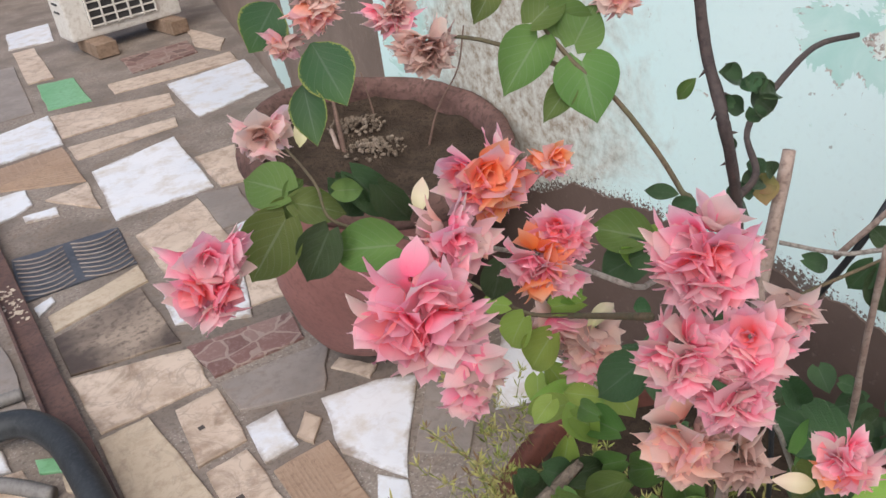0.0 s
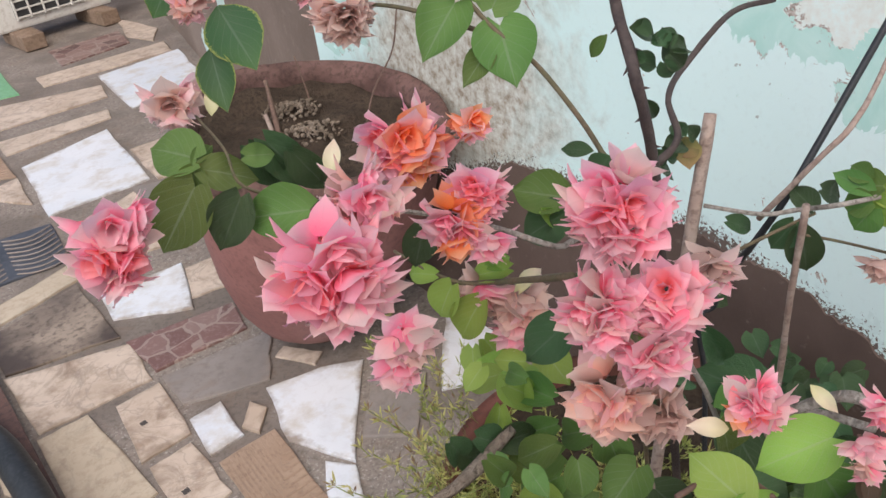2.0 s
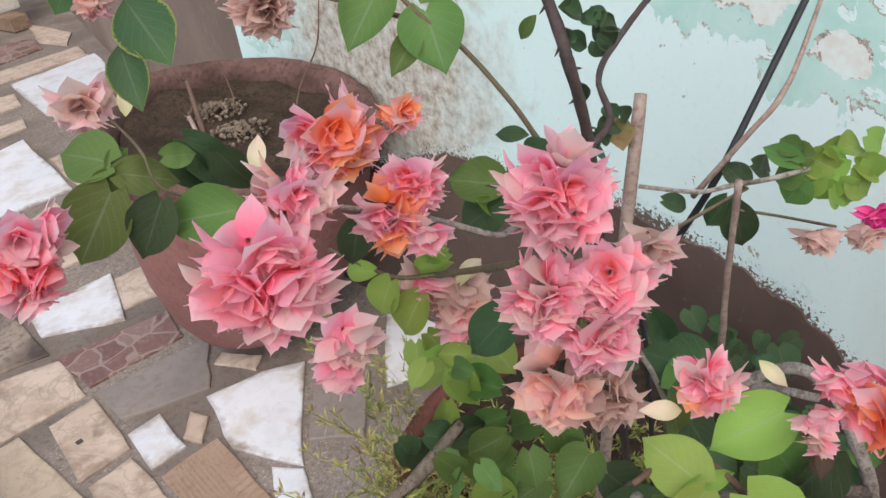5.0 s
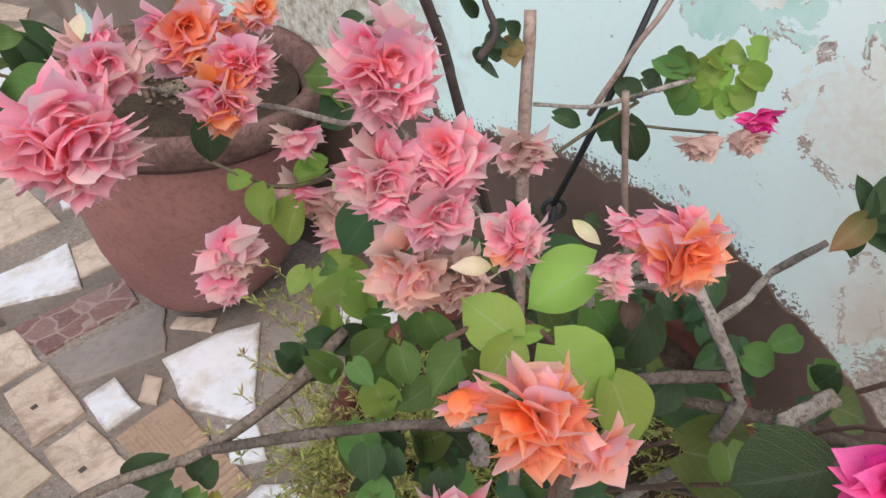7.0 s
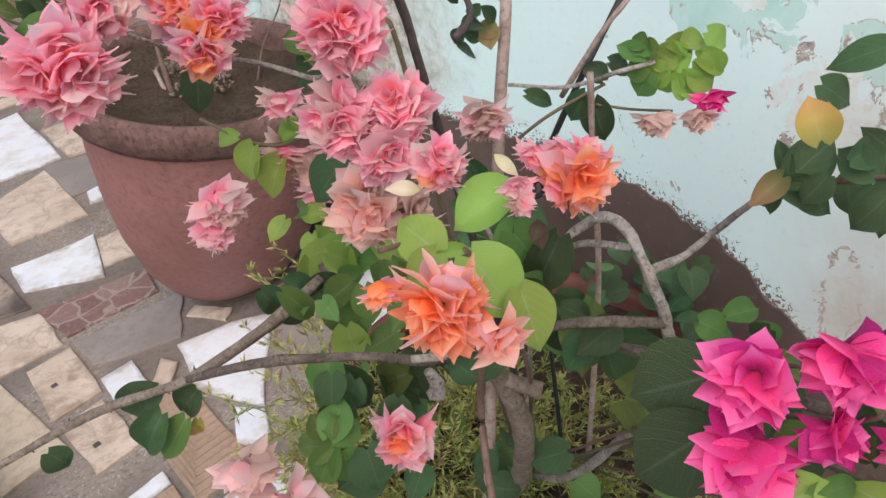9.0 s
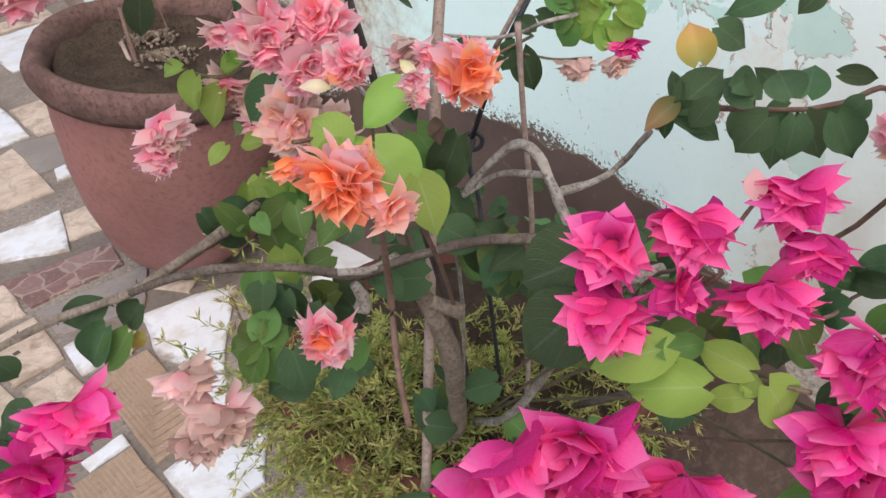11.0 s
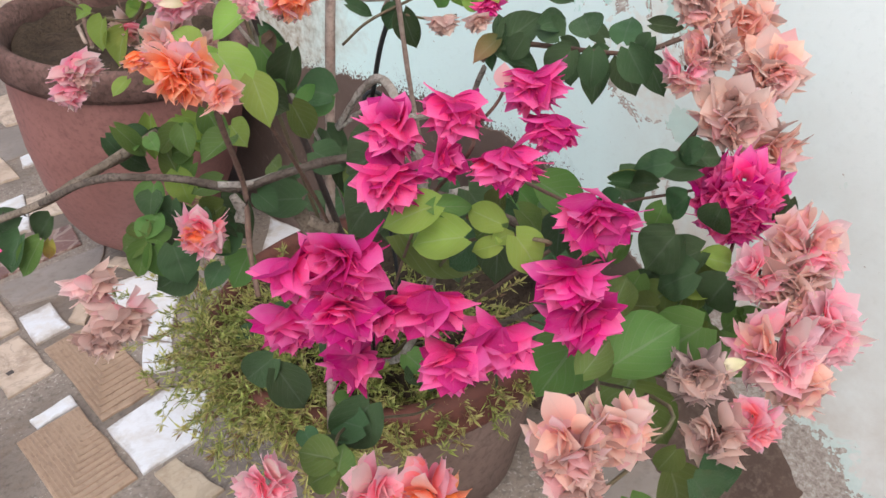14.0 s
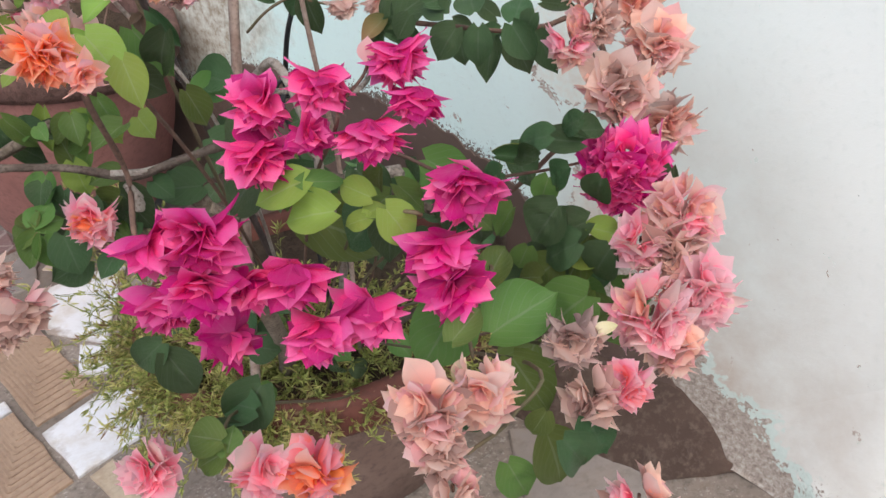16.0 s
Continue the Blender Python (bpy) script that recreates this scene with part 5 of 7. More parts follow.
stem(PINK, "bark", [(0.501, 0.272, 0.959), (0.506, 0.231, 1.006), (0.510, 0.201, 1.028), (0.504, 0.173, 1.025), (0.501, 0.152, 0.996), (0.498, 0.132, 0.957), (0.498, 0.130, 0.914), (0.570, 0.220, 0.720), (0.620, 0.360, 0.500), (0.640, 0.460, 0.410)], 0.0036, 0.0062, "branch", 0.60)
stem(PINK, "bark", [(0.502, 0.151, 0.997), (0.549, 0.151, 0.986), (0.597, 0.154, 0.982), (0.581, 0.109, 1.037)], 0.0036, 0.0026, "branch", 0.60)
stem(PINK, "bark", [(0.498, 0.273, 0.957), (0.523, 0.241, 0.979), (0.526, 0.189, 0.993)], 0.0036, 0.0034, "branch", 0.50)
stem(PINK, "darkstem", [(0.412, 0.352, 1.372), (0.409, 0.342, 1.332), (0.405, 0.329, 1.307), (0.398, 0.316, 1.290), (0.408, 0.316, 1.256), (0.430, 0.325, 1.199), (0.450, 0.335, 1.120), (0.600, 0.420, 0.600), (0.640, 0.480, 0.410)], 0.0036, 0.0046, "branch", 0.25)
stem(PINK, "darkstem", [(0.824, 0.490, 1.204), (0.758, 0.495, 1.208), (0.682, 0.487, 1.185), (0.624, 0.469, 1.167), (0.604, 0.441, 1.139), (0.580, 0.444, 1.121)], 0.0026, 0.0040, "branch", 0.30)
THORN_RND = random.Random(19)


def thorny(plant, points, count):
    """Short curved thorns on alternate sides of a stem."""
    line = smooth_line(points, 8)
    for k in range(count):
        i = 2 + int((len(line) - 5) * (k + 0.5) / count)
        d = (line[i + 1] - line[i - 1]).normalized()
        side = d.cross(Vector((0.7, 0.6, -0.4))).normalized() * (1 if k % 2 else -1)
        thorn(plant, line[i] + side * 0.002, line[i] + side * THORN_RND.uniform(0.006, 0.009) + d * THORN_RND.uniform(0.001, 0.005))


thorny(PINK, [(0.409, 0.342, 1.332), (0.405, 0.329, 1.307), (0.398, 0.316, 1.290), (0.408, 0.316, 1.256), (0.430, 0.325, 1.199)], 6)
thorny(PINK, [(0.037, 0.558, 0.865), (0.131, 0.490, 0.911), (0.199, 0.427, 0.938), (0.269, 0.395, 0.966)], 7)
leaf(PINK, "dark", (0.422, 0.312, 1.307), (0.425, 0.328, 1.310), 0.81, (-0.843, -0.688, 0.621), "heart")
leaf(PINK, "dark", (0.423, 0.311, 1.305), (0.433, 0.325, 1.314), 0.70, (-0.844, -0.684, 0.624), "heart")
leaf(PINK, "dark", (0.423, 0.308, 1.302), (0.443, 0.309, 1.301), 0.77, (-0.844, -0.681, 0.630), "heart")
leaf(PINK, "dark", (0.421, 0.309, 1.300), (0.433, 0.305, 1.288), 0.93, (-0.842, -0.682, 0.633), "heart")
leaf(PINK, "dark", (0.407, 0.317, 1.299), (0.408, 0.332, 1.300), 0.64, (-0.823, -0.703, 0.637), "heart")
leaf(PINK, "dark", (0.416, 0.321, 1.312), (0.421, 0.336, 1.318), 0.60, (-0.834, -0.704, 0.611), "heart")
leaf(PINK, "dark", (0.416, 0.309, 1.296), (0.423, 0.308, 1.282), 0.83, (-0.836, -0.685, 0.641), "heart")
leaf(PINK, "dark", (0.605, 0.452, 1.125), (0.636, 0.450, 1.122), 0.77, (-0.812, -0.656, 0.730), "heart")
leaf(PINK, "dark", (0.600, 0.452, 1.121), (0.596, 0.467, 1.107), 0.91, (-0.807, -0.656, 0.736), "heart")
leaf(PINK, "dark", (0.620, 0.447, 1.133), (0.630, 0.467, 1.139), 0.76, (-0.825, -0.647, 0.717), "heart")
stem(PINK, "stem", [(0.420, 0.519, 1.319), (0.430, 0.488, 1.286), (0.445, 0.458, 1.258), (0.461, 0.431, 1.217), (0.471, 0.413, 1.183), (0.471, 0.396, 1.158), (0.500, 0.400, 0.950), (0.640, 0.480, 0.410)], 0.0018, 0.0028, "branch", 0.08)
stem(PINK, "stem", [(0.378, 0.608, 1.302), (0.413, 0.576, 1.292), (0.425, 0.489, 1.282)], 0.0016, 0.0022, "branch", 0.05)
stem(PINK, "stem", [(0.190, 0.514, 1.289), (0.173, 0.432, 1.295), (0.173, 0.417, 1.275), (0.206, 0.408, 1.255), (0.193, 0.341, 1.282)], 0.0008, 0.0012, "branch", 0.08)
stem(PINK, "bark", [(0.201, 0.357, 1.273), (0.284, 0.395, 1.215), (0.307, 0.358, 1.209), (0.336, 0.331, 1.191), (0.387, 0.329, 1.157), (0.500, 0.300, 0.900), (0.640, 0.480, 0.410)], 0.0014, 0.0026, "branch", 0.12)
stem(PINK, "stem", [(0.320, 0.510, 1.122), (0.345, 0.468, 1.098), (0.370, 0.441, 1.096), (0.351, 0.331, 1.160)], 0.0014, 0.0028, "branch", 0.06)
stem(PINK, "twig", [(0.260, 0.172, 1.141), (0.305, 0.171, 1.126), (0.314, 0.140, 1.102), (0.450, 0.250, 0.850), (0.640, 0.480, 0.410)], 0.0016, 0.0024, "branch", 0.06)
stem(PINK, "bark", [(0.649, 0.441, 1.047), (0.671, 0.389, 1.046), (0.698, 0.367, 1.047), (0.698, 0.328, 1.066), (0.729, 0.305, 1.070)], 0.0022, 0.0026, "branch", 0.10)
stem(PINK, "stem", [(0.692, 0.354, 1.026), (0.716, 0.327, 1.017), (0.692, 0.259, 1.040)], 0.0016, 0.0014, "branch", 0.05)
stem(PINK, "stem", [(0.633, 0.421, 0.991), (0.654, 0.385, 1.023), (0.709, 0.355, 1.043)], 0.0020, 0.0020, "branch", 0.05)
leaf(PINK, "leaf", (0.550, 0.251, 0.872), (0.533, 0.294, 0.866), 0.93, (-0.982, -0.498, 1.435), "heart")
leaf(PINK, "dark", (0.544, 0.229, 0.852), (0.544, 0.194, 0.827), 1.00, (-0.860, -0.446, 1.195), "heart")
leaf(PINK, "leaf", (0.521, 0.191, 0.876), (0.516, 0.190, 0.838), 0.80, (-0.396, -0.702, 1.379), "heart")
leaf(PINK, "leaf", (0.527, 0.264, 0.866), (0.508, 0.314, 0.853), 0.87, (-0.965, -0.633, 0.712), "heart")
leaf(PINK, "dark", (0.477, 0.172, 0.944), (0.433, 0.177, 0.939), 0.77, (-1.174, -0.901, 0.751), "heart")
leaf(PINK, "leaf", (0.480, 0.124, 0.897), (0.455, 0.100, 0.879), 0.95, (-0.534, -0.461, 0.893), "heart")
leaf(PINK, "leaf", (0.528, 0.247, 0.883), (0.518, 0.241, 0.826), 0.76, (-0.517, -0.534, 1.466), "heart")
leaf(PINK, "leaf", (0.569, 0.169, 0.822), (0.552, 0.219, 0.833), 1.03, (-0.904, -0.499, 1.023), "heart")
stem(PINK, "bark", [(0.504, 0.093, 0.922), (0.537, 0.088, 0.912), (0.570, 0.084, 0.903)], 0.0065, 0.0070, "branch", 0.50)
stem(PINK, "oldbark", [(0.458, 0.190, 0.933), (0.499, 0.139, 0.916), (0.517, 0.089, 0.911), (0.562, 0.033, 0.873), (0.624, -0.010, 0.813), (0.700, 0.300, 0.500)], 0.0042, 0.0056, "branch", 0.50)
leaf(PINK, "leaf", (0.665, 0.202, 0.817), (0.680, 0.173, 0.802), 1.05, (-0.664, -0.730, 1.021), "heart")
leaf(PINK, "leaf", (0.707, 0.194, 0.802), (0.757, 0.181, 0.790), 0.60, (-1.244, -0.520, 1.221), "heart")
leaf(PINK, "dark", (0.669, 0.207, 0.811), (0.645, 0.221, 0.823), 0.69, (-0.312, -0.160, 0.759), "heart")
leaf(PINK, "dark", (0.669, 0.208, 0.779), (0.649, 0.184, 0.784), 0.74, (-1.073, 0.085, 1.165), "heart")
leaf(PINK, "leaf", (0.647, 0.128, 0.857), (0.665, 0.111, 0.820), 0.78, (-0.805, -0.351, 0.963), "heart")
leaf(PINK, "leaf", (0.639, 0.105, 0.824), (0.677, 0.076, 0.791), 0.78, (-0.786, -0.320, 0.993), "heart")
leaf(PINK, "dark", (0.358, 0.307, 0.870), (0.320, 0.323, 0.857), 0.97, (-0.748, -1.092, 0.762), "heart")
leaf(PINK, "leaf", (0.376, 0.346, 0.918), (0.339, 0.348, 0.919), 0.81, (-0.869, -0.674, 0.968), "heart")
leaf(PINK, "dark", (0.358, 0.323, 0.904), (0.376, 0.303, 0.853), 0.83, (-0.262, -0.371, 0.993), "heart")
leaf(PINK, "dark", (0.428, 0.319, 0.901), (0.431, 0.276, 0.886), 0.91, (-0.587, -0.199, 1.182), "heart")
leaf(PINK, "leaf", (0.329, 0.391, 0.836), (0.313, 0.408, 0.883), 0.93, (-0.373, -1.144, 1.200), "heart")
leaf(PINK, "leaf", (0.374, 0.323, 0.823), (0.345, 0.333, 0.784), 0.83, (-0.978, -0.752, 0.891), "heart")
leaf(PINK, "leaf", (0.372, 0.293, 0.988), (0.329, 0.286, 0.979), 0.86, (-0.154, -0.440, 1.074), "heart")
leaf(PINK, "leaf", (0.290, 0.328, 0.954), (0.270, 0.316, 0.923), 0.90, (-0.652, -0.667, 1.183), "heart")
leaf(PINK, "leaf", (0.346, 0.392, 0.925), (0.343, 0.402, 0.963), 0.83, (-0.335, -0.921, 0.743), "heart")
leaf(PINK, "leaf", (0.338, 0.322, 0.866), (0.340, 0.296, 0.855), 1.05, (-0.725, -0.175, 1.266), "heart")
leaf(PINK, "dark", (0.439, 0.238, 0.959), (0.457, 0.207, 0.941), 1.05, (-0.602, -1.050, 1.106), "heart")
leaf(PINK, "dark", (0.525, 0.277, 0.898), (0.551, 0.257, 0.858), 0.85, (-0.660, -0.468, 1.074), "heart")
leaf(PINK, "leaf", (0.484, 0.203, 0.943), (0.440, 0.182, 0.913), 0.80, (-0.983, -0.222, 0.892), "heart")
leaf(PINK, "dark", (0.427, 0.265, 0.897), (0.382, 0.300, 0.903), 0.83, (-0.693, -1.120, 1.062), "heart")
leaf(PINK, "leaf", (0.442, 0.269, 1.006), (0.455, 0.264, 0.960), 0.74, (-0.260, -0.905, 0.842), "heart")
leaf(PINK, "leaf", (0.494, 0.250, 0.907), (0.495, 0.231, 0.860), 0.88, (-0.936, -0.905, 1.334), "heart")
leaf(PINK, "dark", (0.460, 0.212, 0.958), (0.479, 0.194, 0.940), 0.79, (-0.715, -0.532, 0.819), "heart")
leaf(PINK, "dark", (0.467, 0.191, 0.929), (0.434, 0.187, 0.920), 0.97, (-0.728, -0.587, 0.824), "heart")
leaf(PINK, "dark", (0.499, 0.296, 0.947), (0.491, 0.258, 0.912), 0.83, (-0.839, -0.418, 0.849), "heart")
leaf(PINK, "dark", (0.503, 0.254, 0.856), (0.531, 0.222, 0.861), 1.04, (-1.031, -0.894, 1.221), "heart")
leaf(PINK, "dark", (0.293, 0.299, 0.943), (0.281, 0.305, 0.910), 0.86, (-0.752, -0.799, 0.786), "heart")
leaf(PINK, "dark", (0.302, 0.337, 0.920), (0.278, 0.320, 0.910), 0.92, (-0.655, -0.715, 1.148), "heart")
leaf(PINK, "dark", (0.372, 0.261, 0.929), (0.381, 0.240, 0.911), 1.03, (-0.654, -0.674, 0.918), "heart")
leaf(PINK, "dark", (0.282, 0.313, 0.917), (0.262, 0.315, 0.882), 0.90, (-0.250, -1.188, 1.122), "heart")
leaf(PINK, "dark", (0.276, 0.304, 0.957), (0.258, 0.287, 0.943), 1.00, (-0.931, -0.995, 0.621), "heart")
leaf(PINK, "dark", (0.293, 0.224, 0.890), (0.267, 0.209, 0.885), 0.87, (-0.412, -0.891, 1.014), "heart")
leaf(PINK, "dark", (0.280, 0.272, 0.873), (0.243, 0.285, 0.861), 1.11, (-0.741, -1.224, 0.685), "heart")
leaf(PINK, "leaf", (0.256, 0.277, 0.903), (0.236, 0.290, 0.896), 0.83, (-0.155, -0.902, 1.411), "heart")
leaf(PINK, "dark", (0.300, 0.251, 0.945), (0.285, 0.253, 0.917), 0.85, (-0.574, -1.087, 0.737), "heart")
leaf(PINK, "leaf", (0.360, 0.364, 0.961), (0.340, 0.395, 0.952), 0.97, (-0.827, -1.062, 0.839), "heart")
leaf(PINK, "leaf", (0.304, 0.340, 1.002), (0.298, 0.316, 0.997), 0.79, (-0.760, -0.214, 1.337), "heart")
leaf(PINK, "leaf", (0.301, 0.377, 0.993), (0.292, 0.355, 0.989), 0.78, (-0.039, -0.284, 0.947), "heart")
leaf(PINK, "leaf", (0.366, 0.319, 1.016), (0.376, 0.314, 0.973), 0.73, (-0.827, -0.731, 0.827), "heart")
leaf(PINK, "lime", (0.443, 0.586, 0.904), (0.425, 0.566, 0.882), 0.83, (-0.766, -0.510, 0.788), "heart")
leaf(PINK, "lime", (0.449, 0.510, 0.914), (0.419, 0.479, 0.913), 0.75, (-0.313, -0.800, 1.118), "heart")
leaf(PINK, "lime", (0.332, 0.422, 1.039), (0.309, 0.419, 1.030), 0.87, (-0.533, -0.446, 0.722), "heart")
leaf(PINK, "leaf", (0.333, 0.317, 1.008), (0.325, 0.303, 0.980), 0.87, (-0.722, -0.949, 0.940), "heart")
leaf(PINK, "lime", (0.501, 0.532, 0.894), (0.492, 0.490, 0.881), 1.03, (-1.083, -0.160, 1.074), "heart")
leaf(PINK, "lime", (0.458, 0.546, 0.885), (0.416, 0.555, 0.911), 0.78, (-0.110, -0.531, 1.302), "heart")
leaf(PINK, "lime", (0.412, 0.489, 0.940), (0.411, 0.460, 0.908), 0.86, (-0.934, -0.334, 0.893), "heart")
leaf(PINK, "lime", (0.337, 0.369, 0.937), (0.334, 0.358, 0.897), 0.94, (-0.721, -0.840, 1.113), "heart")
leaf(PINK, "rot", (0.337, 0.115, 1.144), (0.330, 0.107, 1.128), 0.90, (-0.713, -0.624, 0.891), "oval")
leaf(PINK, "rot", (0.338, 0.113, 1.142), (0.322, 0.106, 1.138), 0.68, (-0.714, -0.620, 0.894), "oval")
leaf(PINK, "leaf", (0.277, 0.153, 1.118), (0.275, 0.172, 1.084), 0.40, (-0.578, -0.701, 0.940), "heart")
leaf(PINK, "leaf", (0.268, 0.167, 1.126), (0.288, 0.169, 1.093), 0.44, (-0.559, -0.732, 0.925), "heart")

MAG = thing("bougainvillea", "magenta double-flowered bougainvillea with lime young leaves", "shrub")
cluster(MAG, ["magenta"], (0.343, -0.026, 1.093), 0.025, (-0.675, -0.586, 0.148), 4, 53, True, 1.14, 1.12, 1.20, 0.80)
cluster(MAG, ["magenta"], (0.324, -0.036, 1.062), 0.027, (-0.645, -0.572, 0.206), 5, 54, True, 1.12, 1.12, 1.20, 0.80)
cluster(MAG, ["magenta"], (0.373, -0.059, 1.105), 0.026, (-0.731, -0.531, 0.129), 4, 55, True, 1.12, 1.12, 1.20, 0.80)
cluster(MAG, ["magenta"], (0.350, -0.067, 1.073), 0.017, (-0.698, -0.523, 0.190), 3, 56, True, 1.21, 1.12, 1.20, 0.80)
cluster(MAG, ["magenta"], (0.422, -0.095, 1.116), 0.025, (-0.796, -0.455, 0.098), 4, 57, True, 1.14, 1.12, 1.20, 0.80)
cluster(MAG, ["magenta"], (0.419, -0.115, 1.090), 0.023, (-0.791, -0.421, 0.144), 4, 58, True, 1.19, 1.12, 1.20, 0.80)
cluster(MAG, ["magenta"], (0.373, -0.109, 1.078), 0.026, (-0.747, -0.452, 0.188), 6, 59, True, 1.10, 1.12, 1.20, 0.80)
cluster(MAG, ["magenta"], (0.422, -0.155, 1.026), 0.034, (-0.771, -0.342, 0.237), 5, 60, False, 0.99, 1.12, 1.20, 0.80)
cluster(MAG, ["magenta"], (0.385, -0.161, 0.989), 0.029, (-0.720, -0.336, 0.307), 4, 61, False, 1.06, 1.12, 1.20, 0.80)
cluster(MAG, ["magenta"], (0.377, -0.175, 0.965), 0.028, (-0.701, -0.310, 0.342), 5, 62, False, 1.09, 1.12, 1.20, 0.80)
cluster(MAG, ["magenta"], (0.312, -0.154, 0.975), 0.028, (-0.638, -0.373, 0.374), 5, 63, True, 1.06, 1.12, 1.20, 0.80)
cluster(MAG, ["magenta"], (0.272, -0.144, 0.975), 0.026, (-0.587, -0.405, 0.401), 4, 64, True, 1.09, 1.12, 1.20, 0.80)
cluster(MAG, ["magenta"], (0.278, -0.120, 1.009), 0.029, (-0.609, -0.459, 0.347), 4, 65, True, 1.02, 1.12, 1.20, 0.80)
cluster(MAG, ["magenta"], (0.237, -0.084, 1.050), 0.030, (-0.566, -0.560, 0.305), 6, 66, True, 0.99, 1.12, 1.20, 0.80)
cluster(MAG, ["magenta"], (0.211, -0.062, 1.049), 0.022, (-0.512, -0.606, 0.308), 3, 67, True, 1.14, 1.12, 1.20, 0.80)
cluster(MAG, ["magenta"], (0.230, -0.011, 0.973), 0.028, (-0.467, -0.603, 0.347), 5, 68, False, 1.10, 1.12, 1.20, 0.80)
cluster(MAG, ["magenta"], (0.222, -0.096, 1.022), 0.026, (-0.532, -0.532, 0.359), 5, 69, False, 1.06, 1.12, 1.20, 0.80)
cluster(MAG, ["magenta"], (0.250, -0.056, 0.942), 0.025, (-0.497, -0.520, 0.394), 3, 70, False, 1.16, 1.12, 1.20, 0.80)
cluster(MAG, ["magenta"], (0.253, -0.100, 1.007), 0.019, (-0.566, -0.500, 0.355), 3, 71, False, 1.21, 1.12, 1.20, 0.80)
cluster(MAG, ["magenta"], (0.655, -0.152, 0.934), 0.048, (-0.780, -0.410, 0.173), 18, 72, False, 0.60, 1.00, 0.50, 1.00)
cluster(MAG, ["magenta"], (0.070, 0.177, 1.035), 0.027, (-0.115, -0.786, 0.308), 5, 73, False, 1.04, 1.12, 1.20, 0.80)
cluster(MAG, ["magenta"], (0.039, 0.181, 1.010), 0.026, (-0.059, -0.771, 0.334), 4, 74, False, 1.09, 1.12, 1.20, 0.80)
leaf(MAG, "peach", (0.403, -0.081, 1.113), (0.413, -0.075, 1.130), 0.97, (-0.873, -0.585, 0.709), "oval")
leaf(MAG, "lime", (0.337, -0.068, 1.040), (0.308, -0.031, 1.023), 0.68, (-0.657, -0.782, 0.774), "heart")
leaf(MAG, "lime", (0.342, -0.091, 1.018), (0.318, -0.051, 1.011), 0.78, (-0.666, -0.749, 0.808), "heart")
leaf(MAG, "lime", (0.366, -0.107, 1.024), (0.360, -0.073, 1.031), 0.70, (-0.702, -0.723, 0.799), "heart")
leaf(MAG, "lime", (0.370, -0.118, 1.015), (0.383, -0.135, 0.980), 0.83, (-0.708, -0.705, 0.813), "heart")
leaf(MAG, "lime", (0.358, -0.111, 1.011), (0.348, -0.087, 1.001), 0.64, (-0.690, -0.717, 0.820), "heart")
leaf(MAG, "lime", (0.358, -0.109, 1.014), (0.382, -0.108, 1.012), 0.65, (-0.691, -0.720, 0.816), "heart")
leaf(MAG, "leaf", (0.335, -0.067, 1.039), (0.369, -0.081, 1.030), 0.50, (-0.653, -0.784, 0.776), "heart")
leaf(MAG, "leaf", (0.394, -0.163, 0.932), (0.353, -0.143, 0.873), 0.78, (-0.711, -0.607, 0.907), "heart")
leaf(MAG, "leaf", (0.401, -0.188, 0.909), (0.465, -0.206, 0.919), 0.82, (-0.716, -0.566, 0.936), "heart")
leaf(MAG, "leaf", (0.403, -0.206, 0.890), (0.416, -0.231, 0.835), 0.76, (-0.714, -0.536, 0.957), "heart")
leaf(MAG, "leaf", (0.414, -0.173, 0.942), (0.455, -0.164, 0.960), 0.64, (-0.739, -0.591, 0.892), "heart")
leaf(MAG, "dark", (0.367, 0.014, 1.054), (0.343, 0.058, 1.028), 1.07, (-0.746, -0.599, 0.877), "heart")
leaf(MAG, "dark", (0.350, 0.005, 1.026), (0.320, 0.040, 0.983), 0.89, (-0.714, -0.583, 0.925), "heart")
leaf(MAG, "leaf", (0.419, -0.061, 1.013), (0.423, -0.044, 0.981), 0.68, (-0.803, -0.449, 0.919), "heart")
leaf(MAG, "leaf", (0.423, -0.075, 0.999), (0.452, -0.085, 0.959), 0.49, (-0.803, -0.420, 0.936), "heart")
leaf(MAG, "dark", (0.049, 0.209, 1.017), (0.036, 0.248, 1.015), 0.85, (-0.173, -0.895, 0.903), "heart")
leaf(MAG, "dark", (0.035, 0.212, 1.006), (0.011, 0.242, 0.982), 0.77, (-0.149, -0.889, 0.913), "heart")
stem(MAG, "twig", [(0.406, -0.082, 1.115), (0.402, -0.075, 1.100), (0.376, -0.074, 1.086), (0.372, -0.070, 1.067), (0.450, 0.100, 0.900), (0.640, 0.480, 0.410)], 0.0012, 0.0020, "branch", 0.05)
stem(MAG, "stem", [(0.362, -0.074, 1.021), (0.379, -0.099, 1.006), (0.397, -0.125, 0.997), (0.500, 0.100, 0.850), (0.660, 0.460, 0.410)], 0.0015, 0.0020, "branch", 0.05)
stem(MAG, "stem", [(0.365, -0.199, 0.913), (0.395, -0.167, 0.928), (0.438, -0.154, 0.943), (0.550, 0.100, 0.800), (0.660, 0.460, 0.410)], 0.0016, 0.0022, "branch", 0.05)
stem(MAG, "twig", [(0.020, 0.217, 1.034), (0.036, 0.203, 0.996), (0.045, 0.198, 0.943)], 0.0014, 0.0020, "branch", 0.05)
stem(MAG, "twig", [(0.626, -0.118, 0.943), (0.590, -0.087, 0.940), (0.483, -0.089, 0.982), (0.497, 0.039, 0.960), (0.600, 0.200, 0.700), (0.660, 0.460, 0.410)], 0.0014, 0.0022, "branch", 0.06)
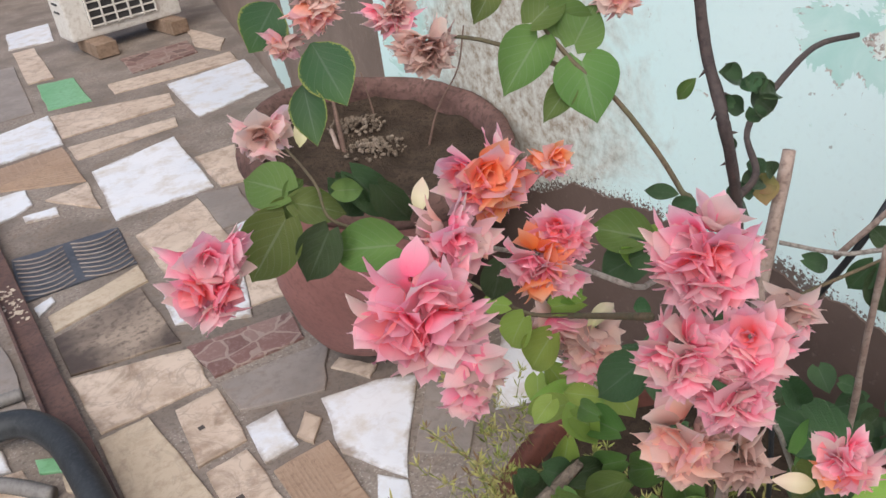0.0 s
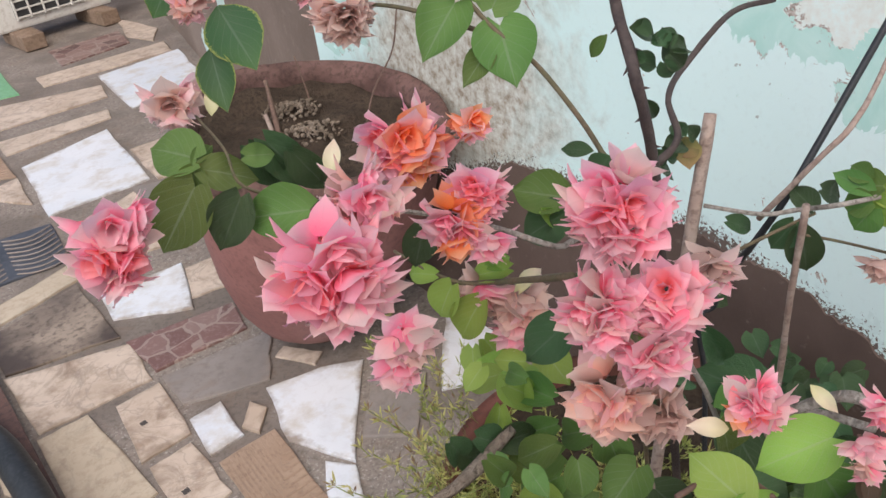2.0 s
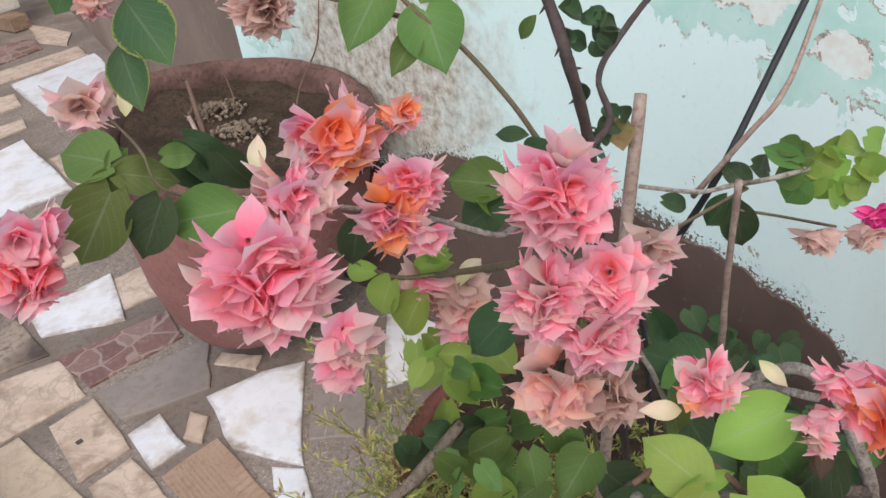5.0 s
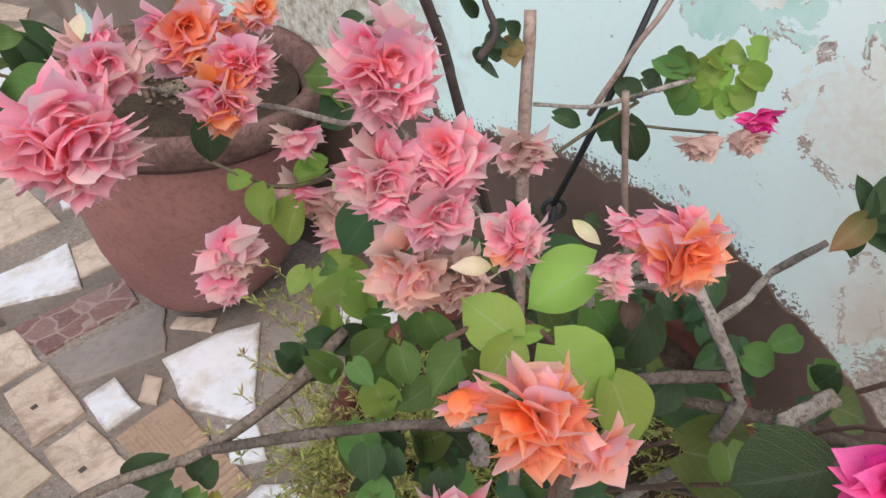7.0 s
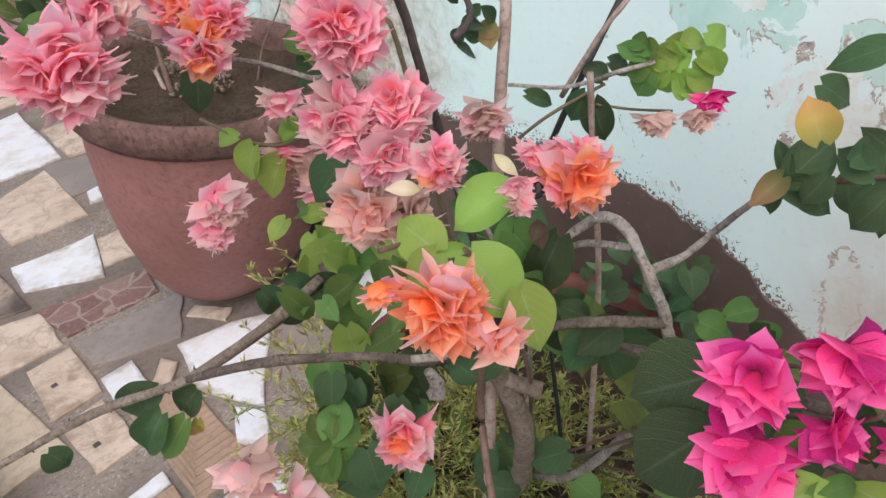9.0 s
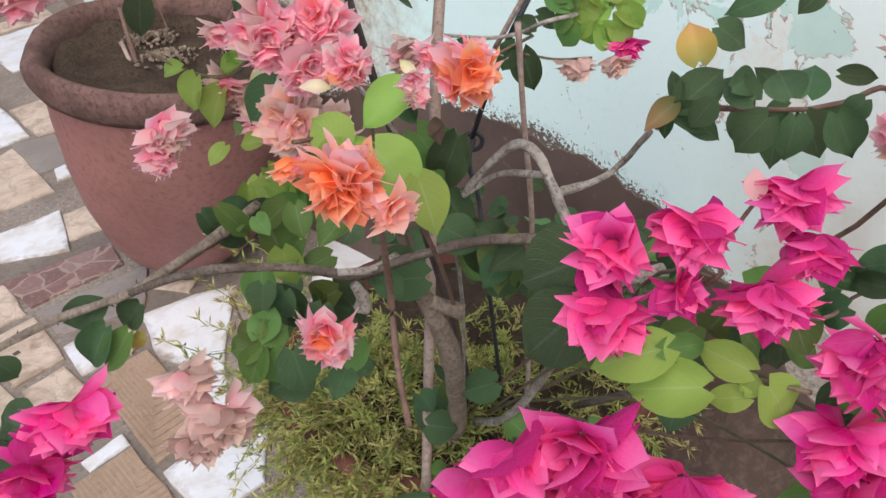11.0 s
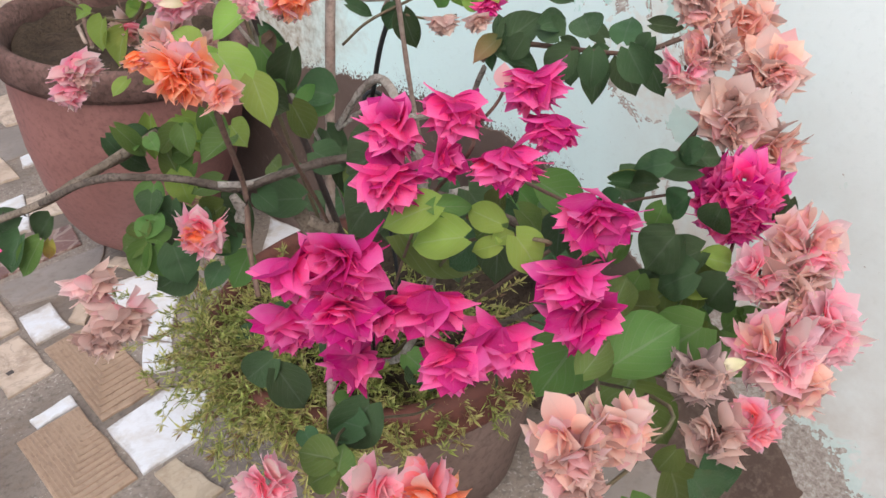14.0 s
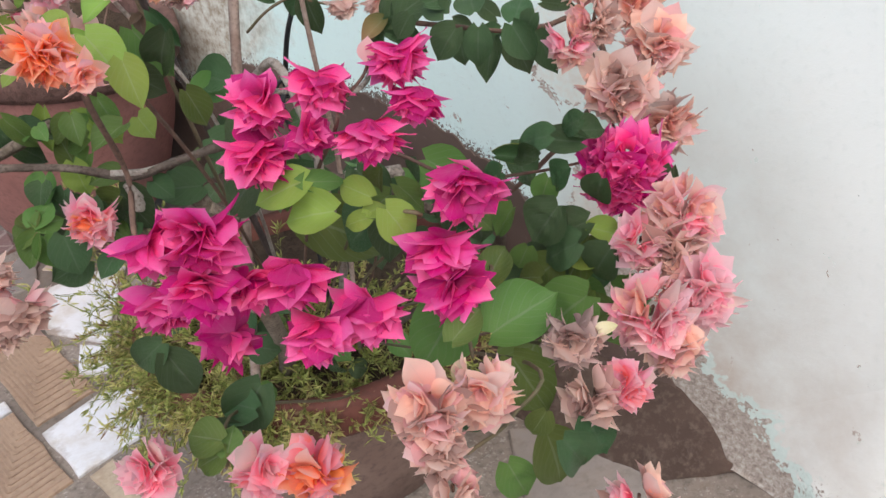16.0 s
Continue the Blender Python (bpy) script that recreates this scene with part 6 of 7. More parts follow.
leaf(MAG, "dark", (0.571, -0.123, 0.996), (0.564, -0.082, 0.981), 0.74, (-0.922, -0.418, 0.772), "heart")
leaf(MAG, "dark", (0.555, -0.121, 0.981), (0.558, -0.084, 0.972), 0.57, (-0.906, -0.423, 0.796), "heart")
leaf(MAG, "dark", (0.598, -0.138, 1.005), (0.599, -0.109, 0.986), 0.76, (-0.943, -0.393, 0.752), "heart")
leaf(MAG, "dark", (0.570, -0.144, 0.970), (0.574, -0.123, 0.943), 0.90, (-0.915, -0.388, 0.804), "heart")
leaf(MAG, "dark", (0.547, -0.148, 0.942), (0.536, -0.126, 0.901), 1.04, (-0.889, -0.384, 0.845), "heart")
leaf(MAG, "dark", (0.544, -0.171, 0.912), (0.532, -0.135, 0.887), 1.00, (-0.876, -0.351, 0.879), "heart")
leaf(MAG, "leaf", (0.518, -0.119, 0.945), (0.515, -0.100, 0.910), 0.73, (-0.866, -0.430, 0.852), "heart")
leaf(MAG, "leaf", (0.528, -0.192, 0.871), (0.497, -0.154, 0.829), 1.00, (-0.848, -0.320, 0.926), "heart")
leaf(MAG, "dark", (0.562, -0.194, 0.904), (0.558, -0.175, 0.867), 1.07, (-0.886, -0.316, 0.879), "heart")
leaf(MAG, "dark", (0.525, -0.102, 0.973), (0.525, -0.073, 0.951), 0.83, (-0.879, -0.455, 0.816), "heart")
leaf(MAG, "leaf", (0.506, -0.157, 0.890), (0.509, -0.123, 0.876), 0.82, (-0.838, -0.373, 0.917), "heart")
leaf(MAG, "dark", (0.586, -0.169, 0.958), (0.590, -0.155, 0.922), 0.91, (-0.922, -0.350, 0.811), "heart")
leaf(MAG, "dark", (0.554, -0.045, 0.910), (0.546, -0.054, 0.865), 1.01, (-1.022, -0.970, 0.937), "heart")
leaf(MAG, "dark", (0.480, 0.006, 0.923), (0.458, -0.010, 0.876), 0.86, (-0.475, -0.812, 1.198), "heart")
leaf(MAG, "dark", (0.557, -0.027, 0.899), (0.538, 0.007, 0.891), 1.02, (-0.630, -0.210, 0.627), "heart")
leaf(MAG, "dark", (0.497, 0.045, 0.895), (0.467, 0.080, 0.859), 1.00, (-0.748, -0.454, 1.116), "heart")
leaf(MAG, "leaf", (0.515, -0.069, 0.927), (0.523, -0.091, 0.910), 0.86, (-0.657, -0.786, 1.044), "heart")
leaf(MAG, "leaf", (0.463, -0.017, 0.953), (0.446, 0.010, 0.927), 0.80, (-0.596, -1.060, 1.166), "heart")
leaf(MAG, "dark", (0.464, 0.026, 0.967), (0.475, -0.004, 0.924), 0.86, (-0.793, -0.935, 0.989), "heart")
leaf(MAG, "dark", (0.614, -0.040, 0.942), (0.623, -0.066, 0.904), 0.98, (-0.495, -0.536, 1.152), "heart")
leaf(MAG, "leaf", (0.505, -0.069, 0.969), (0.494, -0.091, 0.939), 1.00, (-0.630, -0.035, 0.537), "heart")
leaf(MAG, "leaf", (0.499, -0.034, 0.979), (0.536, -0.060, 0.940), 0.75, (-1.084, -0.636, 1.208), "heart")
leaf(MAG, "dark", (0.524, -0.030, 0.964), (0.523, -0.058, 0.935), 1.00, (-0.978, -0.872, 1.236), "heart")
leaf(MAG, "dark", (0.539, -0.025, 0.921), (0.506, -0.045, 0.902), 0.89, (-0.502, -0.462, 1.037), "heart")
leaf(MAG, "dark", (0.571, -0.122, 0.855), (0.512, -0.101, 0.850), 0.94, (-1.260, -0.472, 0.793), "heart")
leaf(MAG, "dark", (0.663, -0.115, 0.818), (0.615, -0.113, 0.783), 0.95, (-0.394, -0.821, 1.266), "heart")
leaf(MAG, "dark", (0.549, -0.126, 0.872), (0.555, -0.152, 0.843), 0.88, (-1.281, -0.836, 0.765), "heart")
leaf(MAG, "leaf", (0.608, -0.164, 0.791), (0.566, -0.134, 0.811), 0.77, (-1.160, -0.043, 0.700), "heart")
leaf(MAG, "leaf", (0.514, -0.151, 0.833), (0.532, -0.187, 0.826), 0.94, (-0.373, -0.444, 1.425), "heart")
leaf(MAG, "leaf", (0.561, -0.105, 0.756), (0.520, -0.104, 0.705), 1.00, (-0.702, -0.433, 1.343), "heart")
leaf(MAG, "leaf", (0.637, -0.191, 0.775), (0.587, -0.154, 0.779), 0.85, (-0.682, -0.764, 1.003), "heart")
leaf(MAG, "dark", (0.601, -0.088, 0.828), (0.566, -0.086, 0.806), 1.00, (-0.421, -0.416, 0.731), "heart")
leaf(MAG, "leaf", (0.605, -0.123, 0.806), (0.619, -0.158, 0.793), 1.06, (-1.107, -0.787, 0.740), "heart")
leaf(MAG, "leaf", (0.593, -0.151, 0.887), (0.545, -0.149, 0.850), 0.81, (-1.012, -0.291, 1.331), "heart")
leaf(PINK, "leaf", (0.338, 0.137, 1.125), (0.353, 0.116, 1.081), 0.76, (-0.701, -0.811, 0.665), "heart")
leaf(PINK, "dark", (0.356, 0.116, 1.120), (0.339, 0.127, 1.078), 0.67, (-0.733, -0.778, 0.675), "heart")
leaf(PINK, "dark", (0.319, 0.128, 1.095), (0.344, 0.115, 1.070), 0.83, (-0.676, -0.802, 0.718), "heart")
leaf(MAG, "leaf", (0.381, -0.255, 0.853), (0.384, -0.273, 0.798), 0.80, (-0.660, -0.530, 1.009), "heart")
leaf(MAG, "leaf", (0.351, -0.239, 0.837), (0.360, -0.253, 0.794), 0.74, (-0.613, -0.552, 1.030), "heart")
leaf(MAG, "dark", (0.407, -0.274, 0.861), (0.416, -0.289, 0.815), 0.67, (-0.697, -0.501, 0.995), "heart")
leaf(MAG, "dark", (0.363, -0.211, 0.883), (0.342, -0.190, 0.845), 0.69, (-0.640, -0.604, 0.974), "heart")

PEACH = thing("bougainvillea", "faded peach and salmon bougainvillea leaning on the wall", "shrub")
cluster(PEACH, ["peach", "dull"], (0.722, -0.056, 1.094), 0.031, (-0.821, -0.499, -0.023), 5, 75, False, 0.83, 1.22, 0.75, 0.95)
cluster(PEACH, ["peach"], (0.821, -0.053, 1.046), 0.040, (-0.840, -0.453, -0.002), 7, 76, False, 0.83, 1.22, 0.75, 0.95)
cluster(PEACH, ["peach", "dull"], (0.711, -0.078, 1.054), 0.029, (-0.816, -0.479, 0.024), 5, 77, False, 0.83, 1.22, 0.75, 0.95)
cluster(PEACH, ["pink", "peach"], (0.683, -0.067, 1.037), 0.027, (-0.795, -0.497, 0.048), 5, 78, False, 0.83, 1.22, 0.75, 0.95)
cluster(PEACH, ["peach"], (0.795, -0.102, 1.008), 0.040, (-0.840, -0.418, 0.046), 7, 79, False, 0.83, 1.22, 0.75, 0.95)
cluster(PEACH, ["peach", "dull"], (0.712, -0.108, 0.988), 0.041, (-0.807, -0.440, 0.094), 7, 80, False, 0.79, 1.22, 0.75, 0.95)
cluster(PEACH, ["dull", "peach"], (0.867, -0.079, 0.884), 0.041, (-0.816, -0.393, 0.123), 7, 81, False, 0.83, 1.22, 0.75, 0.95)
cluster(PEACH, ["peach", "pink"], (0.616, -0.236, 0.929), 0.040, (-0.789, -0.336, 0.215), 8, 82, True, 0.75, 1.22, 0.75, 0.95)
cluster(PEACH, ["peach", "dull"], (0.594, -0.240, 0.900), 0.036, (-0.764, -0.332, 0.253), 7, 83, True, 0.79, 1.22, 0.75, 0.95)
cluster(PEACH, ["peach", "pink"], (0.576, -0.216, 0.912), 0.028, (-0.753, -0.367, 0.246), 5, 84, True, 0.83, 1.22, 0.75, 0.95)
cluster(PEACH, ["peach", "pink"], (0.579, -0.274, 0.880), 0.038, (-0.756, -0.294, 0.285), 8, 85, False, 0.76, 1.22, 0.75, 0.95)
cluster(PEACH, ["peach", "pink"], (0.512, -0.266, 0.893), 0.040, (-0.721, -0.326, 0.311), 8, 86, True, 0.71, 1.22, 0.75, 0.95)
cluster(PEACH, ["peach"], (0.514, -0.288, 0.867), 0.027, (-0.713, -0.292, 0.337), 5, 87, True, 0.83, 1.22, 0.75, 0.95)
cluster(PEACH, ["mauve", "mauve", "dull"], (0.438, -0.240, 0.903), 0.027, (-0.665, -0.387, 0.339), 7, 88, False, 0.80, 1.22, 0.75, 0.95)
cluster(PEACH, ["pink", "coral"], (0.446, -0.285, 0.874), 0.023, (-0.667, -0.318, 0.373), 5, 89, False, 0.83, 1.22, 0.75, 0.95)
cluster(PEACH, ["peach", "dull"], (0.423, -0.269, 0.868), 0.026, (-0.641, -0.344, 0.387), 5, 90, False, 0.80, 1.22, 0.75, 0.95)
cluster(PEACH, ["peach"], (0.280, -0.236, 0.946), 0.029, (-0.530, -0.478, 0.400), 7, 91, True, 0.69, 1.22, 0.75, 0.95)
cluster(PEACH, ["peach"], (0.325, -0.245, 0.932), 0.027, (-0.578, -0.437, 0.389), 6, 92, True, 0.75, 1.22, 0.75, 0.95)
cluster(PEACH, ["peach", "dull"], (0.273, -0.248, 0.924), 0.022, (-0.512, -0.451, 0.431), 5, 93, False, 0.80, 1.22, 0.75, 0.95)
cluster(PEACH, ["coral", "pink"], (0.238, -0.072, 0.819), 0.029, (-0.315, -0.646, 0.395), 5, 94, False, 0.79, 1.22, 0.75, 0.95)
cluster(PEACH, ["coral", "orange"], (0.267, -0.104, 0.815), 0.031, (-0.359, -0.608, 0.408), 6, 95, True, 0.75, 1.22, 0.75, 0.95)
cluster(PEACH, ["pink"], (0.175, -0.007, 0.831), 0.028, (-0.222, -0.716, 0.361), 5, 96, False, 0.80, 1.22, 0.75, 0.95)
cluster(PEACH, ["pink", "peach"], (0.410, -0.319, 0.796), 0.031, (-0.573, -0.317, 0.456), 5, 97, False, 0.73, 1.22, 0.75, 0.95)
cluster(PEACH, ["peach", "dull"], (0.267, -0.264, 0.899), 0.022, (-0.452, -0.488, 0.447), 4, 98, False, 0.80, 1.22, 0.75, 0.95)
leaf(PEACH, "cream", (0.320, -0.222, 0.935), (0.332, -0.223, 0.948), 0.88, (-0.664, -0.572, 0.977), "oval")
leaf(PEACH, "cream", (0.460, -0.266, 0.914), (0.437, -0.248, 0.911), 0.54, (-0.798, -0.450, 0.925), "oval")
leaf(PEACH, "dark", (0.580, -0.156, 0.911), (0.552, -0.118, 0.888), 0.80, (-0.833, -0.529, 0.829), "heart")
leaf(PEACH, "dark", (0.610, -0.130, 0.975), (0.594, -0.084, 0.975), 0.61, (-0.867, -0.558, 0.750), "heart")
leaf(PEACH, "dark", (0.607, -0.119, 0.985), (0.649, -0.134, 0.975), 0.59, (-0.864, -0.573, 0.738), "heart")
leaf(PEACH, "lime", (0.580, -0.159, 0.906), (0.612, -0.174, 0.886), 0.67, (-0.831, -0.524, 0.834), "heart")
leaf(PEACH, "leaf", (0.574, -0.118, 0.950), (0.569, -0.109, 0.918), 0.86, (-0.831, -0.579, 0.785), "heart")
leaf(PEACH, "edged", (0.549, -0.077, 0.973), (0.589, -0.094, 0.958), 0.45, (-0.808, -0.634, 0.762), "heart")
leaf(PEACH, "leaf", (0.532, -0.123, 0.897), (0.529, -0.112, 0.869), 0.94, (-0.784, -0.576, 0.853), "heart")
leaf(PEACH, "leaf", (0.544, -0.147, 0.882), (0.526, -0.121, 0.854), 0.98, (-0.793, -0.543, 0.869), "heart")
leaf(PEACH, "lime", (0.570, -0.173, 0.878), (0.565, -0.139, 0.876), 0.67, (-0.817, -0.506, 0.866), "heart")
leaf(PEACH, "leaf", (0.583, -0.203, 0.858), (0.576, -0.185, 0.833), 0.93, (-0.825, -0.465, 0.884), "heart")
leaf(PEACH, "leaf", (0.555, -0.178, 0.856), (0.551, -0.163, 0.831), 0.99, (-0.799, -0.500, 0.893), "heart")
leaf(PEACH, "dark", (0.658, -0.199, 0.945), (0.654, -0.194, 0.908), 0.62, (-0.903, -0.464, 0.773), "heart")
leaf(PEACH, "leaf", (0.580, -0.199, 0.858), (0.607, -0.216, 0.829), 0.62, (-0.822, -0.471, 0.885), "heart")
leaf(PEACH, "dark", (0.365, -0.281, 0.877), (0.382, -0.296, 0.838), 0.79, (-0.697, -0.450, 1.022), "heart")
leaf(PEACH, "leaf", (0.366, -0.266, 0.895), (0.362, -0.254, 0.867), 0.73, (-0.704, -0.478, 1.002), "heart")
leaf(PEACH, "leaf", (0.342, -0.202, 0.946), (0.379, -0.199, 0.953), 0.70, (-0.686, -0.592, 0.943), "heart")
leaf(PEACH, "leaf", (0.234, -0.020, 0.823), (0.218, 0.012, 0.824), 1.04, (-0.437, -0.742, 0.988), "heart")
leaf(PEACH, "leaf", (0.232, -0.027, 0.812), (0.251, -0.016, 0.827), 1.07, (-0.434, -0.731, 1.001), "heart")
leaf(PEACH, "leaf", (0.232, -0.025, 0.814), (0.213, -0.005, 0.798), 1.00, (-0.433, -0.734, 0.998), "heart")
leaf(PEACH, "leaf", (0.235, -0.034, 0.807), (0.249, -0.045, 0.789), 0.87, (-0.438, -0.722, 1.007), "heart")
leaf(PEACH, "dark", (0.294, 0.000, 0.831), (0.259, 0.021, 0.779), 0.78, (-0.500, -0.744, 0.952), "heart")
leaf(PEACH, "dark", (0.281, -0.002, 0.813), (0.267, 0.040, 0.812), 0.88, (-0.482, -0.737, 0.970), "heart")
leaf(PEACH, "dark", (0.262, 0.002, 0.797), (0.232, 0.040, 0.773), 0.73, (-0.454, -0.737, 0.985), "heart")
leaf(PEACH, "dark", (0.250, 0.075, 0.873), (0.224, 0.104, 0.841), 0.71, (-0.441, -0.831, 0.892), "heart")
leaf(PEACH, "dark", (0.249, 0.069, 0.864), (0.259, 0.053, 0.818), 0.81, (-0.439, -0.822, 0.903), "heart")
stem(PEACH, "twig", [(0.737, -0.073, 1.090), (0.705, -0.079, 1.047), (0.701, -0.091, 0.997), (0.723, -0.105, 0.907), (0.651, -0.154, 0.895), (0.589, -0.139, 0.826), (0.660, 0.100, 0.600), (0.700, 0.460, 0.410)], 0.0014, 0.0022, "branch", 0.06)
stem(PEACH, "stem", [(0.512, -0.266, 0.893), (0.466, -0.231, 0.886), (0.436, -0.196, 0.881), (0.600, 0.100, 0.700), (0.700, 0.460, 0.410)], 0.0014, 0.0020, "branch", 0.05)
stem(PEACH, "stem", [(0.290, -0.258, 0.911), (0.347, -0.249, 0.894), (0.403, -0.222, 0.893), (0.600, 0.150, 0.600), (0.700, 0.460, 0.410)], 0.0014, 0.0020, "branch", 0.05)
stem(PEACH, "stem", [(0.228, -0.030, 0.803), (0.277, 0.020, 0.803), (0.500, 0.200, 0.550), (0.600, 0.280, 0.450)], 0.0014, 0.0020, "branch", 0.05)

DARK = thing("citrus_shrub", "dark-leaved branch with round green leaves and a yellowing leaf", "shrub")
stem(DARK, "twig", [(0.556, 0.087, 1.055), (0.577, 0.082, 1.069), (0.616, 0.049, 1.060), (0.717, 0.035, 1.024), (0.746, 0.011, 1.025), (0.801, -0.011, 1.017), (0.750, -0.020, 0.900), (0.740, 0.460, 0.410)], 0.0026, 0.0030, "branch", 0.30)
leaf(DARK, "dark", (0.580, 0.079, 1.069), (0.628, 0.067, 1.088), 0.72, (-0.880, -0.576, 0.706), "heart")
leaf(DARK, "dark", (0.579, 0.081, 1.070), (0.596, 0.099, 1.094), 0.42, (-0.879, -0.579, 0.705), "heart")
leaf(DARK, "dark", (0.571, 0.086, 1.068), (0.563, 0.083, 1.042), 0.54, (-0.871, -0.589, 0.708), "heart")
leaf(DARK, "dark", (0.573, 0.082, 1.066), (0.602, 0.053, 1.045), 0.58, (-0.874, -0.583, 0.711), "heart")
leaf(DARK, "dark", (0.581, 0.074, 1.063), (0.599, 0.048, 1.035), 0.55, (-0.881, -0.569, 0.713), "heart")
leaf(DARK, "sere", (0.572, 0.081, 1.073), (0.546, 0.091, 1.058), 0.69, (-0.877, -0.584, 0.704), "heart")
leaf(DARK, "yellow", (0.540, 0.041, 1.129), (0.549, 0.056, 1.156), 0.95, (-0.905, -0.571, 0.660), "heart")
leaf(DARK, "yellow", (0.546, 0.043, 1.128), (0.562, 0.047, 1.149), 0.69, (-0.906, -0.570, 0.659), "heart")
leaf(DARK, "dark", (0.675, 0.074, 1.028), (0.667, 0.061, 0.998), 1.04, (-0.910, -0.520, 0.710), "heart")
leaf(DARK, "dark", (0.709, 0.045, 1.027), (0.692, 0.061, 1.023), 0.93, (-0.934, -0.477, 0.704), "heart")
leaf(DARK, "dark", (0.698, 0.046, 1.018), (0.674, 0.040, 0.979), 0.75, (-0.925, -0.481, 0.717), "heart")
leaf(DARK, "dark", (0.716, 0.031, 1.019), (0.713, 0.009, 0.981), 0.86, (-0.938, -0.459, 0.711), "heart")
leaf(DARK, "dark", (0.737, 0.011, 1.016), (0.734, -0.013, 0.978), 0.73, (-0.950, -0.431, 0.709), "heart")
leaf(DARK, "dark", (0.737, 0.018, 1.024), (0.734, 0.008, 1.002), 1.04, (-0.951, -0.439, 0.700), "heart")
leaf(DARK, "dark", (0.713, 0.052, 1.040), (0.707, 0.081, 1.060), 0.62, (-0.937, -0.485, 0.688), "heart")
leaf(DARK, "dark", (0.726, 0.036, 1.035), (0.750, 0.043, 1.059), 1.09, (-0.946, -0.464, 0.691), "heart")
leaf(DARK, "dark", (0.757, 0.021, 1.048), (0.786, -0.004, 1.039), 0.53, (-0.965, -0.439, 0.669), "heart")
leaf(DARK, "dark", (0.678, 0.083, 1.041), (0.692, 0.065, 1.028), 0.73, (-0.912, -0.529, 0.695), "heart")
leaf(DARK, "dark", (0.696, 0.114, 1.096), (0.715, 0.091, 1.074), 0.85, (-0.925, -0.561, 0.626), "heart")
leaf(DARK, "dark", (0.750, 0.085, 1.117), (0.714, 0.118, 1.104), 0.59, (-0.962, -0.515, 0.592), "heart")
leaf(DARK, "dark", (0.778, 0.058, 1.113), (0.761, 0.071, 1.097), 0.92, (-0.979, -0.477, 0.592), "heart")
leaf(DARK, "dark", (0.604, 0.027, 1.077), (0.609, 0.059, 1.090), 0.88, (-0.823, -0.718, 0.611), "heart")
leaf(DARK, "dark", (0.626, 0.006, 1.076), (0.644, 0.028, 1.090), 1.15, (-0.845, -0.690, 0.609), "heart")
leaf(DARK, "dark", (0.606, 0.014, 1.064), (0.588, 0.032, 1.033), 0.91, (-0.827, -0.705, 0.626), "heart")
leaf(DARK, "dark", (0.621, -0.002, 1.062), (0.615, -0.003, 1.021), 0.75, (-0.842, -0.684, 0.627), "heart")
leaf(DARK, "dark", (0.646, -0.025, 1.061), (0.657, -0.041, 1.021), 0.80, (-0.866, -0.654, 0.626), "heart")
leaf(DARK, "dark", (0.667, -0.037, 1.069), (0.662, -0.024, 1.048), 0.94, (-0.884, -0.636, 0.615), "heart")
leaf(DARK, "dark", (0.596, 0.042, 1.088), (0.633, 0.036, 1.088), 0.69, (-0.813, -0.735, 0.597), "heart")
leaf(DARK, "dark", (0.580, 0.051, 1.079), (0.572, 0.064, 1.055), 0.87, (-0.797, -0.747, 0.608), "heart")
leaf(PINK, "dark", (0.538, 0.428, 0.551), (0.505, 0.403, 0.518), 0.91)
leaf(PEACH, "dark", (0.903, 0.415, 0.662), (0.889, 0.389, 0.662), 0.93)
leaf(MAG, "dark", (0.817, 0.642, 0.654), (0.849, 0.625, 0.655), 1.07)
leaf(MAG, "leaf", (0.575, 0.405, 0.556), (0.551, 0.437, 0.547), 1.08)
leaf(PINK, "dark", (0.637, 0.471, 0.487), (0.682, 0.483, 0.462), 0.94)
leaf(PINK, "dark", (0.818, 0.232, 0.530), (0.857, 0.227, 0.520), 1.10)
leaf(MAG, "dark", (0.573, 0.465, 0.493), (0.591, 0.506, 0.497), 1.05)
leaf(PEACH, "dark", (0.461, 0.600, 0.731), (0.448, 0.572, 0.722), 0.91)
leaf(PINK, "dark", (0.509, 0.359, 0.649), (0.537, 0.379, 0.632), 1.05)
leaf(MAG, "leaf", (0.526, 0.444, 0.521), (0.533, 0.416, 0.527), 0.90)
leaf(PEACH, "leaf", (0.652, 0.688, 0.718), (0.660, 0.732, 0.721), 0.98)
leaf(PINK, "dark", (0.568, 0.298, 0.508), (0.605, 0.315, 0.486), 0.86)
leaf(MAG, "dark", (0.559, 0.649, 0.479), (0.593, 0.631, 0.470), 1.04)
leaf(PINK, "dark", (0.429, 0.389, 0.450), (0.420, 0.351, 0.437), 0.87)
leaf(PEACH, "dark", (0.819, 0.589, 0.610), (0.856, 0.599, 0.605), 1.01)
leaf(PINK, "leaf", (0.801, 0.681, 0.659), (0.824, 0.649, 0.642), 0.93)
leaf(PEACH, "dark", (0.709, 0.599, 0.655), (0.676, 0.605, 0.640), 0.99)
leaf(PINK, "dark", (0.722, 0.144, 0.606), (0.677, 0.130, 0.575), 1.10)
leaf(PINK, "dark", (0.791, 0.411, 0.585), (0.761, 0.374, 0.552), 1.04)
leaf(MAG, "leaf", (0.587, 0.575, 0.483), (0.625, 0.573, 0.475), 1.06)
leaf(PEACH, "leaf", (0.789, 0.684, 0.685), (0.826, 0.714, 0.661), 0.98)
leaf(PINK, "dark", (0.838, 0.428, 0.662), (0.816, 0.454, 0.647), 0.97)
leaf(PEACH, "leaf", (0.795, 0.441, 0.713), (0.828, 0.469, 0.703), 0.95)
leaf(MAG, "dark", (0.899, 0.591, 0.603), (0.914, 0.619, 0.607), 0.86)
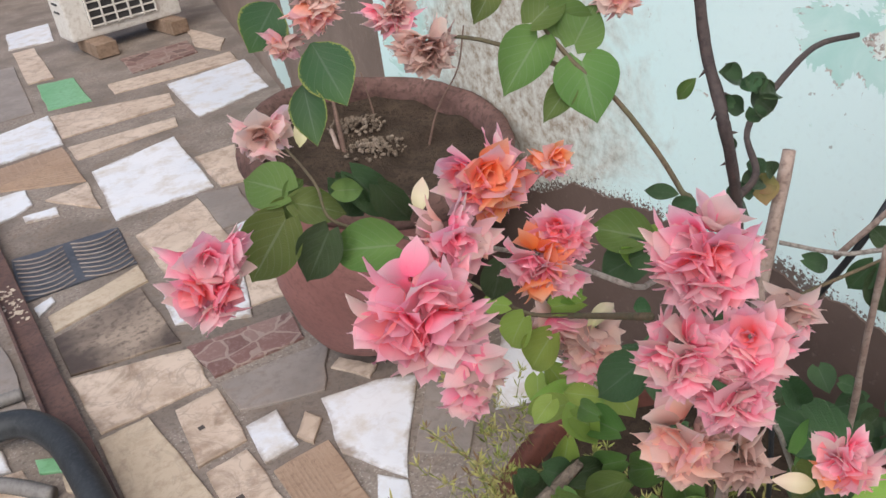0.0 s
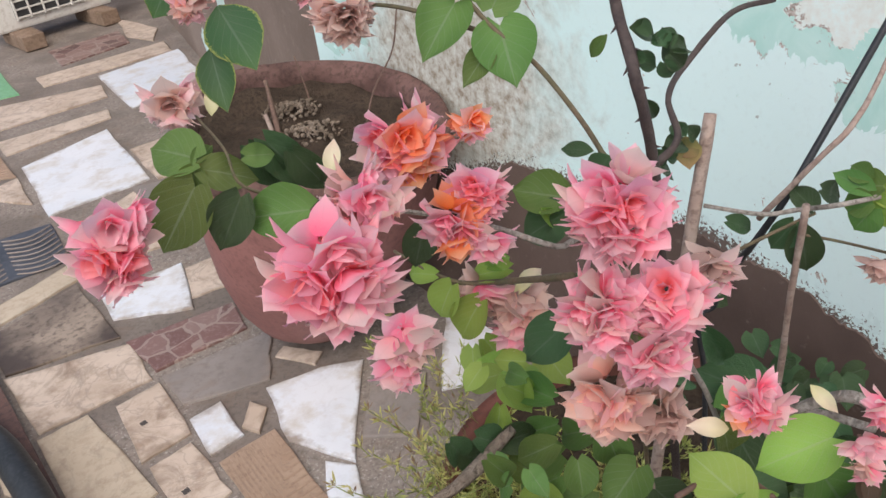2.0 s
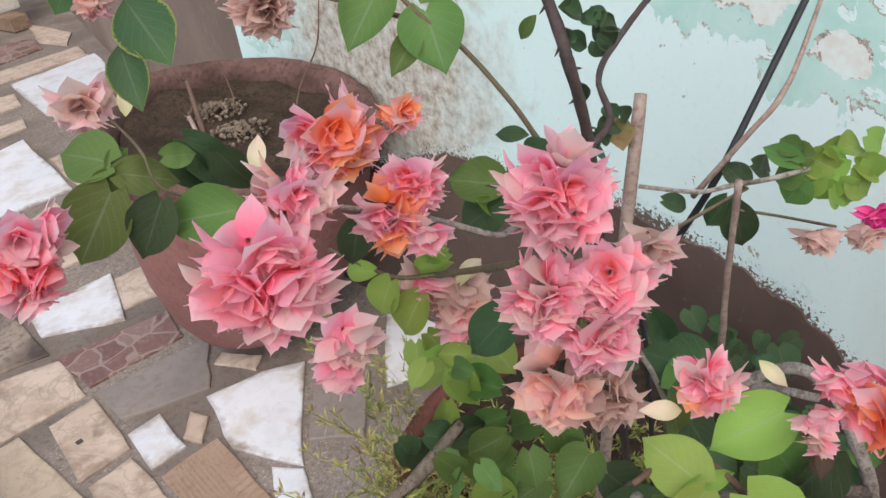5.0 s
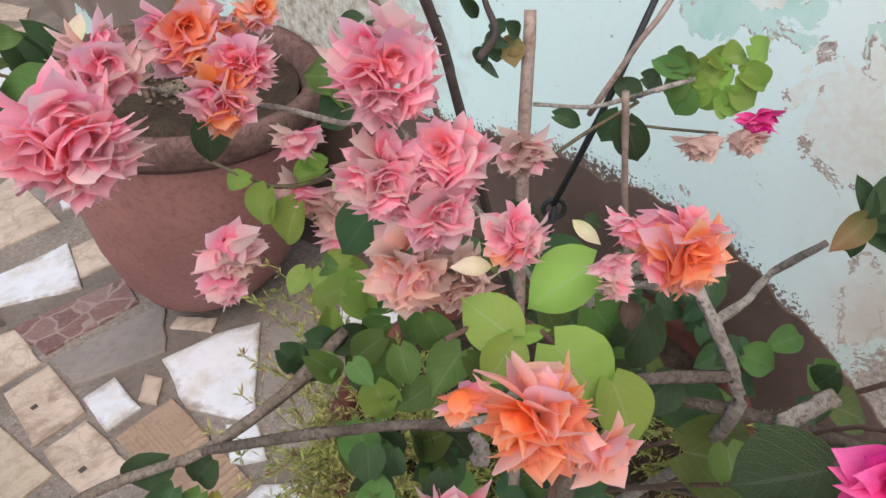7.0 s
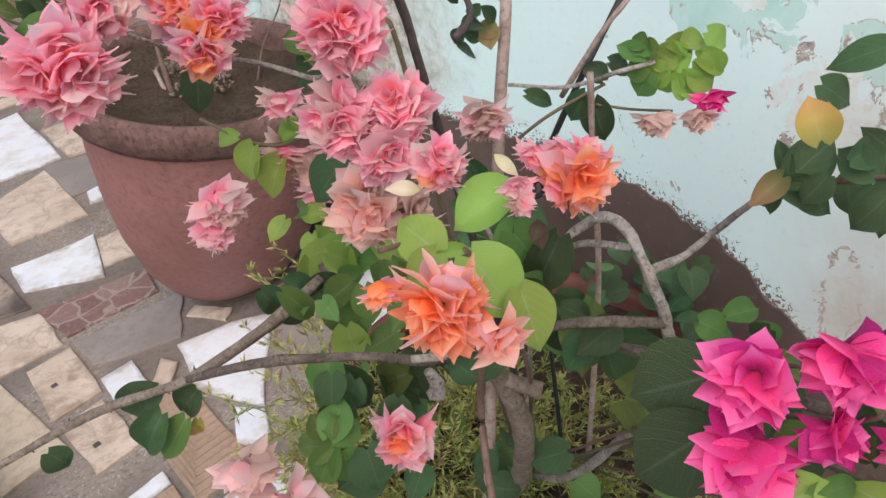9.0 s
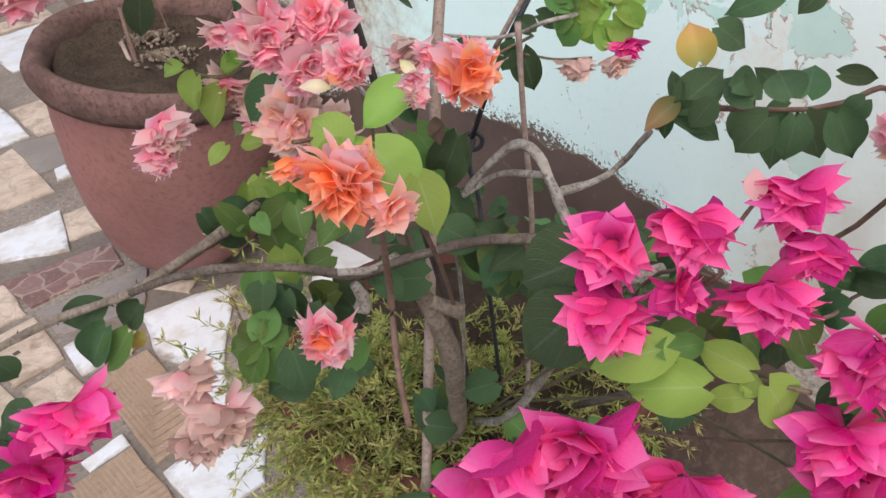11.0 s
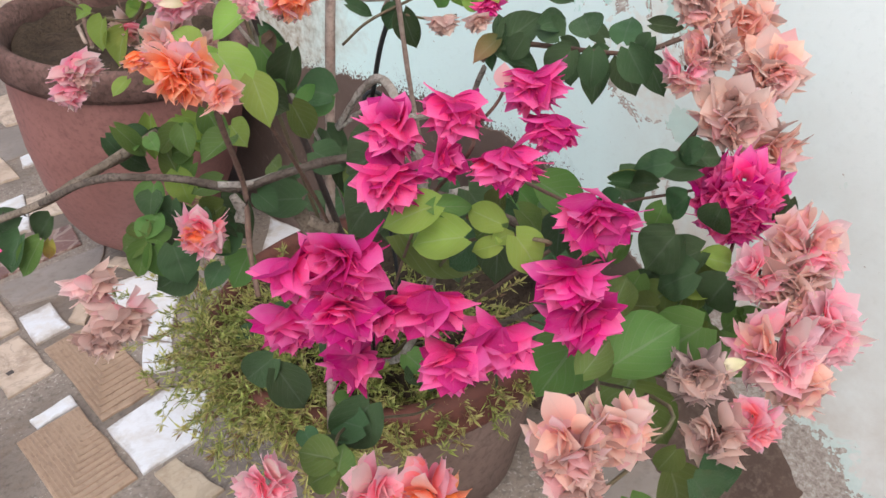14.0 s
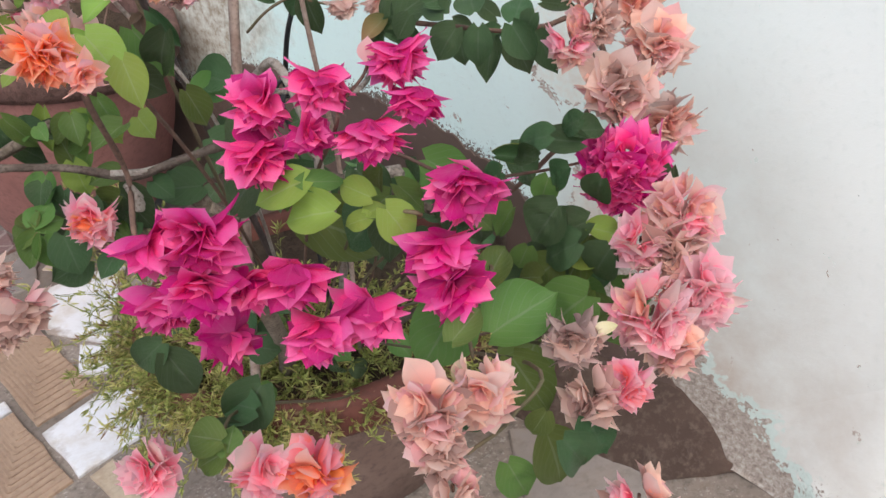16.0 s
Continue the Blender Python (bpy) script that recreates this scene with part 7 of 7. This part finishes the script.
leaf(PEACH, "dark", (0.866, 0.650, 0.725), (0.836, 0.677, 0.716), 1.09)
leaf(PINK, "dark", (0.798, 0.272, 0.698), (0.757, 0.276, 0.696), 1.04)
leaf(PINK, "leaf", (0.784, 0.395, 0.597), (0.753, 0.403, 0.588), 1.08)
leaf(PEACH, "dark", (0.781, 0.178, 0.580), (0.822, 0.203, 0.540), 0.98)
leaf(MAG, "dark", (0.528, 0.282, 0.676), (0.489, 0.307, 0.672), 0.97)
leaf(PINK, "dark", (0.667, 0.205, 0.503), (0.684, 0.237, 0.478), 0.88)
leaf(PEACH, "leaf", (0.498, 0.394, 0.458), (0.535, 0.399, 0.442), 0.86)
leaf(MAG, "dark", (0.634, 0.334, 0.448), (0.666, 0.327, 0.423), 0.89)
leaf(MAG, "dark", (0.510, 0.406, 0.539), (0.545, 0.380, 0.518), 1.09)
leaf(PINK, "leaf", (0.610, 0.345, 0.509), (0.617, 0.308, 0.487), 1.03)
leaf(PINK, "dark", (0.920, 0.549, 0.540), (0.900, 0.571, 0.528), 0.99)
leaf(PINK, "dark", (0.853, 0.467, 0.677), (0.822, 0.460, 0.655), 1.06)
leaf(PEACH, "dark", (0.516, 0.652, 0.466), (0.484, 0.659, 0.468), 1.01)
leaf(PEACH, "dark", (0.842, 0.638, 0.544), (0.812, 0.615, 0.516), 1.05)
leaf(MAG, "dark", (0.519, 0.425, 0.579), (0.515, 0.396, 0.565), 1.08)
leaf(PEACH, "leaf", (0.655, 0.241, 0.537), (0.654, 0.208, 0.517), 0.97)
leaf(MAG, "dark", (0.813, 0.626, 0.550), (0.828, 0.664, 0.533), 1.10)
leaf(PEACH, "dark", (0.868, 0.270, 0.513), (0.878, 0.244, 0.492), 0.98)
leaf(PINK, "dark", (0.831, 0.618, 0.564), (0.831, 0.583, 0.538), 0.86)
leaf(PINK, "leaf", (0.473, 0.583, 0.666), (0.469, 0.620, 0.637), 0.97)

# low leaves at the rear rim: the dark leaf colour carries the shade there
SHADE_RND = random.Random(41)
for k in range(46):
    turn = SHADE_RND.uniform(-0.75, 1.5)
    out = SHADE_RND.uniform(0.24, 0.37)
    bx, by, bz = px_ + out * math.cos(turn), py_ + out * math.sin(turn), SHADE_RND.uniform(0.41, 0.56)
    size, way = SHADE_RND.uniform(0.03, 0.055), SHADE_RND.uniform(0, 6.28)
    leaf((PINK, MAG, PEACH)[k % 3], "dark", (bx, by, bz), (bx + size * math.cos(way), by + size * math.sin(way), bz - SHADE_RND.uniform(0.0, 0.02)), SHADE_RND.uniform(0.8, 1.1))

# ---- things lying farther back on the terrace ----


def outdoor_unit(x, y, z, turn):
    """An air conditioner's outdoor unit: casing, grille of bars before a plate coloured as the opening's shade."""
    ob = thing("outdoor_unit", "dirty white air conditioner outdoor unit with grille on wooden blocks", "air conditioner", (x, y, z))
    ob.rotation_euler.z = turn
    w, d, h = 0.84, 0.30, 0.56
    bm = bmesh.new()
    box(bm, (w, d, h), (w / 2, d / 2, h / 2), bevel=0.018)
    part("casing", bm, MAT["casing"], ob, smooth=False)
    # no hole: a dark plate carries the shade of the fan opening
    bm = bmesh.new()
    box(bm, (0.50, 0.01, 0.46), (0.40, -0.004, 0.30), bevel=0.003)
    part("opening", bm, MAT["darkbox"], ob, "dark plate standing in for the shaded fan opening", smooth=False)
    for k in range(9):
        bm = bmesh.new()
        box(bm, (0.50, 0.012, 0.012), (0.40, -0.016, 0.08 + 0.055 * k), bevel=0.003)
        part("grille_bar", bm, MAT["casing"], ob, smooth=False)
    for k in range(6):
        bm = bmesh.new()
        box(bm, (0.014, 0.014, 0.47), (0.155 + 0.098 * k, -0.02, 0.30), bevel=0.003)
        part("grille_bar", bm, MAT["casing"], ob, smooth=False)
    # slots are dark strips on the casing, their inner shade put into the colour
    for k in range(3):
        bm = bmesh.new()
        box(bm, (0.008, 0.10, 0.012), (-0.004, 0.15, 0.2 + 0.06 * k))
        part("side_slot", bm, MAT["darkbox"], ob, smooth=False)
    return ob


outdoor_unit(1.02, 6.42, 0.10, radians(6))


def wood_block(x, y, sx, sy, turn):
    bm = bmesh.new()
    box(bm, (sx, sy, 0.10), (0, 0, 0.05), bevel=0.008)
    ob = part("wooden_block", bm, MAT["woodblock"], None, smooth=False)
    ob.matrix_basis = pose(x, y, 0, 0, 0, turn)
    return tagged(ob, "weathered wooden block under the outdoor unit", "block", "blocks under the outdoor unit")


wood_block(1.17, 6.42, 0.15, 0.46, 4)
wood_block(1.72, 6.52, 0.13, 0.46, 8)


def flat_bar():
    bm = bmesh.new()
    box(bm, (0.085, 3.2, 0.030), (-0.01, 2.55, 0.021), bevel=0.003)
    box(bm, (0.010, 3.2, 0.05), (-0.050, 2.55, 0.031), bevel=0.002)
    ob = part("iron_angle_bar", bm, MAT["rust"], None, smooth=False)
    rnd = random.Random(9)
    tagged(ob, "rusty brown iron angle bar with paint flakes on the floor", "metal bar")
    bm = bmesh.new()
    for cy in (1.55, 1.6, 1.95, 2.9, 3.0, 3.1, 1.3):
        for k in range(16):
            s = rnd.uniform(0.003, 0.012)
            box(bm, (s, s * rnd.uniform(0.6, 1.8), 0.002), (rnd.gauss(-0.012, 0.014), cy + rnd.gauss(0, 0.03), 0.0372), rnd.uniform(0, 3))
    f = part("paint_flakes", bm, MAT["paper"], ob, "pale flakes of old paint", smooth=False)
    f["kind"] = "stuff"
    return ob


flat_bar()
hose = part("rubber_hose", tube([(-0.95, 2.0, 0.04), (-0.55, 2.22, 0.05), (-0.28, 2.27, 0.06), (-0.12, 2.22, 0.074), (-0.045, 2.08, 0.078), (-0.02, 1.88, 0.078), (-0.015, 1.6, 0.078), (-0.03, 1.2, 0.076)], 0.040, 0.040, 16, 0.0, 8), MAT["rubber"], None)
tagged(hose, "thick black rubber hose lying in a curve over the iron bar", "hose")


def corrugated(points, label):
    ob = part("corrugated_hose", tube(points, 0.022, 0.022, 12, 0.0, 22, 0.84), MAT["hosegrey"], None)
    return tagged(ob, label, "hose", "grey corrugated hoses")


corrugated([(-0.45, 2.52, 0.023), (-0.25, 2.47, 0.023), (-0.085, 2.44, 0.023)], "grey corrugated plastic hose end on the floor")
corrugated([(-0.26, 2.12, 0.023), (-0.17, 2.02, 0.023), (-0.105, 1.93, 0.023)], "grey corrugated plastic hose end beside the black hose")


def pot_twigs():
    """Bare dry sticks left in the big pot."""
    stick("dry_twig", "brown cut cane standing in the pot soil", "twig", [(0.80, 1.76, 0.66), (0.815, 1.80, 0.73), (0.835, 1.85, 0.82)], 0.008, 0.005, "twig", 0.4)
    stick("dry_twig", "short pale broken stick in the pot soil", "twig", [(0.80, 1.77, 0.67), (0.80, 1.80, 0.71), (0.805, 1.83, 0.745)], 0.007, 0.006, "wood", 0.4)
    stick("dry_twig", "thin dark twig standing in the pot soil", "twig", [(0.96, 1.88, 0.66), (0.965, 1.90, 0.74), (0.96, 1.92, 0.83)], 0.003, 0.002, "twig", 0.3)
    stick("dry_twig", "thin curved twig reaching from the soil to the wall", "twig", [(1.0, 1.70, 0.66), (1.07, 1.74, 0.74), (1.15, 1.75, 0.82), (1.19, 1.76, 0.92)], 0.003, 0.002, "twig", 0.3)


pot_twigs()

# ---- floor pieces ----
TILE_RND = random.Random(12)


def tile(kind, *corners):
    """One broken piece: bevelled edges, slightly uneven height and outline."""
    rnd = TILE_RND
    cx, cy = sum(p[0] for p in corners) / len(corners), sum(p[1] for p in corners) / len(corners)
    pts = []
    for i, (x, y) in enumerate(corners):
        nx, ny = corners[(i + 1) % len(corners)]
        side = math.hypot(nx - x, ny - y)
        pts.append((x, y))
        for k in range(1, 4):
            t = k / 4
            j = 0.012 * min(1, side / 0.3)
            pts.append((x + (nx - x) * t + rnd.uniform(-j, j) * 0.5, y + (ny - y) * t + rnd.uniform(-j, j) * 0.5))
    area = sum(a[0] * b[1] - b[0] * a[1] for a, b in zip(pts, pts[1:] + pts[:1]))
    if area < 0:
        pts.reverse()
    z = rnd.uniform(0.000, 0.0018)
    tx, ty = rnd.uniform(-0.006, 0.006), rnd.uniform(-0.006, 0.006)
    verts, uvs, n = [], [], len(pts)
    for inset, h, edge in ((0, -0.012, 0.0), (0, z, 0.0), (0.004, z + 0.0018, 0.08), (0.050, z + 0.0018, 1.0)):
        for x, y in pts:
            dx, dy = x - cx, y - cy
            q = 1 - min(0.75, inset / max(0.02, math.hypot(dx, dy)))
            verts.append((dx * q, dy * q, h + (tx * dx + ty * dy if h > 0 else 0)))
            uvs.append((0.5, edge))
    faces = [tuple(range(3 * n, 4 * n))]
    for r in (0, 1, 2):
        for i in range(n):
            j = (i + 1) % n
            faces.append((r * n + i, r * n + j, (r + 1) * n + j, (r + 1) * n + i))
    name = "tile"
    ob = child(name, mesh_from(name, verts, faces, MAT[kind], uvs, smooth=False), floor, Matrix.Translation((cx, cy, 0)))
    if kind in ("rib", "wave"):
        x0, y0 = corners[0][0] - cx, corners[0][1] - cy
        e1 = Vector((corners[1][0] - corners[0][0], corners[1][1] - corners[0][1]))
        e2 = Vector((corners[-1][0] - corners[0][0], corners[-1][1] - corners[0][1]))
        e3 = Vector((corners[2][0] - corners[3][0], corners[2][1] - corners[3][1]))
        bm = bmesh.new()
        if kind == "rib":
            rows = 13
            for k in range(rows):
                t = (k + 0.5) / rows
                turn_at = 0.97 - 0.8 * t
                spots = [(t * 0.97, 0.02), (t * 0.97, turn_at), (0.98, turn_at)]
                spots = [Vector((x0, y0)) + e1 * u * (1 - w) + (e2 + e3 * u) * w for u, w in spots]
                for p, q in zip(spots, spots[1:]):
                    d = q - p
                    if d.length > 0.01:
                        box(bm, (d.length, 0.0062, 0.0022), ((p.x + q.x) / 2, (p.y + q.y) / 2, z + 0.0026), math.atan2(d.y, d.x))
            part("rib_lines", bm, MAT["rib"], ob, smooth=False)["kind"] = "stuff"
        else:
            for half in (0.02, 0.54):
                for k in range(9):
                    line = []
                    for i in range(9):
                        t = i / 8
                        s = half + 0.44 * t
                        w = (k + 0.8) / 10 + 0.10 * math.sin(math.pi * t)
                        p = Vector((x0, y0)) + e1 * s + e2 * min(w, 0.97)
                        line.append((p.x, p.y, z + 0.004))
                    t_bm = tube(line, 0.0035, 0.0035, 5, 0.0, 2)
                    me = bpy.data.meshes.new("tmp")
                    t_bm.to_mesh(me)
                    t_bm.free()
                    bm.from_mesh(me)
                    bpy.data.meshes.remove(me)
            part("wave_lines", bm, MAT["t_grey"], ob, smooth=False)["kind"] = "stuff"
    return ob


tile("t_white", (0.605, 1.813), (0.764, 1.776), (0.869, 1.712), (0.632, 1.394), (0.547, 1.582))
tile("t_grey", (0.881, 1.680), (0.960, 1.534), (0.789, 1.352), (0.692, 1.452))
tile("t_white", (0.391, 1.852), (0.487, 1.857), (0.473, 1.689), (0.374, 1.681))
tile("t_cream", (0.545, 1.794), (0.568, 1.736), (0.505, 1.661), (0.482, 1.718))
tile("rib", (0.379, 1.640), (0.541, 1.645), (0.513, 1.245), (0.358, 1.240))
tile("t_cream", (0.259, 2.060), (0.393, 2.070), (0.372, 1.800), (0.229, 1.789))
tile("t_cream", (0.239, 1.756), (0.357, 1.765), (0.360, 1.530), (0.233, 1.513))
tile("t_beige", (0.047, 2.087), (0.188, 2.089), (0.223, 1.661), (0.044, 1.631))
tile("t_cream", (0.047, 2.446), (0.401, 2.325), (0.384, 2.103), (0.059, 2.113))
tile("t_grey", (0.408, 2.087), (0.749, 2.047), (0.631, 1.839), (0.405, 1.926))
tile("t_red", (0.392, 2.341), (0.734, 2.281), (0.701, 2.118), (0.405, 2.126))
tile("t_white", (0.432, 2.695), (0.717, 2.658), (0.626, 2.356), (0.407, 2.501))
tile("t_cream", (0.711, 2.615), (0.860, 2.602), (0.790, 2.392), (0.649, 2.416))
tile("t_wet", (0.060, 2.724), (0.391, 2.827), (0.389, 2.386), (0.056, 2.464))
tile("t_beige", (0.074, 2.882), (0.434, 3.004), (0.427, 2.860), (0.072, 2.764))
tile("wave", (0.050, 3.460), (0.465, 3.405), (0.437, 3.030), (0.024, 3.055))
tile("t_white", (0.536, 4.120), (0.989, 4.228), (0.914, 3.463), (0.478, 3.477))
tile("t_cream", (0.499, 3.260), (0.815, 3.395), (0.769, 2.834), (0.491, 2.860))
tile("t_grey", (0.820, 3.445), (0.992, 3.375), (0.932, 3.019), (0.791, 3.035))
tile("t_cream", (0.974, 3.871), (1.178, 3.865), (1.052, 3.408), (0.940, 3.434))
tile("t_cream", (0.526, 4.576), (1.095, 4.523), (1.064, 4.385), (0.525, 4.351))
tile("t_cream", (0.566, 5.211), (1.215, 4.980), (1.169, 4.742), (0.537, 4.758))
tile("t_white", (1.258, 5.163), (1.796, 5.216), (1.675, 4.561), (1.192, 4.413))
tile("t_cream", (0.989, 5.531), (1.803, 5.469), (1.756, 5.215), (0.968, 5.295))
tile("t_green", (0.641, 5.971), (0.866, 5.914), (0.829, 5.292), (0.584, 5.344))
tile("t_white", (0.094, 5.095), (0.563, 5.243), (0.521, 4.661), (0.088, 4.638))
tile("rib", (0.025, 4.564), (0.503, 4.604), (0.488, 4.035), (0.043, 4.315))
tile("t_cream", (0.285, 3.960), (0.491, 4.014), (0.461, 3.661))
tile("t_white", (0.075, 4.193), (0.236, 4.169), (0.226, 3.943), (0.061, 3.868))
tile("t_white", (0.166, 3.853), (0.309, 3.837), (0.299, 3.738), (0.164, 3.780))
tile("t_white", (0.754, 7.815), (1.102, 7.848), (1.002, 7.157), (0.674, 7.206))
tile("t_cream", (0.680, 7.077), (0.838, 7.081), (0.767, 6.052), (0.604, 6.058))
tile("t_red", (1.217, 6.062), (1.704, 6.069), (1.653, 5.694), (1.180, 5.622))
tile("t_cream", (1.825, 6.438), (1.911, 5.844), (1.768, 5.565), (1.692, 5.856))
tile("t_grey", (0.299, 6.664), (0.619, 6.656), (0.509, 5.382), (0.132, 5.381))
tile("t_white", (0.047, 2.987), (0.117, 3.023), (0.119, 2.975), (0.050, 2.906))
tile("t_grey", (-0.104, 2.882), (-0.082, 2.691), (-0.091, 2.273), (-0.229, 2.275))
tile("t_white", (0.577, 1.450), (0.625, 1.383), (0.576, 1.273), (0.511, 1.329))
tile("t_white", (1.194, 1.737), (1.234, 1.462), (1.141, 1.355), (0.944, 1.445))
tile("t_cream", (0.693, 1.921), (0.736, 1.947), (0.804, 1.834), (0.757, 1.796))
tile("t_white", (0.353, 1.202), (0.521, 1.223), (0.595, 1.136), (0.492, 1.001), (0.341, 1.000))
tile("rib", (0.185, 1.328), (0.343, 1.335), (0.329, 1.002), (0.178, 0.996))
tile("t_white", (0.237, 1.383), (0.347, 1.396), (0.343, 1.346), (0.239, 1.336))
tile("t_beige", (0.358, 0.981), (0.417, 0.986), (0.439, 0.821), (0.351, 0.813))
tile("t_white", (0.845, 3.025), (0.897, 3.036), (0.876, 2.901), (0.811, 2.912))
tile("t_grey", (1.017, 0.341), (1.155, 0.214), (1.046, -0.051), (0.817, 0.115))
tile("t_green", (-0.116, 2.131), (-0.059, 2.094), (-0.065, 2.030), (-0.117, 2.067))
tile("t_white", (-0.238, 2.313), (-0.183, 2.234), (-0.178, 2.130), (-0.260, 2.161))
tile("t_cream", (-0.235, 2.134), (-0.152, 2.115), (-0.136, 1.936), (-0.257, 1.992))
tile("t_beige", (-0.051, 2.130), (-0.016, 2.000), (-0.028, 1.880), (-0.073, 1.944))
tile("t_dark", (0.280, 1.940), (0.301, 1.942), (0.303, 1.921), (0.282, 1.919))
tile("t_dark", (0.265, 1.620), (0.286, 1.622), (0.288, 1.601), (0.267, 1.599))
